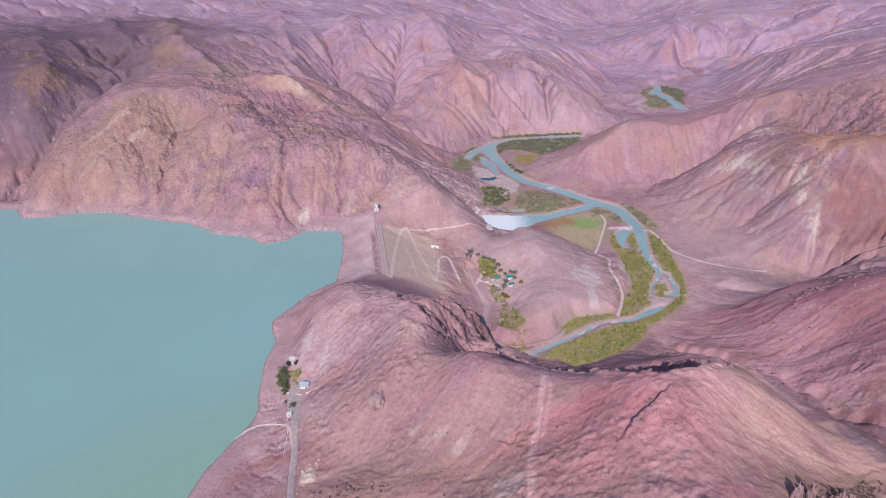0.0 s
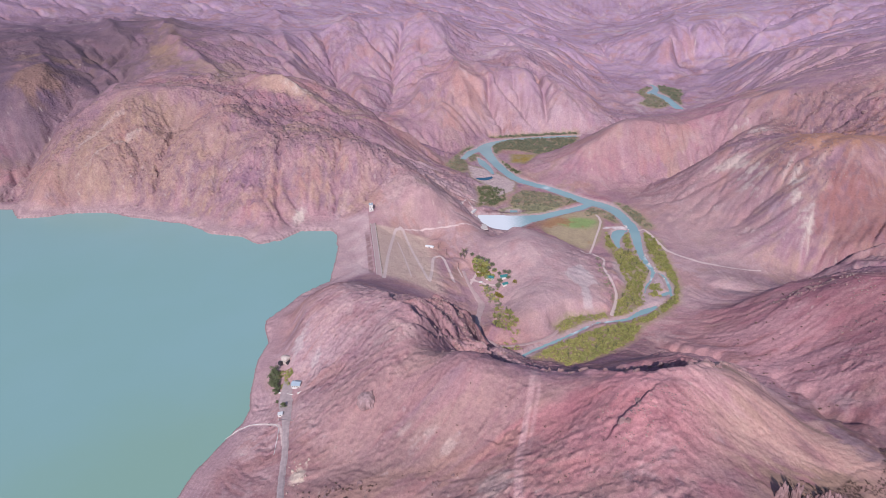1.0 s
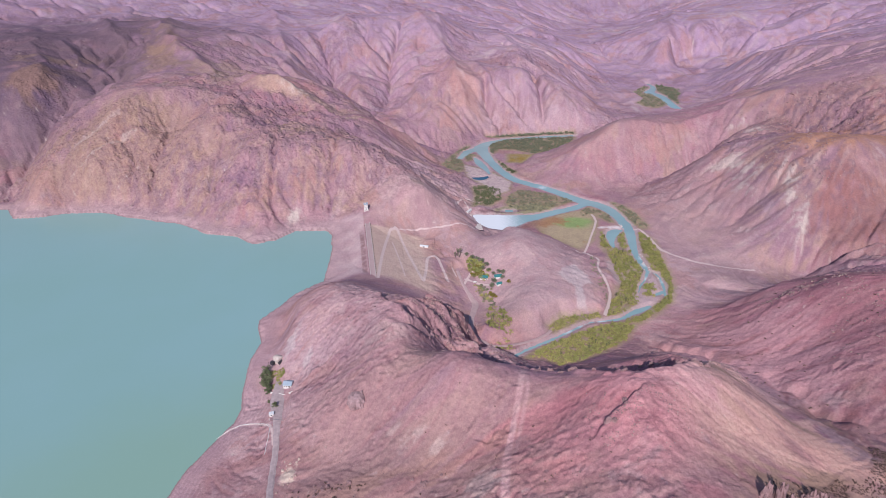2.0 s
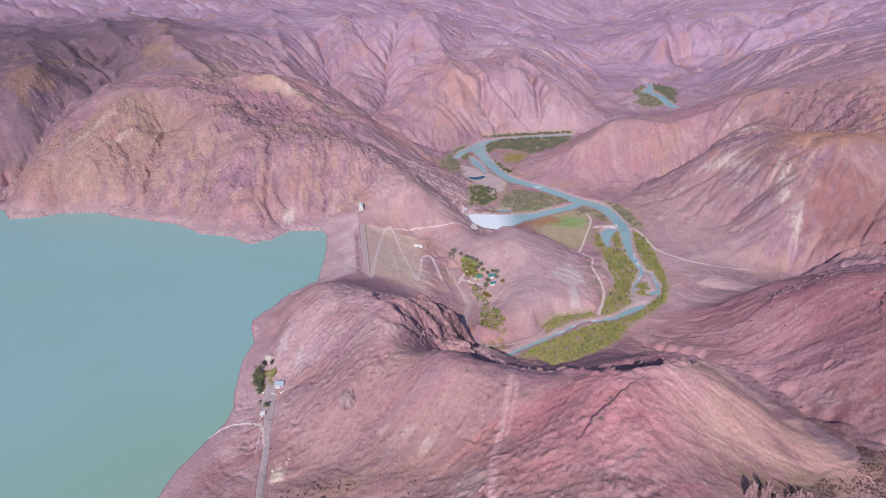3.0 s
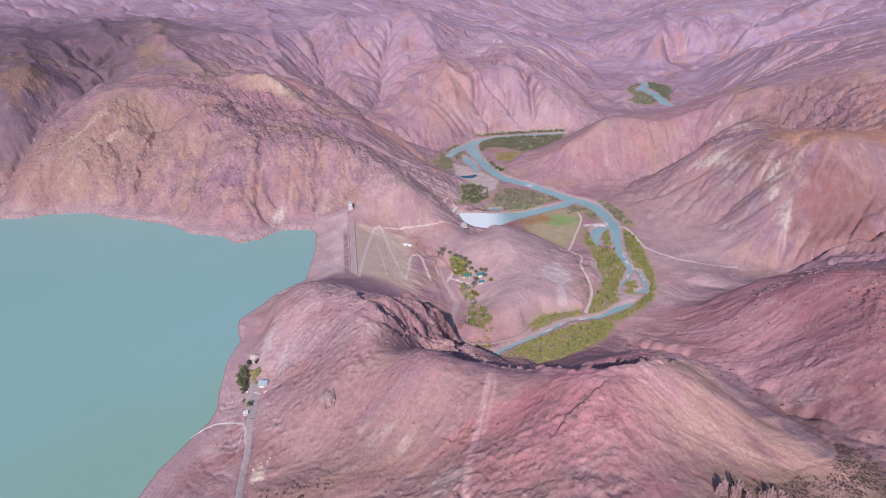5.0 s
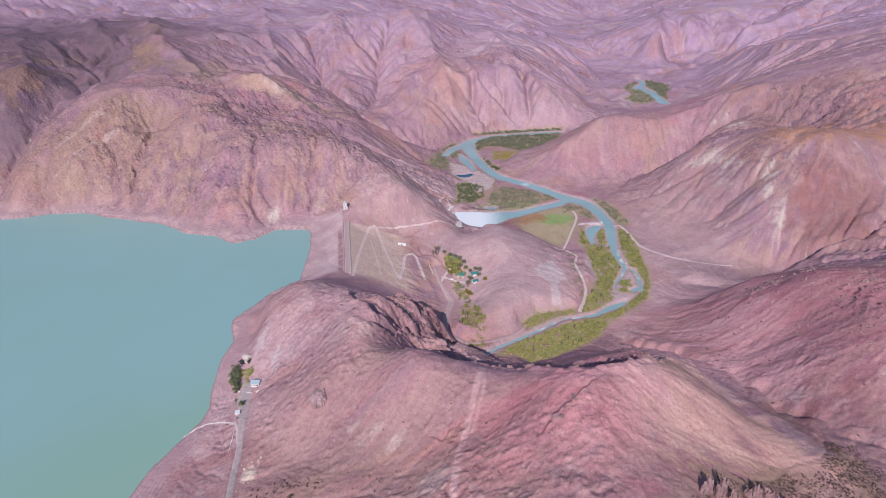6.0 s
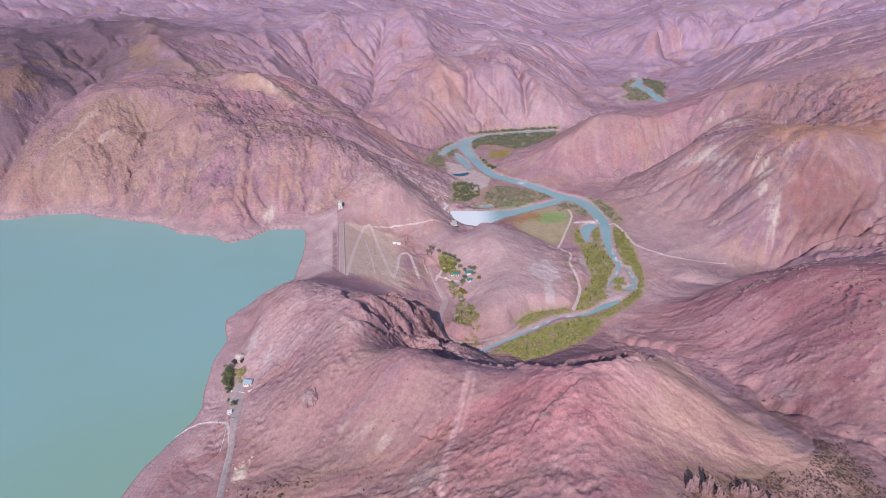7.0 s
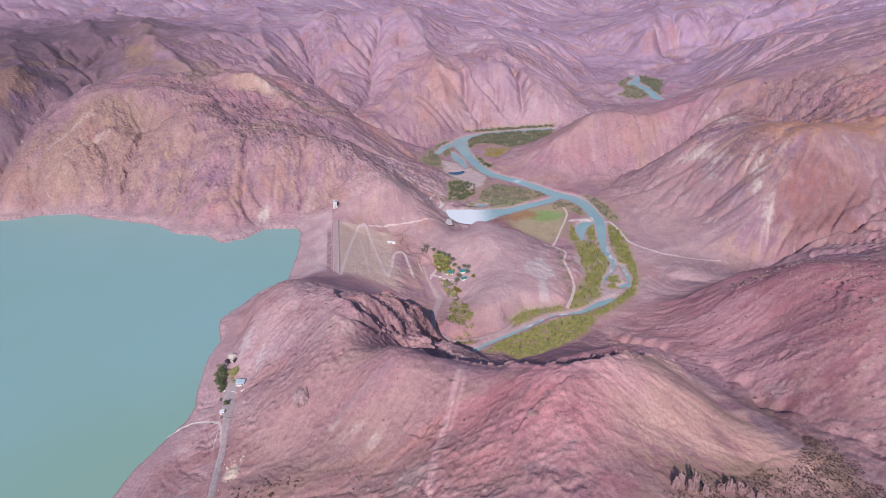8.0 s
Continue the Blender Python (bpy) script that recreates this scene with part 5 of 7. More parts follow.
# ---- water ----
def flat_water(name, outline, z, material, label):
    bm = bmesh.new()
    f = bm.faces.new([bm.verts.new((x, y, z)) for x, y in outline])
    if f.normal.z < 0:
        f.normal_flip()
    bmesh.ops.triangulate(bm, faces=bm.faces[:])
    me = bpy.data.meshes.new(name)
    bm.to_mesh(me)
    bm.free()
    me.materials.append(material)
    return tagged(new(name, me), label, "water", kind="structure")


def swollen(outline, by):
    """An outline pushed outwards from its middle."""
    cx, cy = sum(p[0] for p in outline) / len(outline), sum(p[1] for p in outline) / len(outline)
    return [(cx + (x - cx) * (1 + by / math.hypot(x - cx, y - cy)), cy + (y - cy) * (1 + by / math.hypot(x - cx, y - cy))) for x, y in outline]


flat_water("lake", swollen(LAKE, 14), 0.0, LAKE_WATER, "calm milky turquoise reservoir between bare hills")


def strip_mesh(name, line, z, grow, material, step=4.0, foam=None, across=6):
    """A level ribbon of water along a course; foam(x, y) says where it is churned white."""
    pts = []
    for (ax, ay, aw), (bx, by, bw) in zip(line, line[1:]):
        n = max(1, int(math.hypot(bx - ax, by - ay) / step))
        pts += [(ax + (bx - ax) * t / n, ay + (by - ay) * t / n, aw + (bw - aw) * t / n) for t in range(n)]
    pts.append(line[-1])
    verts, faces = [], []
    for k, (x, y, w) in enumerate(pts):
        (px, py, _), (qx, qy, _) = pts[max(k - 7, 0)], pts[min(k + 7, len(pts) - 1)]
        l = math.hypot(qx - px, qy - py)
        nx, ny = -(qy - py) / l, (qx - px) / l
        for j in range(across + 1):
            half = (w / 2 + grow) * (1 - 2 * j / across)
            verts.append((x + nx * half, y + ny * half, z))
        if k:
            a, b = (k - 1) * (across + 1), k * (across + 1)
            faces += [(a + j, a + j + 1, b + j + 1, b + j) for j in range(across)]
    me = bpy.data.meshes.new(name)
    me.from_pydata(verts, [], faces)
    white = me.attributes.new("foam", "FLOAT", "POINT")
    white.data.foreach_set("value", [foam(x, y) if foam else 0.0 for x, y, _ in verts])
    me.materials.append(material)
    return new(name, me)


def rapids(x, y):
    """White water where the river drops over its sills."""
    spots = ((252, 716, 6), (250, 699, 5), (256, 685, 6), (243, 662, 6), (260, 655, 5), (148, 985, 9), (245, 819, 5), (166, 566, 8), (145, 561, 9), (124, 549, 8))
    return 0.05 + 0.5 * max(math.exp(-((x - a) ** 2 + (y - b) ** 2) / (r * r)) for a, b, r in spots)


def churn(x, y):
    """The outlet's jet, spent half-way down its channel."""
    return 1.2 - 1.2 * max(0.0, min(1.0, (x - 42) / 75))


def no_foam(x, y):
    return 0.0


for k, (line, label, foam) in enumerate((
        (RIVER, "turquoise mountain river winding along the green valley floor", rapids), (RIVER_END, "narrow turquoise river reach leaving under the cliffs", rapids),
        (LOBE, "shallow turquoise river bay among shrubs", no_foam), (SIDE_ARM, "shallow side channel across pale gravel", no_foam),
        (DARK_POND, "small dark blue pond on pale gravel", no_foam), (SMALL_POND, "small blue pond in the marsh", no_foam),
        (LAGOON, "pale blue lagoon beside the river", no_foam), (OUTLET, "white churning outlet channel below the dam's tunnel", churn),
        (FAR_RIVER, "distant bend of the river among trees", no_foam),
        (REACH, "narrow blue river reach between gravel and willows", rapids), (CHANNEL_EAST, "broken river channel on the east side of a gravel islet", rapids),
        (CHANNEL_WEST, "thin river channel on the west side of a gravel islet", rapids), (SIDE_POOL, "small blue pool behind a gravel islet", no_foam))):
    tagged(strip_mesh("river" if k in (0, 1, 8, 9) else "water_arm", line, RIVER_Z + 0.01 * k, 2.5, DEEP_WATER if k == 4 else RIVER_WATER, foam=foam), label, "water", kind="structure")


# ---- helpers for things ----
LEAF_WILLOW = leaf_material("willow_leaves", (0.27, 0.28, 0.105), (0.53, 0.50, 0.21))
LEAF_DARK = leaf_material("poplar_leaves", (0.14, 0.165, 0.095), (0.28, 0.30, 0.18))
# poplar green, greyed and paled in its colour for haze
LEAF_FAR = leaf_material("poplar_leaves_hazy", (0.19, 0.205, 0.145), (0.32, 0.33, 0.24))
LEAF_GREY = leaf_material("tamarisk_leaves", (0.23, 0.235, 0.17), (0.40, 0.385, 0.29))
LEAF_DRY = leaf_material("dry_scrub", (0.12, 0.08, 0.07), (0.25, 0.165, 0.14), False)
LEAF_GOLD = leaf_material("yellowing_leaves", (0.2, 0.17, 0.04), (0.45, 0.37, 0.1))
BARK = plain("bark", (0.16, 0.12, 0.10), 0.9, vary=0.4, size=0.5)
PLASTER = plain("white_plaster", (0.72, 0.70, 0.68), 0.85, vary=0.12, size=2)
BEIGE = plain("beige_plaster", (0.62, 0.52, 0.47), 0.85, vary=0.15, size=2)
ROOF_BLUE = plain("blue_grey_sheet_roof", (0.36, 0.44, 0.52), 0.45, 0.0, 0.12, 2)
ROOF_TEAL = plain("teal_sheet_roof", (0.05, 0.22, 0.225), 0.45, 0.0, 0.15, 2)
ROOF_WHITE = plain("white_sheet_roof", (0.74, 0.76, 0.78), 0.5, 0.0, 0.1, 2)
DARK_MATTE = plain("dark_matte", (0.05, 0.045, 0.055), 0.9, vary=0.3, size=2)
CONCRETE = plain("weathered_concrete", (0.56, 0.50, 0.48), 0.9, vary=0.2, size=3)
PALE_CONCRETE = plain("pale_concrete", (0.70, 0.67, 0.66), 0.85, vary=0.12, size=3)
ASPHALT = plain("dusty_asphalt", (0.45, 0.355, 0.36), 0.9, vary=0.22, size=5)
DIRT = plain("beaten_dirt", (0.48, 0.34, 0.34), 0.95, vary=0.14, size=6)
GLASS = plain("window_glass", (0.03, 0.04, 0.05), 0.1, vary=0.1)
DARK_WOOD = plain("dark_timber", (0.08, 0.055, 0.05), 0.85, vary=0.3)
STEEL = plain("painted_steel", (0.30, 0.31, 0.33), 0.5, 0.6, 0.2)
ROCK = plain("dark_rock", (0.33, 0.205, 0.21), 0.95, vary=0.45, size=5, bump=1.0)
TAN_ROCK = plain("tan_block", (0.55, 0.43, 0.37), 0.95, vary=0.25, size=3, bump=0.8)
KNOB_ROCK = plain("mauve_rock", (0.36, 0.24, 0.25), 0.95, vary=0.4, size=4, bump=1.0)
WHITE_ROCK = plain("pale_boulder", (0.60, 0.53, 0.52), 0.95, vary=0.25, size=3, bump=0.8)
# dark colour that stands in for a wall in shade
SHADED_WALL = plain("shaded_wall", (0.09, 0.09, 0.12), 0.4, vary=0.25)


def part(name, bm, material, parent, label=""):
    """Links a bmesh as one mesh object under a thing or a part."""
    me = bpy.data.meshes.new(name)
    bm.to_mesh(me)
    bm.free()
    me.materials.append(material)
    ob = new(name, me)
    ob.parent = parent
    return tagged(ob, label)


def thing(name, label, category, group="", kind=""):
    return tagged(new(name), label, category, group, kind)


def box(bm, x0, y0, z0, x1, y1, z1, bevel=0.0):
    made = bmesh.ops.create_cube(bm, size=1.0)["verts"]
    bmesh.ops.transform(bm, matrix=Matrix.Translation(((x0 + x1) / 2, (y0 + y1) / 2, (z0 + z1) / 2)) @ Matrix.Diagonal((x1 - x0, y1 - y0, z1 - z0, 1)), verts=made)
    if bevel:
        bmesh.ops.bevel(bm, geom=list({e for v in made for e in v.link_edges}), offset=bevel, segments=1, affect="EDGES")
    return made


def boxed(*spans, bevel=0.0):
    bm = bmesh.new()
    for s in spans:
        box(bm, *s, bevel=bevel)
    return bm


def gable(w, d, z, rise, over=0.4, thick=0.12):
    """A two-sided roof with eaves, ridge along x."""
    bm = bmesh.new()
    for s in (-1, 1):
        lo, hi = (0, s * (d / 2 + over), z - over * rise / (d / 2)), (0, 0, z + rise)
        quad = [(-w / 2 - over, lo[1], lo[2]), (w / 2 + over, lo[1], lo[2]), (w / 2 + over, 0, hi[2]), (-w / 2 - over, 0, hi[2])]
        vs = [bm.verts.new(p) for p in quad] + [bm.verts.new((p[0], p[1], p[2] + thick)) for p in quad]
        for f in ((0, 1, 2, 3), (7, 6, 5, 4), (0, 4, 5, 1), (1, 5, 6, 2), (2, 6, 7, 3), (3, 7, 4, 0)):
            bm.faces.new([vs[k] for k in f])
    bmesh.ops.recalc_face_normals(bm, faces=bm.faces[:])
    return bm


def gabled_walls(w, d, z, rise, t=0.25):
    """Four walls with gable ends, hollow inside."""
    bm = bmesh.new()
    box(bm, -w / 2, -d / 2, -1.0, w / 2, -d / 2 + t, z)
    box(bm, -w / 2, d / 2 - t, -1.0, w / 2, d / 2, z)
    for s in (-1, 1):
        x0, x1 = (s * w / 2, s * (w / 2 - t))
        prof = [(-d / 2 + t, -1.0), (d / 2 - t, -1.0), (d / 2 - t, z), (0, z + rise - 0.05), (-d / 2 + t, z)]
        a, b = [bm.verts.new((x0, y, q)) for y, q in prof], [bm.verts.new((x1, y, q)) for y, q in prof]
        bm.faces.new(a), bm.faces.new(b[::-1])
        for k in range(5):
            bm.faces.new((a[k], b[k], b[(k + 1) % 5], a[(k + 1) % 5]))
    bmesh.ops.recalc_face_normals(bm, faces=bm.faces[:])
    return bm


def window(parent, x, y, z, w, h, turn=0.0):
    """A framed pane on a wall, facing -y before its turn."""
    frame_ob = part("window", boxed((-w / 2, -0.06, 0, -w / 2 + 0.1, 0.04, h), (w / 2 - 0.1, -0.06, 0, w / 2, 0.04, h), (-w / 2, -0.06, 0, w / 2, 0.04, 0.1), (-w / 2, -0.06, h - 0.1, w / 2, 0.04, h)), PLASTER, parent)
    frame_ob.matrix_local = pose(x, y, z, 0, 0, turn)
    part("pane", boxed((-w / 2 + 0.08, -0.03, 0.08, w / 2 - 0.08, 0.0, h - 0.08)), GLASS, frame_ob)
    return frame_ob


def house(label, w, d, wall_h, rise, roof_mat, wall_mat, windows=3, chimney=True):
    """A one-storey house with a sheet roof, its front to -y."""
    ob = thing("house", label, "house")
    part("wall", gabled_walls(w, d, wall_h, rise), wall_mat, ob)
    roof = part("roof", gable(w, d, wall_h, rise), roof_mat, ob)
    bm = bmesh.new()
    box(bm, -w / 2 - 0.42, -0.14, wall_h + rise + 0.04, w / 2 + 0.42, 0.14, wall_h + rise + 0.2)
    part("ridge_cap", bm, roof_mat, roof)
    part("door", boxed((w / 2 - 2.0, -d / 2 - 0.06, 0.05, w / 2 - 1.05, -d / 2 + 0.05, 2.05)), DARK_WOOD, ob)
    for k in range(windows):
        window(ob, -w / 2 + 1.2 + k * (w - 3.8) / max(windows - 1, 1), -d / 2 - 0.03, 1.0, 1.1, 1.2)
    window(ob, w / 2 + 0.03, 0.3, 1.0, 1.1, 1.2, 90)
    if chimney:
        part("chimney", boxed((-w / 4 - 0.3, 0.5, wall_h, -w / 4 + 0.3, 1.1, wall_h + rise + 0.7), (-w / 4 - 0.38, 0.42, wall_h + rise + 0.7, -w / 4 + 0.38, 1.18, wall_h + rise + 0.85)), CONCRETE, roof)
    return ob


def leaf_cloud(rng, centres, radii, per, leaf, squash=0.75):
    """Small leafy quads over clumps: their corners, faces and a tint for each clump."""
    n = len(centres) * per
    who = np.repeat(np.arange(len(centres)), per)
    d = rng.normal(size=(n, 3))
    d /= np.linalg.norm(d, axis=1, keepdims=True)
    d[:, 2] = np.abs(d[:, 2]) * 1.1 - 0.25
    r = radii[who] * rng.uniform(0.55, 1.08, n)
    c = centres[who] + d * r[:, None] * np.array([1, 1, squash])
    nrm = d * 0.7 + rng.normal(0, 0.5, (n, 3)) + np.array([0, 0, 0.6])
    nrm /= np.linalg.norm(nrm, axis=1, keepdims=True)
    u = np.cross(nrm, rng.normal(size=(n, 3)))
    u /= np.linalg.norm(u, axis=1, keepdims=True)
    v = np.cross(nrm, u)
    s = (radii[who] * leaf * rng.uniform(0.6, 1.3, n))[:, None]
    quad = np.stack([c - u * s - v * s * 0.6, c + u * s * 0.9 - v * s * 0.5, c + u * s + v * s * 0.7, c - u * s * 0.8 + v * s * 0.6], 1).reshape(-1, 3)
    tint = np.repeat(np.repeat(rng.uniform(0, 0.62, len(centres)), per), 4)
    return quad, tint


def leaf_mesh(name, quad, tint, material):
    n = len(quad) // 4
    me = bpy.data.meshes.new(name)
    me.vertices.add(len(quad))
    me.vertices.foreach_set("co", quad.astype(np.float32).ravel())
    me.loops.add(len(quad))
    me.loops.foreach_set("vertex_index", np.arange(len(quad), dtype=np.int32))
    me.polygons.add(n)
    me.polygons.foreach_set("loop_start", np.arange(0, len(quad), 4, dtype=np.int32))
    me.update(calc_edges=True)
    me.attributes.new("tint", "FLOAT", "POINT").data.foreach_set("value", tint.astype(np.float32))
    me.materials.append(material)
    return me


def heights(x, y):
    return ground(np.asarray(x, float), np.asarray(y, float))[0]


def scatter(rng, outline, spacing, ragged=2.0, gaps=-0.02):
    """Uneven places within an outline, off the water and the tracks."""
    xs, ys = [p[0] for p in outline], [p[1] for p in outline]
    n = int((max(xs) - min(xs) + 8) * (max(ys) - min(ys) + 8) / spacing ** 2)
    x, y = rng.uniform(min(xs) - 4, max(xs) + 4, n), rng.uniform(min(ys) - 4, max(ys) + 4, n)
    keep = outline_distance(x, y, outline) < ragged * grain(x, y, 9, 401) + 0.5
    keep &= (river_distance(x, y) > 2.5 + 1.5 * grain(x, y, 11, 405)) & (track_distance(x, y) > 1.0) & (layers(x, y, 15, 403, 3) > rng.uniform(-0.65, gaps, n))
    return x[keep], y[keep]


def thicket(name, label, outline, spacing, size, per, material, seed, tall=1.0, leaf=0.25):
    """A dense growth of bushes, too many to count."""
    rng = np.random.default_rng(seed)
    x, y = scatter(rng, outline, spacing, 2.0, -0.45 if spacing < 2 else -0.02)
    r = size * rng.uniform(0.55, 1.25, len(x))
    quad, tint = leaf_cloud(rng, np.stack([x, y, heights(x, y) + r * 0.55 * tall], -1), r, int(per * 1.7), leaf, tall)
    return tagged(new(name, leaf_mesh(name, quad, tint, material)), label, "bushes", kind="stuff")


def tree_kind(label, tall, spread, material, seed, slim=False):
    """A tapered trunk with limbs under a crown of many leaves."""
    rng = np.random.default_rng(seed)
    ob = thing("tree", label, "tree")
    bm = bmesh.new()
    def limb(a, b, r0, r1):
        a, b = Vector(a), Vector(b)
        m = Matrix.Translation((a + b) / 2) @ (b - a).to_track_quat("Z", "Y").to_matrix().to_4x4()
        bmesh.ops.create_cone(bm, cap_ends=True, segments=7, radius1=r0, radius2=r1, depth=(b - a).length, matrix=m)
    limb((0, 0, -0.5), (0.1, 0.05, tall * 0.5), tall * 0.03, tall * 0.018)
    limb((0.1, 0.05, tall * 0.48), (0, 0, tall * 0.9), tall * 0.018, tall * 0.004)
    for k in range(5):
        a = k * 1.257 + rng.uniform(-0.3, 0.3)
        z = tall * rng.uniform(0.25, 0.5)
        limb((0.05, 0.03, z), (math.cos(a) * spread * 0.6, math.sin(a) * spread * 0.6, z + tall * rng.uniform(0.12, 0.3)), tall * 0.012, tall * 0.004)
    part("trunk", bm, BARK, ob)
    n = 16
    a, z = rng.uniform(0, 6.283, n), rng.uniform(0.28, 0.92, n)
    wide = spread * (1 - ((z - 0.5) / 0.62) ** 2) * rng.uniform(0.25, 0.85, n)
    c = np.stack([np.cos(a) * wide, np.sin(a) * wide, z * tall], -1)
    quad, tint = leaf_cloud(rng, c, spread * rng.uniform(0.3, 0.5, n) * (0.8 if slim else 1), 46, 0.2, 1.3 if slim else 0.9)
    crown = new("crown", leaf_mesh("crown", quad, tint, material))
    crown.parent = ob
    return ob


def stand(ob, x, y, turn=0.0, sink=0.05, size=1.0):
    ob.matrix_world = pose(x, y, height(x, y) - sink, 0, 0, turn) @ Matrix.Scale(size, 4)
    return ob


# ---- roads ----
def road(name, line, material, label, lift=0.06, step=3.0):
    """A ribbon that lies on its graded bed."""
    pts = []
    for a, b in zip(line, line[1:]):
        n = max(1, int(math.hypot(b[0] - a[0], b[1] - a[1]) / step))
        pts += [tuple(p + (q - p) * t / n for p, q in zip(a, b)) for t in range(n)]
    pts.append(line[-1])
    verts, faces = [], []
    for k, (x, y, w, z) in enumerate(pts):
        (px, py), (qx, qy) = pts[max(k - 2, 0)][:2], pts[min(k + 2, len(pts) - 1)][:2]
        l = math.hypot(qx - px, qy - py)
        nx, ny = -(qy - py) / l, (qx - px) / l
        for j in range(5):
            half = (w / 2 + 0.25 * math.sin(k * 1.7 + j)) * (1 - j / 2)
            verts.append((x + nx * half, y + ny * half, z + lift + (0.1 if 0 < j < 4 else -0.15)))
        if k:
            a, b = (k - 1) * 5, k * 5
            faces += [(a + j, a + j + 1, b + j + 1, b + j) for j in range(4)]
    me = bpy.data.meshes.new(name)
    me.from_pydata(verts, [], faces)
    me.materials.append(material)
    return tagged(new(name, me), label, "road", kind="structure")


road("road", NEAR_ROAD, ASPHALT, "dusty grey road along the lake shore to the houses", 0.25)
SHORE_PATH = curved(curved([(-199, 347), (-192, 354), (-185, 361), (-176, 364), (-163, 361), (-153, 357), (-148, 348), (-147, 336), (-146, 326)]))
road("path", [(x, y, 0.45, height(x, y)) for x, y in SHORE_PATH], PALE_CONCRETE, "narrow white path from the lake shore to the road", 0.3)
road("road", VALLEY_ROAD, DIRT, "pale dirt road curving under the cliffs along the river", 0.3)


# ---- the dam ----
def dam_point(u, v):
    dx, dy = (DAM_B[0] - DAM_A[0]), (DAM_B[1] - DAM_A[1])
    n = math.hypot(dx, dy)
    return DAM_A[0] + dx / n * u - dy / n * v, DAM_A[1] + dy / n * u + dx / n * v


def dam_crest():
    """The road on the dam's crest, with a low kerb on either side."""
    length = math.hypot(DAM_B[0] - DAM_A[0], DAM_B[1] - DAM_A[1]) + 40
    ob = tagged(new("dam_crest"), "pale concrete road with kerbs along the dam's crest", "road", kind="structure")
    for name, v0, v1, z0, z1, mat in (("roadway", -2.6, 2.6, -0.6, 0.45, DIRT), ("kerb", -3.3, -2.63, -0.6, 0.85, CONCRETE), ("kerb", 2.63, 3.3, -0.6, 0.85, CONCRETE)):
        bm = bmesh.new()
        box(bm, -9, v0, z0, length, v1, z1, 0.05)
        part(name, bm, mat, ob)
    dx, dy = DAM_B[0] - DAM_A[0], DAM_B[1] - DAM_A[1]
    ob.matrix_world = pose(DAM_A[0], DAM_A[1], DAM_Z, 0, 0, math.degrees(math.atan2(dy, dx)))
    return ob


dam_crest()


def guard_post():
    ob = thing("guard_post", "stubby dark concrete guard post beside the dam road", "post", "guard posts along the dam")
    bm = bmesh.new()
    box(bm, -0.32, -0.32, -0.5, 0.32, 0.32, 1.15, 0.06)
    part("shaft", bm, DARK_WOOD, ob)
    part("cap", boxed((-0.4, -0.4, 1.152, 0.4, 0.4, 1.3), bevel=0.04), CONCRETE, ob)
    return ob


rng = random.Random(7)
post = guard_post()
first = True
for side, n in ((-4.1, 13), (4.1, 24)):
    for k in range(n):
        u = 8 + 168 * (k + rng.uniform(-0.3, 0.3)) / n
        x, y = dam_point(u, side)
        m = pose(x, y, DAM_Z - 0.05, 0, 0, rng.uniform(0, 90))
        if first:
            post.matrix_world, first = m, False
        else:
            copy_thing(post, m)


def gate_tower():
    """The tower over the outlet gates at the dam's end."""
    ob = thing("gate_tower", "white gate tower with a dark panel for its shaded side at the dam's end", "tower")
    part("base", boxed((-3.4, -4.2, -2.0, 3.4, 4.2, 1.2), bevel=0.1), CONCRETE, ob)
    part("wall", boxed((-2.6, -3.4, 1.202, 2.6, 3.4, 9.0)), PLASTER, ob)
    # the tower's shaded side, added as a dark panel
    part("shade_panel", boxed((2.602, -3.2, 1.4, 2.72, 3.2, 8.8)), SHADED_WALL, ob, "dark panel standing in for the tower's shade")
    roof = part("roof", boxed((-3.0, -3.8, 9.002, 3.0, 3.8, 9.5), bevel=0.06), ROOF_BLUE, ob)
    part("hatch", boxed((-1.2, -1.4, 9.502, 0.6, 1.0, 10.6), bevel=0.05), PALE_CONCRETE, roof)
    part("door", boxed((-0.6, -3.47, 1.22, 0.6, -3.38, 3.4)), STEEL, ob)
    for z in (4.2, 6.4):
        for x in (-1.4, 1.4):
            window(ob, x, -3.43, z, 1.1, 1.3)
    return ob


x, y = dam_point(-6, 0.5)
gate_tower().matrix_world = pose(x, y, max(height(x, y), 11.5), 0, 0, 10)


def white_shed():
    ob = thing("shed", "long low white shed with a sheet roof below the dam", "shed")
    part("wall", gabled_walls(11.5, 3.6, 2.3, 0.7), PLASTER, ob)
    part("roof", gable(11.5, 3.6, 2.3, 0.7, 0.25), ROOF_WHITE, ob)
    part("door", boxed((-1.2, -1.86, 0, 1.2, -1.78, 2.0)), STEEL, ob)
    return ob


stand(white_shed(), -45, 706, -18)


def utility_pole():
    ob = thing("utility_pole", "dark timber utility pole with a crossarm on the dam slope", "pole", "utility poles below the dam")
    bm = bmesh.new()
    bmesh.ops.create_cone(bm, cap_ends=True, segments=8, radius1=0.2, radius2=0.13, depth=10, matrix=Matrix.Translation((0, 0, 4.0)))
    part("pole", bm, DARK_WOOD, ob)
    arm = part("crossarm", boxed((-1.3, -0.08, 8.2, 1.3, 0.08, 8.4)), DARK_WOOD, ob)
    for x in (-1.1, 0.0, 1.1):
        part("insulator", boxed((x - 0.07, -0.07, 8.402, x + 0.07, 0.07, 8.65), bevel=0.02), PALE_CONCRETE, arm)
    return ob


pole = stand(utility_pole(), -33, 702, 20)
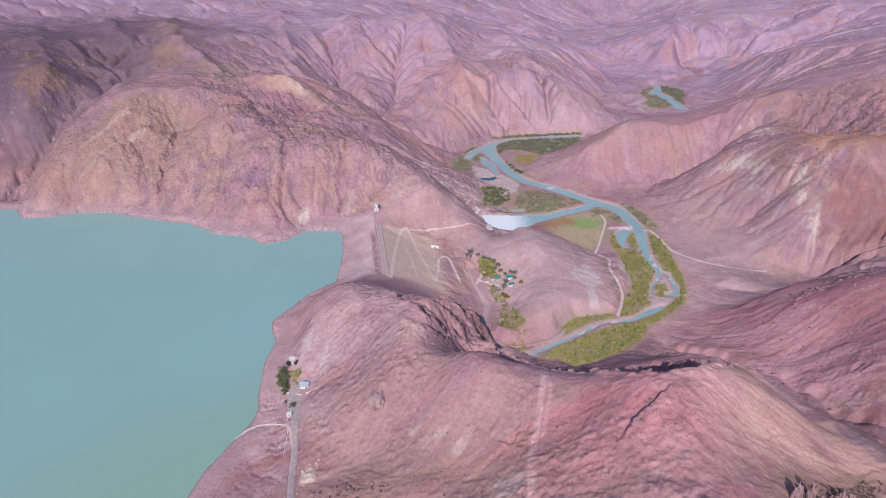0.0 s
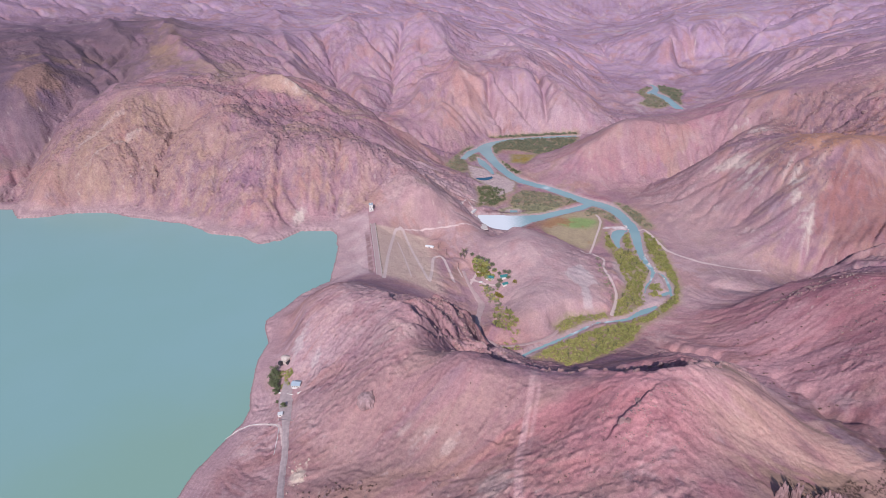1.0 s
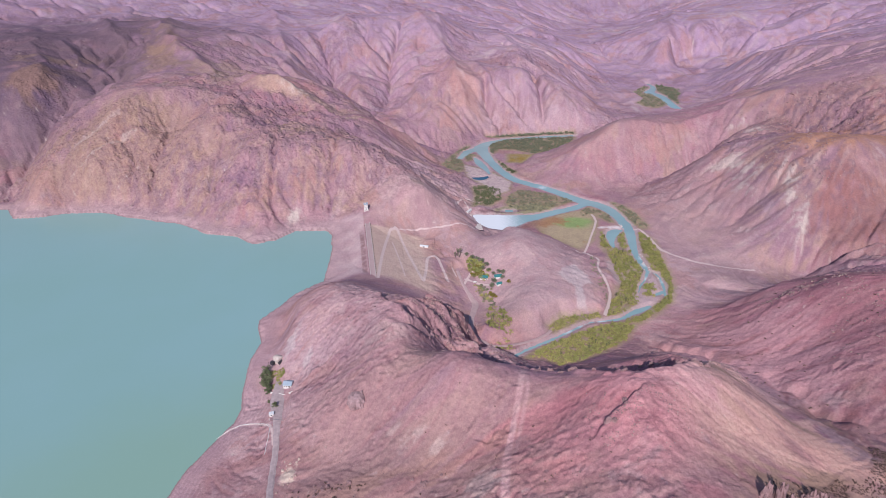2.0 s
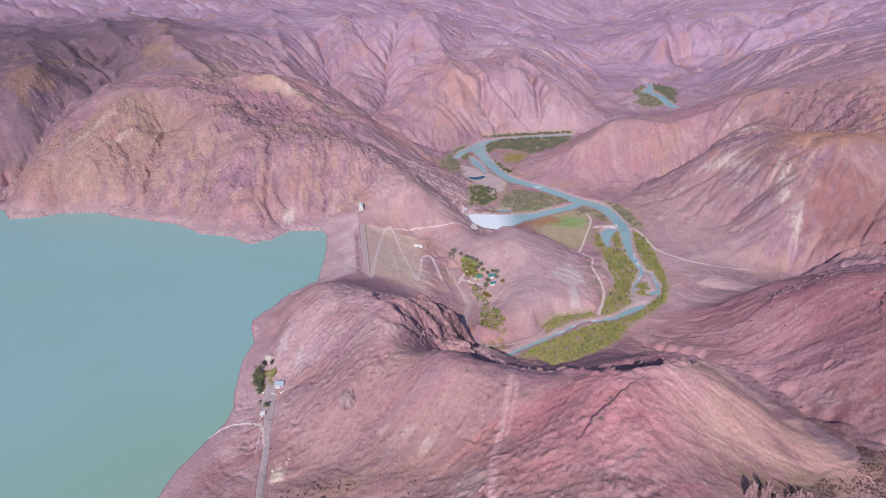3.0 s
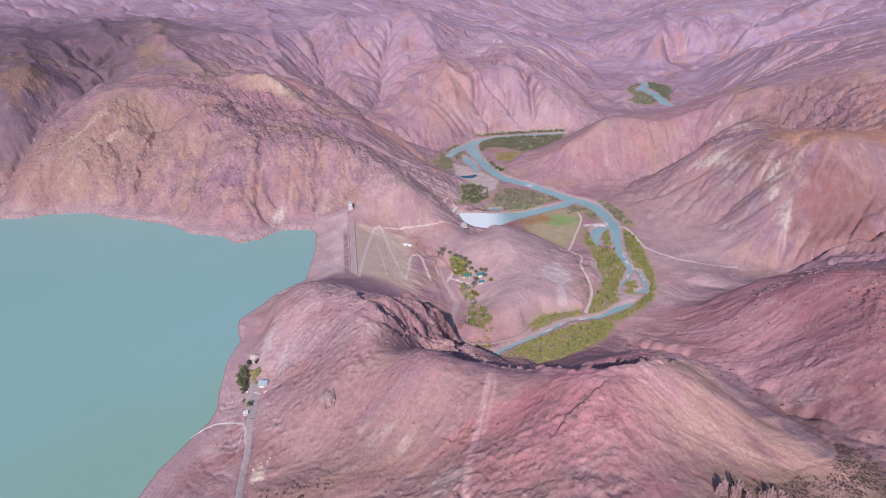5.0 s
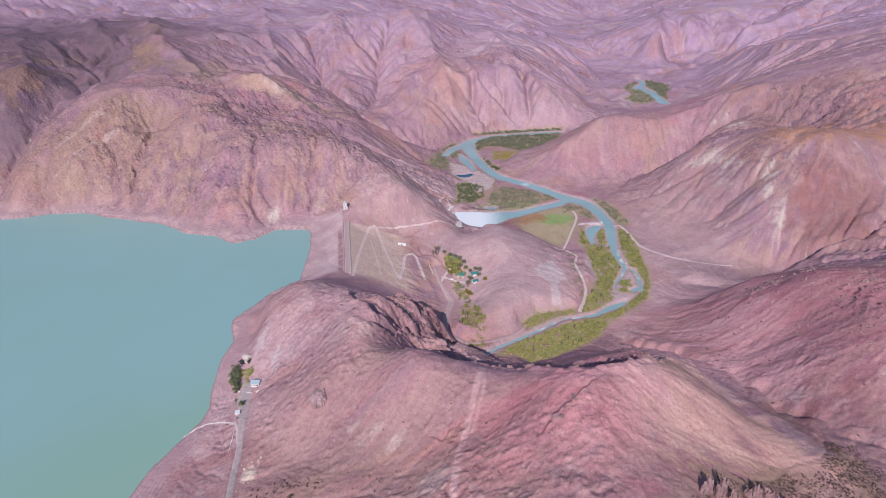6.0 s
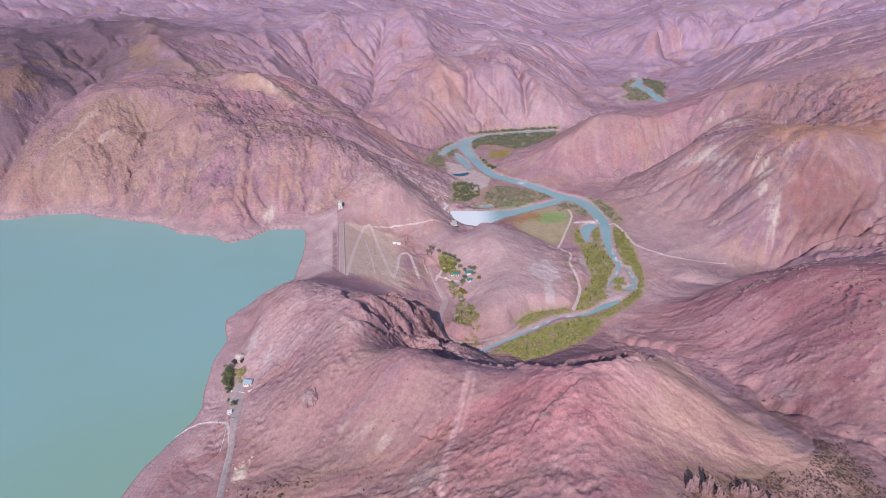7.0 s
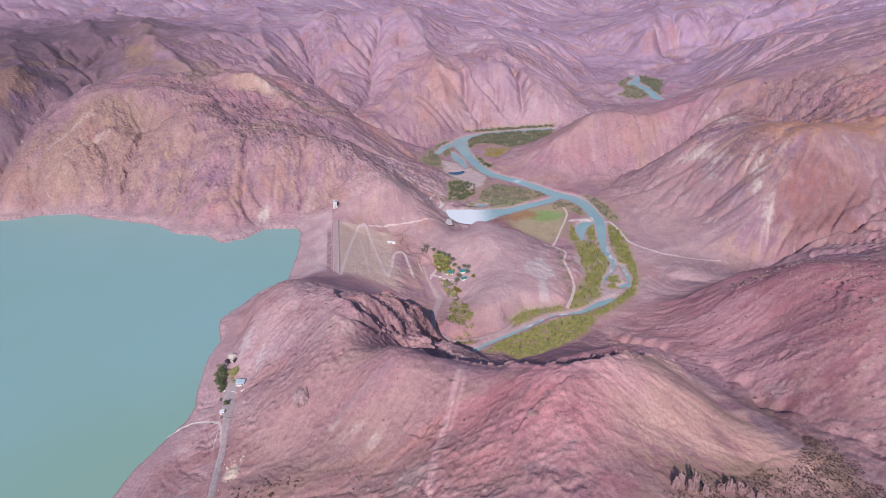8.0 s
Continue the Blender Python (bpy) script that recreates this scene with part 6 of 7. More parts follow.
for x, y in ((-31, 712), (-22, 690), (-6, 668)):
    copy_thing(pole, pose(x, y, height(x, y) - 0.05, 0, 0, 15))


# ---- the outlet works ----
def outlet_works():
    ob = thing("outlet_works", "pale concrete outlet headwall with a white spill chute", "outlet")
    part("headwall", boxed((-7, -1.2, -5, 7, 1.2, 4.5), bevel=0.12), PALE_CONCRETE, ob)
    for x in (-4.0, 0.0, 4.0):
        part("gate", boxed((x - 1.2, -1.42, -4.6, x + 1.2, -1.22, 0.5)), STEEL, ob)
    for s in (-1, 1):
        bm = bmesh.new()
        box(bm, s * 7.2 - 0.6, -9, -5, s * 7.2 + 0.6, -1.22, 1.5, 0.08)
        part("wing_wall", bm, CONCRETE, ob)
    part("deck", boxed((-7.4, -1.6, 4.502, 7.4, 2.4, 4.9), bevel=0.05), PALE_CONCRETE, ob)
    return ob


outlet_works().matrix_world = pose(17, 876, -36.2, 0, 0, 62)


def concrete_apron():
    ob = tagged(thing("concrete_apron", "weathered pale concrete slab on the hill above the outlet", "slab"))
    for j in range(4):
        for k in range(4):
            part("panel", boxed((k * 4.6 - 9.1, j * 4.6 - 9.1, -1.0, k * 4.6 - 4.6, j * 4.6 - 4.6, 0.5 + 0.05 * ((j * 3 + k) % 3)), bevel=0.04), CONCRETE, ob)
    return ob


stand(concrete_apron(), 26, 783, 8, 0.1)


# ---- the keepers' houses by the lake ----
stand(house("white-walled house with a blue-grey sheet roof beside the lake road", 7.6, 6.6, 3.0, 1.5, ROOF_BLUE, PLASTER), -146, 401, -6)


def old_pavilion():
    """A pale old building with a rounded front and low dark boxes beside it."""
    ob = thing("pavilion", "old beige building with a rounded end and low dark boxes for shade and roofs", "building")
    bm = bmesh.new()
    ring = [(-3.2, -3.0), (2.6, -3.0), (2.6, 3.0), (-3.2, 3.0)] + [(-3.2 - 2.2 * math.sin(math.pi * k / 7), 3.0 * math.cos(math.pi * k / 7)) for k in range(1, 7)]
    lo, hi = [bm.verts.new((x, y, -1.5)) for x, y in ring], [bm.verts.new((x, y, 4.4)) for x, y in ring]
    bm.faces.new(lo[::-1]), bm.faces.new(hi)
    for k in range(len(ring)):
        bm.faces.new((lo[k], lo[(k + 1) % len(ring)], hi[(k + 1) % len(ring)], hi[k]))
    bmesh.ops.recalc_face_normals(bm, faces=bm.faces[:])
    part("wall", bm, BEIGE, ob)
    bm = bmesh.new()
    lo = [bm.verts.new((x * 1.07, y * 1.08, 4.402)) for x, y in ring]
    hi = [bm.verts.new((x * 0.5, y * 0.35, 5.5)) for x, y in ring]
    bm.faces.new(hi), bm.faces.new(lo[::-1])
    for k in range(len(ring)):
        bm.faces.new((lo[k], lo[(k + 1) % len(ring)], hi[(k + 1) % len(ring)], hi[k]))
    bmesh.ops.recalc_face_normals(bm, faces=bm.faces[:])
    part("roof", bm, BEIGE, ob)
    # dark box added where the building's right side lies in shadow
    part("dark_box", boxed((2.603, -3.4, -1.5, 4.6, 2.4, 2.6), bevel=0.05), DARK_MATTE, ob, "low dark box for the shade and low roofs beside the building")
    part("dark_box", boxed((-5.2, -6.4, -1.5, -2.0, -3.4, 1.9), bevel=0.05), DARK_MATTE, ob, "low dark box for the shade and low roofs beside the building")
    part("dark_box", boxed((-2.6, 3.2, -1.5, 0.4, 5.0, 2.0), bevel=0.05), DARK_MATTE, ob, "low dark box for the shade and low roofs beside the building")
    for x in (-1.8, 0.6):
        window(ob, x, -3.03, 1.2, 1.0, 1.4)
    part("door", boxed((1.4, -3.08, 0.0, 2.3, -2.98, 2.1)), DARK_WOOD, ob)
    return ob


stand(old_pavilion(), -163, 432, -28)


def gatehouse():
    ob = thing("gatehouse", "small white gatehouse with a pale blue flat roof beside the road", "hut")
    part("wall", boxed((-1.7, -1.5, -0.8, 1.7, 1.5, 2.5)), PLASTER, ob)
    part("roof", boxed((-2.1, -1.9, 2.502, 2.1, 1.9, 2.75), bevel=0.04), ROOF_WHITE, ob)
    part("door", boxed((1.702, -0.5, 0, 1.78, 0.4, 2.0)), DARK_WOOD, ob)
    window(ob, 0, -1.53, 1.0, 1.3, 1.0)
    return ob


stand(gatehouse(), -151.5, 366.5, 12)


def barrier():
    ob = thing("barrier", "grey steel pole barrier across the lake road", "barrier")
    for x in (-6.5, 6.5):
        part("post", boxed((x - 0.2, -0.2, -0.6, x + 0.2, 0.2, 1.3), bevel=0.03), CONCRETE, ob)
    part("boom", boxed((-6.28, -0.09, 0.95, 6.28, 0.09, 1.13)), STEEL, ob)
    part("counterweight", boxed((6.72, -0.25, 0.75, 7.5, 0.25, 1.3), bevel=0.03), STEEL, ob)
    return ob


stand(barrier(), -145, 359.5, -8)


def low_wall(length, label):
    ob = thing("wall", label, "garden wall", "yard walls")
    n = max(2, int(length / 2.4))
    for k in range(n):
        part("panel", boxed((-length / 2 + k * length / n + 0.06, -0.15, -0.6, -length / 2 + (k + 1) * length / n - 0.06, 0.15, 1.3), bevel=0.03), PLASTER, ob)
    return ob


for x, y, l, a in ((-160, 397, 7, -12), (-150, 392, 6, -14), (-141, 390, 4, 30)):
    stand(low_wall(l, "low whitewashed wall of panels closing the yard"), x, y, a)


def shore_fence():
    """Dark stumps in a line on the shore."""
    ob = thing("stake", "short dark timber stake on the lake shore", "stake", "stakes on the shore")
    bm = bmesh.new()
    bmesh.ops.create_cone(bm, cap_ends=True, segments=7, radius1=0.3, radius2=0.22, depth=1.8, matrix=Matrix.Translation((0, 0, 0.5)))
    part("shaft", bm, DARK_WOOD, ob)
    return ob


stake = stand(shore_fence(), -176, 436)
for x, y in ((-177, 440), (-174.5, 432), (-158, 357), (-160, 360)):
    copy_thing(stake, pose(x, y, height(x, y) - 0.05))

# ---- trees ----
BROAD = [tree_kind("broad dark green shade tree beside the lake houses", 8.5, 4.4, LEAF_DARK, 11), tree_kind("dense dark green tree in the keepers' garden", 7.0, 3.8, LEAF_DARK, 12)]
stand(BROAD[0], -173, 424)
stand(BROAD[1], -166, 402)
for x, y, k, s in ((-170.5, 418, 1, 1.1), (-174, 416.5, 0, 0.9), (-168.5, 411, 0, 1.0), (-172, 409.5, 1, 1.0), (-167.5, 406, 1, 0.95), (-165, 397.5, 1, 0.7), (-151.5, 376.5, 1, 0.75), (-160, 385, 1, 0.4)):
    ob = copy_thing(BROAD[k], pose(x, y, height(x, y) - 0.05, 0, 0, 61 * x % 360) @ Matrix.Scale(s, 4))
POPLAR = tree_kind("tall dark poplar at the camp below the dam", 13, 2.6, LEAF_DARK, 13, True)
GARDEN = tree_kind("leafy green orchard tree at the camp below the dam", 6.2, 3.4, LEAF_FAR, 14)
GOLDEN = tree_kind("orchard tree with yellowing leaves at the camp", 6.5, 4.2, LEAF_GOLD, 15)
stand(POPLAR, 0, 691)
stand(GARDEN, 20, 683)
stand(GOLDEN, 22, 664)
for src, spots in ((POPLAR, ((4, 692, 1.05), (-3, 687, 0.8), (2, 686, 0.6))),
                   (GARDEN, ((12, 690, 0.8), (26, 680, 1.0), (32, 675, 1.1), (38, 668, 1.0), (33, 664, 0.9), (40, 659, 0.9), (46, 652, 0.8), (53, 652, 0.9), (58, 649, 0.9), (57, 640, 0.8), (46, 636, 1.1), (43, 628, 1.0), (25, 676, 0.8), (18, 676, 0.7))),
                   (GOLDEN, ((27, 667, 1.0), (31, 657, 0.9), (25, 655, 0.8), (19, 657, 0.7), (42, 615, 0.9), (46, 610, 0.8), (64, 630, 0.7)))):
    for x, y, s in spots:
        copy_thing(src, pose(x, y, height(x, y) - 0.05, 0, 0, 47 * x % 360) @ Matrix.Scale(s, 4))

# ---- the camp below the dam ----
camp = house("camp house with a bright teal sheet roof among orchard trees", 9.5, 6.4, 2.8, 1.6, ROOF_TEAL, PLASTER, 2, False)
stand(camp, 34, 649, -8)
for x, y, a, s in ((51.5, 645, 10, 1.0), (52, 631, 24, 0.75)):
    copy_thing(camp, pose(x, y, height(x, y) - 0.05, 0, 0, a) @ Matrix.Scale(s, 4))


def parked_van():
    """A small white van."""
    ob = thing("van", "small white parked van on the camp's drive", "van")
    bm = bmesh.new()
    box(bm, -2.3, -0.95, 0.4, 2.3, 0.95, 1.3, 0.12)
    box(bm, -2.2, -0.88, 1.2, 1.3, 0.88, 2.1, 0.18)
    part("body", bm, PLASTER, ob)
    part("windscreen", boxed((1.32, -0.75, 1.35, 1.4, 0.75, 1.95)), GLASS, ob)
    for x in (-1.4, 1.4):
        for y in (-0.9, 0.9):
            bm = bmesh.new()
            bmesh.ops.create_cone(bm, cap_ends=True, segments=14, radius1=0.36, radius2=0.36, depth=0.24, matrix=Matrix.Translation((x, y, 0.36)) @ Matrix.Rotation(math.pi / 2, 4, "X"))
            part("wheel", bm, DARK_MATTE, ob)
    return ob


stand(parked_van(), 22.5, 641, 10)

# ---- growth on the valley floor ----
for name, label, key, spacing, size, per, mat, seed, tall in (
        ("willows", "dense yellow-green willow thicket along the river", "near_wood", 1.75, 1.7, 15, LEAF_WILLOW, 21, 1.1),
        ("willows", "green willow wood on the river's west bank", "west_bank", 1.95, 1.65, 14, LEAF_WILLOW, 22, 1.0),
        ("willows", "narrow belt of yellow-green willows on the river's east bank", "east_strip", 1.8, 1.7, 14, LEAF_WILLOW, 23, 1.0),
        ("willows", "olive willow belt at the foot of the east slope", "east_bank", 2.0, 1.7, 14, LEAF_GREY, 24, 1.0),
        ("willows", "round willow thicket on a gravel islet", "islet", 2.3, 2.1, 24, LEAF_WILLOW, 25, 1.0),
        ("willows", "low willow thicket on the spit beside the lagoon", "peninsula", 2.0, 1.8, 14, LEAF_WILLOW, 46, 1.0),
        ("bushes", "olive bushes on the river's north bank beside the track", "north_bank", 1.8, 1.4, 14, LEAF_WILLOW, 26, 0.9),
        ("bushes", "olive bushes in the gully below the camp", "gully_wood", 2.6, 1.6, 14, LEAF_WILLOW, 27, 1.0),
        ("bushes", "low bushes between the dirt road and the river", "road_scrub", 2.2, 1.2, 18, LEAF_WILLOW, 28, 0.8),
        ("bushes", "sparse scrub beside the winding path", "path_scrub", 2.7, 1.3, 14, LEAF_GREY, 29, 0.8),
        ("wood", "dark green poplar wood beyond the river bend", "far_wood", 2.3, 2.0, 12, LEAF_FAR, 30, 1.2),
        ("wood", "thin line of trees on the river's far bank", "far_bank", 3.0, 2.6, 14, LEAF_FAR, 47, 1.1),
        ("bushes", "grey-green scrub on the bar between the two channels", "bar_scrub", 2.6, 1.7, 12, LEAF_GREY, 48, 0.9),
        ("bushes", "grey-green scrub on a small island in the river bend", "bend_islet", 2.4, 1.8, 12, LEAF_GREY, 49, 1.0),
        ("bushes", "dark bushes along the river bank", "bank_strip", 3.0, 2.4, 18, LEAF_DARK, 31, 1.0),
        ("bushes", "grey-green tamarisk thicket at the river bend", "bend_thicket", 2.3, 1.8, 11, LEAF_GREY, 32, 1.0),
        ("wood", "dark green wood beside the pond", "pond_wood", 2.2, 2.0, 12, LEAF_DARK, 33, 1.2),
        ("bushes", "grey-green tamarisk scrub in the marsh above the outlet", "delta_scrub", 2.4, 1.7, 11, LEAF_GREY, 34, 0.9),
        ("wood", "distant dark green grove at the upper river", "far_grove", 5.5, 4.0, 14, LEAF_FAR, 35, 1.0),
        ("wood", "distant grey-green scrub at the upper river", "far_scrub", 6.0, 3.4, 12, LEAF_GREY, 36, 0.8)):
    thicket(name, label, THICKETS[key], spacing, size, per, mat, seed, tall)
thicket("bushes", "low bushes along the camp's drive", [(17, 636), (33, 635), (44, 626), (46, 608), (36, 606), (28, 616)], 3.2, 1.7, 22, LEAF_WILLOW, 37, 0.9)
thicket("grove", "rounded grove of leafy trees beside the camp houses", [(14, 682), (27, 678), (41, 663), (43, 650), (34, 644), (22, 652), (15, 667)], 2.6, 2.7, 30, LEAF_WILLOW, 39, 1.4)
thicket("bushes", "loose olive bushes in the gully below the camp", [(26, 640), (36, 636), (44, 606), (46, 592), (36, 590), (29, 612)], 3.4, 1.7, 22, LEAF_GREY, 40, 0.9)
thicket("hedge", "clipped green hedge and shrubs in the keepers' yard", [(-168, 423), (-155, 420), (-154, 414), (-158, 412), (-156, 404), (-161, 403), (-162, 413), (-168, 419)], 1.2, 1.1, 24, LEAF_WILLOW, 38, 0.9)


RIVERSIDE = [tree_kind("slender olive-green willow in the riverside wood", 7.5, 1.9, LEAF_WILLOW, 51, True), tree_kind("round dark olive willow in the riverside wood", 5.5, 2.6, LEAF_WILLOW, 52),
             tree_kind("slim dark green poplar in the riverside wood", 8.0, 1.5, LEAF_DARK, 53, True)]
tree_rng, planted = np.random.default_rng(54), 0
for key, gap, kinds in (("near_wood", 8.0, (0, 0, 1, 2)), ("west_bank", 9.5, (0, 1, 1, 2)), ("east_strip", 9.0, (0, 1)), ("gully_wood", 7.0, (1, 1, 2))):
    for x, y in zip(*scatter(tree_rng, THICKETS[key], gap, 0.0)):
        k, size = int(tree_rng.choice(kinds)), tree_rng.uniform(0.65, 1.1)
        m = pose(x, y, height(x, y) - 0.05, 0, 0, tree_rng.uniform(0, 360)) @ Matrix.Scale(size, 4)
        ob = RIVERSIDE[planted] if planted < 3 else copy_thing(RIVERSIDE[k], m)
        ob.matrix_world = m
        tagged(ob, group="trees of the riverside wood")
        planted += 1


def hill_scrub(label, outline, spacing, size, seed, material):
    rng = np.random.default_rng(seed)
    x, y = scatter(rng, outline, spacing, 8.0)
    r = size * rng.uniform(0.5, 1.3, len(x)) ** 1.5
    quad, tint = leaf_cloud(rng, np.stack([x, y, heights(x, y) + r * 0.3], -1), r, 9, 0.5, 0.7)
    return tagged(new("scrub", leaf_mesh("scrub", quad, tint, material)), label, "scrub", kind="stuff")


hill_scrub("dense low brown scrub on the shady hill shoulder", [(150, 190), (180, 234), (215, 244), (262, 262), (292, 310), (305, 300), (300, 180), (220, 150)], 1.05, 0.42, 41, LEAF_DRY)
hill_scrub("scattered low dry scrub on the near hill", [(-120, 200), (-95, 285), (-40, 290), (0, 330), (60, 300), (150, 230), (120, 180)], 15.0, 0.55, 42, LEAF_DRY)
# dark tufts added where the brow's rocks lie in shadow
hill_scrub("dark tufts in place of shadowed rocks on the brow below the camera", [(-130, 268), (-105, 292), (-80, 282), (-50, 272), (-60, 262), (-90, 268)], 4.0, 0.9, 43, LEAF_DRY)
hill_scrub("sparse dots of dry scrub across the eastern slope", [(240, 380), (300, 560), (420, 560), (420, 380), (330, 300)], 13.0, 0.8, 44, LEAF_DRY)


# ---- outcrops and boulders ----
def outcrop(name, label, category, wide, tall, seed, material, cuts=5):
    """A broken rock: a ball hewn flat by many random blows."""
    rng = random.Random(seed)
    bm = bmesh.new()
    bmesh.ops.create_icosphere(bm, subdivisions=4 if wide > 2.5 else 2, radius=1.0)
    for _ in range(cuts * 4):
        n = Vector((rng.gauss(0, 1), rng.gauss(0, 1), rng.gauss(0, 0.7))).normalized()
        d = rng.uniform(0.55, 0.9)
        for v in bm.verts:
            over = v.co.dot(n) - d
            if over > 0:
                v.co -= n * over * 0.92
    for v in bm.verts:
        v.co *= 1 + 0.35 * noise.noise(v.co * 2.5 + Vector((seed, 0, 0))) + 0.2 * noise.noise(v.co * 6 + Vector((0, seed, 0)))
        v.co = Vector((v.co.x * wide, v.co.y * wide * 0.8, v.co.z * tall))
    me = bpy.data.meshes.new(name)
    bm.to_mesh(me)
    bm.free()
    me.materials.append(material)
    return tagged(new(name, me), label, category)


for k, (x, y, wide, tall) in enumerate(((165, 215, 3.0, 9.0), (169, 218, 3.4, 12.5), (174, 217, 3.0, 10.5), (178, 220, 3.6, 13.0), (183, 218, 3.2, 10.0))):
    stand(outcrop("outcrop", "jagged pinkish rock pinnacle on the scrubby hill shoulder", "rock", wide, tall, 4 + k, ROCK), x, y, 70 * k, 1.5)
for k, (x, y, wide, tall) in enumerate(((196, 227, 3.4, 8.5), (202, 229, 4.2, 10.5), (208, 230, 4.0, 9.0), (214, 230, 3.8, 8.0), (220, 229, 3.4, 6.0))):
    stand(outcrop("outcrop", "split rock ledge among low scrub", "rock", wide, tall, 14 + k, ROCK), x, y, 50 * k, 1.5)
rng = random.Random(5)
for k in range(26):
    x, y = rng.choice(((252, 716), (256, 685), (244, 661), (259, 658), (246, 819), (250, 700)))
    x, y = x + rng.gauss(0, 2.2), y + rng.gauss(0, 4.5)
    b = outcrop("boulder", "pale boulder in the river's rapids", "boulder", rng.uniform(0.8, 1.9), rng.uniform(0.7, 1.4), 60 + k, WHITE_ROCK, 3)
    tagged(b, group="boulders in the rapids").matrix_world = pose(x, y, max(height(x, y), RIVER_Z), 0, 0, rng.uniform(0, 360))
for k in range(14):
    x, y = -118 + rng.gauss(0, 6), 300 + rng.gauss(0, 9)
    b = outcrop("boulder", "pale quarried block beside the lake road", "boulder", rng.uniform(0.6, 1.6), rng.uniform(0.5, 1.3), 90 + k, TAN_ROCK, 3)
    tagged(b, group="blocks by the lake road").matrix_world = pose(x, y, height(x, y), 0, 0, rng.uniform(0, 360))


def strewn_rocks(label, n, cx, cy, rx, ry, turn, size, seed, clump=20.0, material=None):
    """Loose blocks too many to count, in drifts over a slope."""
    rng = np.random.default_rng(seed)
    c, d = math.cos(radians(turn)), math.sin(radians(turn))
    u, v = rng.normal(0, 0.55, n * 6) * rx, rng.normal(0, 0.55, n * 6) * ry
    x, y = cx + u * c - v * d, cy + u * d + v * c
    keep = rng.uniform(0, 1, len(x)) < ease(layers(x, y, clump, seed, 4, 0.6), -0.05, 0.6)
    keep &= (lake_distance(x, y) > 6) & (river_distance(x, y) > 8) & (floor_distance(x, y) > 6) & (track_distance(x, y) > 1)
    x, y = x[keep][:n], y[keep][:n]
    m = len(x)
    r = size * rng.uniform(0.35, 1.0, m) ** 2.2 + 0.2 * size
    cube = np.array([(i, j, k) for k in (-1, 1) for j in (-1, 1) for i in (-1, 1)], float)
    shape3 = cube[None] * rng.uniform(0.45, 1.0, (m, 8, 3)) * np.stack([r, r * rng.uniform(0.6, 1, m), r * rng.uniform(0.5, 0.9, m)], -1)[:, None]
    a = rng.uniform(0, 6.283, m)
    ca, sa = np.cos(a)[:, None], np.sin(a)[:, None]
    verts = np.stack([shape3[..., 0] * ca - shape3[..., 1] * sa + x[:, None], shape3[..., 0] * sa + shape3[..., 1] * ca + y[:, None], shape3[..., 2] + (heights(x, y) + 0.25 * r)[:, None]], -1).reshape(-1, 3)
    quads = (np.array([(0, 2, 3, 1), (4, 5, 7, 6), (0, 1, 5, 4), (2, 6, 7, 3), (0, 4, 6, 2), (1, 3, 7, 5)])[None] + 8 * np.arange(m)[:, None, None]).reshape(-1, 4)
    me = bpy.data.meshes.new("rocks")
    me.from_pydata(verts.tolist(), [], quads.tolist())
    me.materials.append(material or STREWN)
    return tagged(new("rocks", me), label, "rocks", kind="stuff")


def strewn_material():
    g = Graph("strewn_blocks")
    one = g.node("NewGeometry").outputs["Random Per Island"]
    c = g.ramp(one, (0.0, (0.20, 0.13, 0.15)), (0.5, (0.33, 0.21, 0.21)), (1.0, (0.46, 0.33, 0.30)))
    g.set(g.shader, Base_Color=g.mix(0.4, c, g.ramp(g.noise(1.5, 4), (0.3, (0.35, 0.33, 0.35)), (0.7, (0.65, 0.63, 0.6))), "OVERLAY"), Roughness=0.95)
    return g.mat


STREWN = strewn_material()
for label, n, cx, cy, rx, ry, turn, size, seed, clump in (
        ("loose stones scattered over the near hill", 500, -10, 320, 150, 60, 0, 0.35, 501, 16), ("broken red rock along the brow of the near hill", 500, 105, 255, 40, 25, 30, 0.45, 502, 12),
        ("rubble and blocks below the cliff ledges", 1500, 0, 475, 50, 55, -25, 0.85, 503, 8), ("rock debris on the hill's lee ledges", 500, 150, 365, 60, 30, 0, 0.8, 504, 8),
        ("clusters of dark rocks on the eastern slope", 500, 385, 440, 50, 60, 20, 0.9, 505, 14), ("dark blocks strewn along the eastern rock band", 400, 352, 517, 40, 7, -12, 0.9, 506, 7),
        ("dark varnished blocks strewn over the eastern tops", 1500, 590, 1010, 130, 70, 0, 1.0, 509, 20), ("dark blocks on the eastern face", 600, 480, 830, 50, 80, 20, 0.9, 510, 16)):
    strewn_rocks(label, n, cx, cy, rx, ry, turn, size, seed, clump)


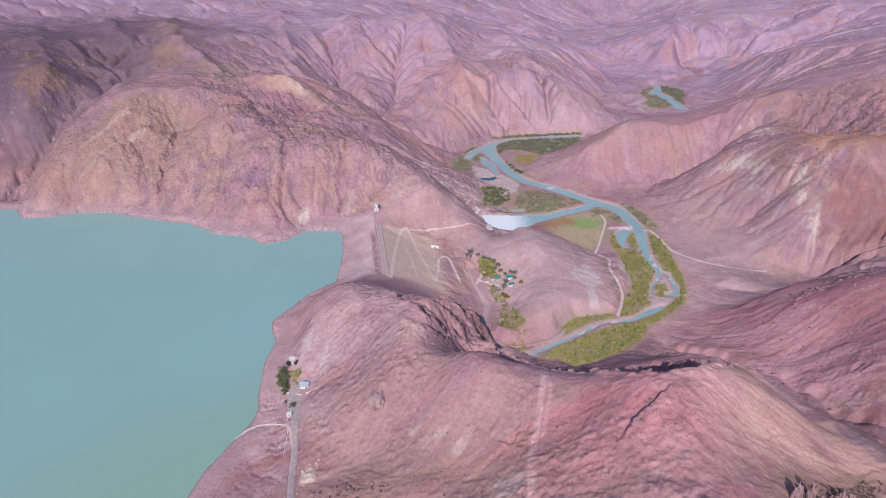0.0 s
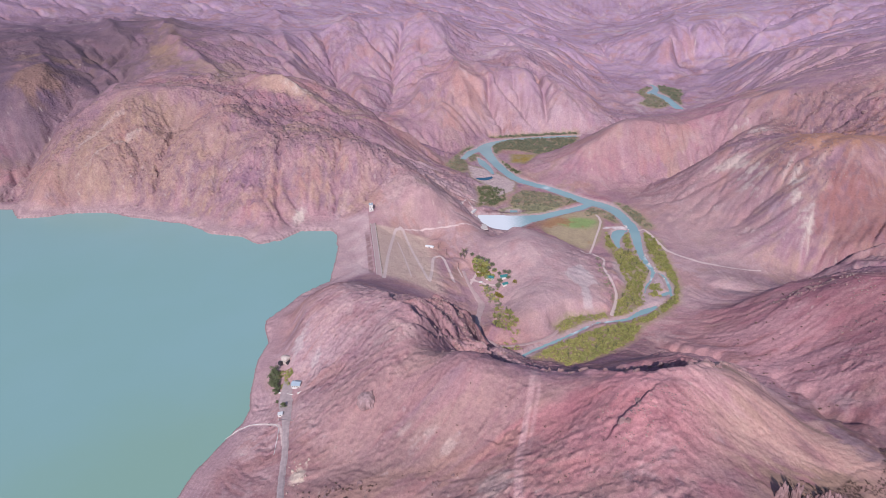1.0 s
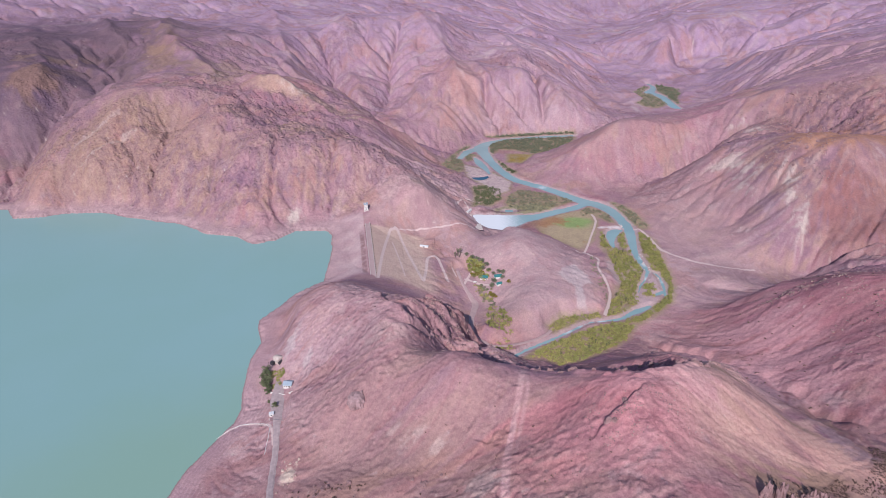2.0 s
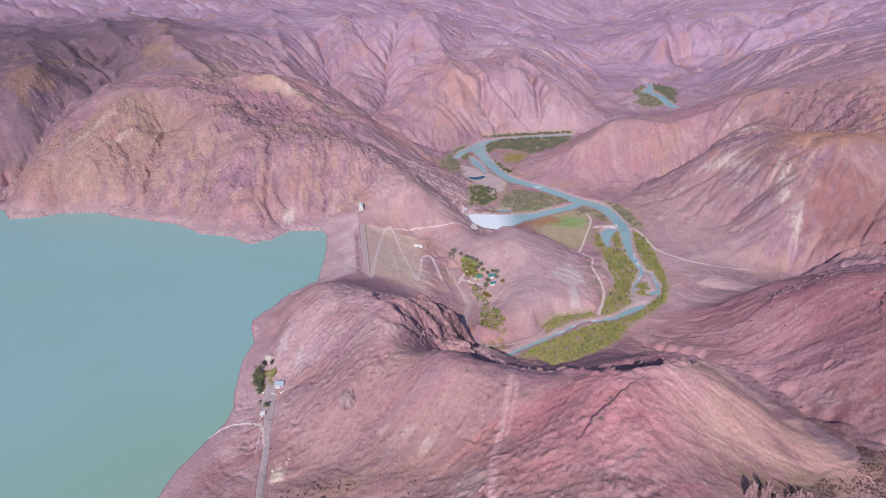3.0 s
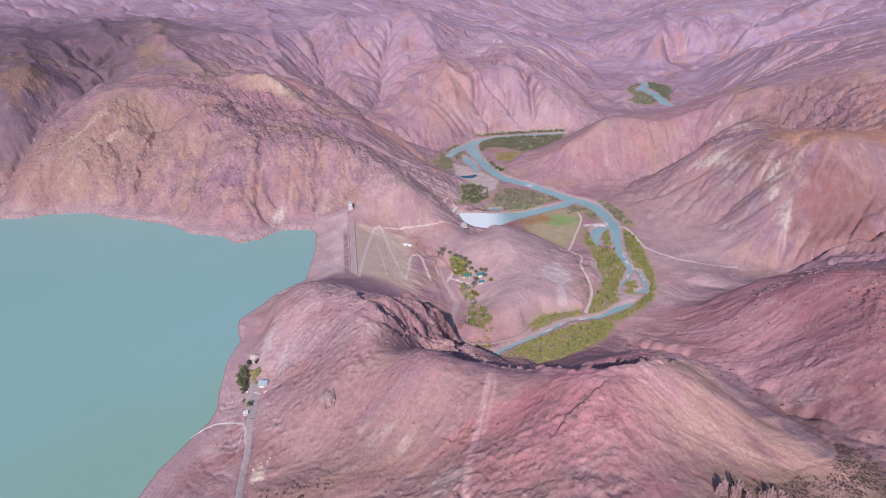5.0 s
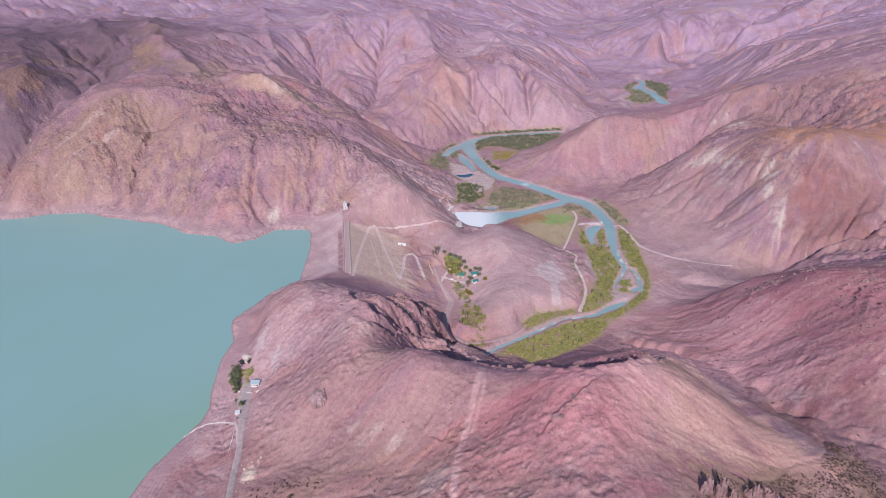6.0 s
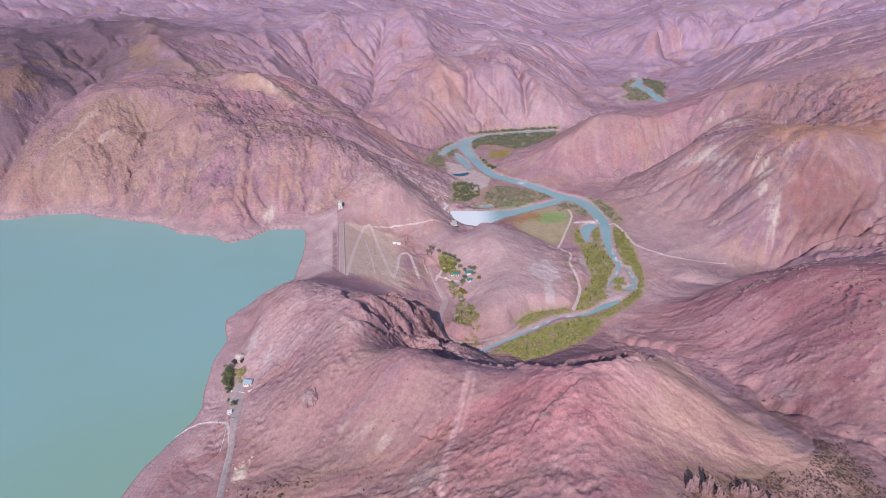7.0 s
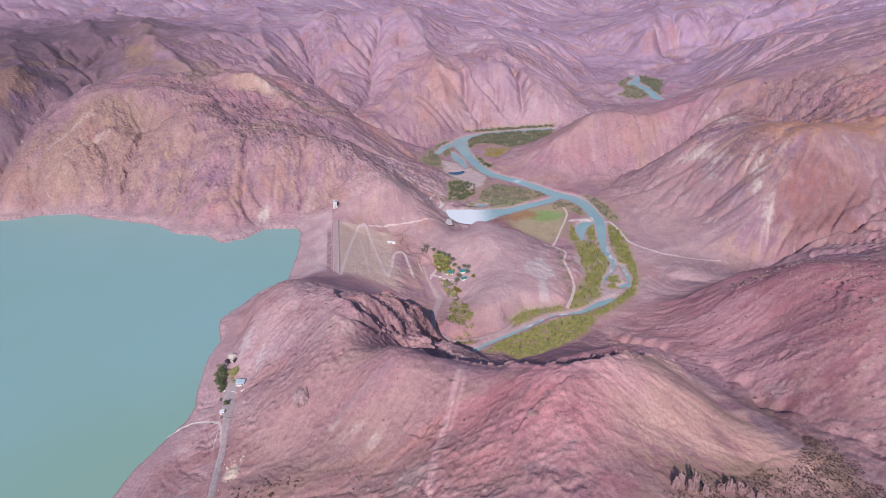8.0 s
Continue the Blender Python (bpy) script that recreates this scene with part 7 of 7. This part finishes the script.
# crags that break through the slopes, and the ledges of the scarps
def rock_knob(wide, tall):
    """A grooved dome of rock, steep on one side, with a spike at the back of its top."""
    bm = bmesh.new()
    bmesh.ops.create_icosphere(bm, subdivisions=5, radius=1.0)
    for v in bm.verts:
        d = v.co.copy()
        a = math.atan2(d.y, d.x)
        groove = noise.noise(Vector((a * 4.5, d.z * 0.7, 3.1))) + 0.6 * noise.noise(Vector((a * 11, d.z * 1.2, 8.4)))
        steep = 1 - 0.35 * max(0.0, d.x * 0.8 + d.y * 0.6)
        v.co = Vector((d.x * wide * steep, d.y * wide * 0.95 * steep, d.z * tall)) * (1 + 0.22 * groove * (1.1 - abs(d.z)) + 0.08 * noise.noise(d * 5))
        v.co.z += 3.2 * math.exp(-((d.x - 0.45) ** 2 + (d.y - 0.5) ** 2) / 0.03) * (d.z > 0)
    me = bpy.data.meshes.new("rock_knob")
    bm.to_mesh(me)
    bm.free()
    me.materials.append(KNOB_ROCK)
    return tagged(new("rock_knob", me), "ribbed mauve-brown rock knob on the near hillside", "rock")


stand(rock_knob(8.4, 7.0), -71, 343, 0, 2.2)
CRAGS = [outcrop("crag", "rough reddish crag breaking through the bare slope", "rock", 3.0 + 0.5 * (k % 3), 2.4 + 0.5 * (k % 4), 120 + k, ROCK, 7) for k in range(8)]
crag_rng = random.Random(9)
CRAG_SPOTS = [(x, y, 0.9) for drop, *line in SCARPS[10:17] for (ax, ay), (bx, by) in zip(line, line[1:])
              for x, y in [(ax + (bx - ax) * f + crag_rng.gauss(0, 1.5), ay + (by - ay) * f + crag_rng.gauss(0, 1.5)) for f in np.arange(0.1, 1, 9 / math.hypot(bx - ax, by - ay))]]
for cx, cy, rx, ry, n, s in ((-230, 985, 130, 90, 16, 1.0), (-480, 930, 170, 60, 16, 1.0), (-330, 860, 120, 50, 14, 1.0), (-190, 1060, 60, 60, 8, 1.1), (560, 1010, 80, 60, 30, 1.0), (480, 830, 25, 45, 12, 0.9),
                             (350, 520, 30, 14, 5, 0.4), (395, 445, 22, 30, 12, 0.5), (-85, 278, 22, 5, 12, 0.9), (-20, 268, 16, 4, 6, 0.7), (60, 372, 60, 12, 10, 0.8), (165, 318, 20, 8, 5, 0.7), (-120, 890, 50, 40, 12, 1.0)):
    CRAG_SPOTS += [(crag_rng.gauss(cx, rx * 0.6), crag_rng.gauss(cy, ry * 0.6), s * crag_rng.uniform(0.5, 1.3)) for _ in range(n)]
for k, (x, y, s) in enumerate(CRAG_SPOTS):
    m = pose(x, y, height(x, y) - 1.3 * s, crag_rng.uniform(-15, 15), crag_rng.uniform(-15, 15), crag_rng.uniform(0, 360)) @ Matrix.Diagonal((s * crag_rng.uniform(0.8, 1.6), s * crag_rng.uniform(0.6, 1.0), s * crag_rng.uniform(0.8, 1.2), 1))
    ob = CRAGS[k] if k < len(CRAGS) else copy_thing(CRAGS[k % len(CRAGS)], m)
    ob.matrix_world = m
    tagged(ob, group="crags on the slopes")
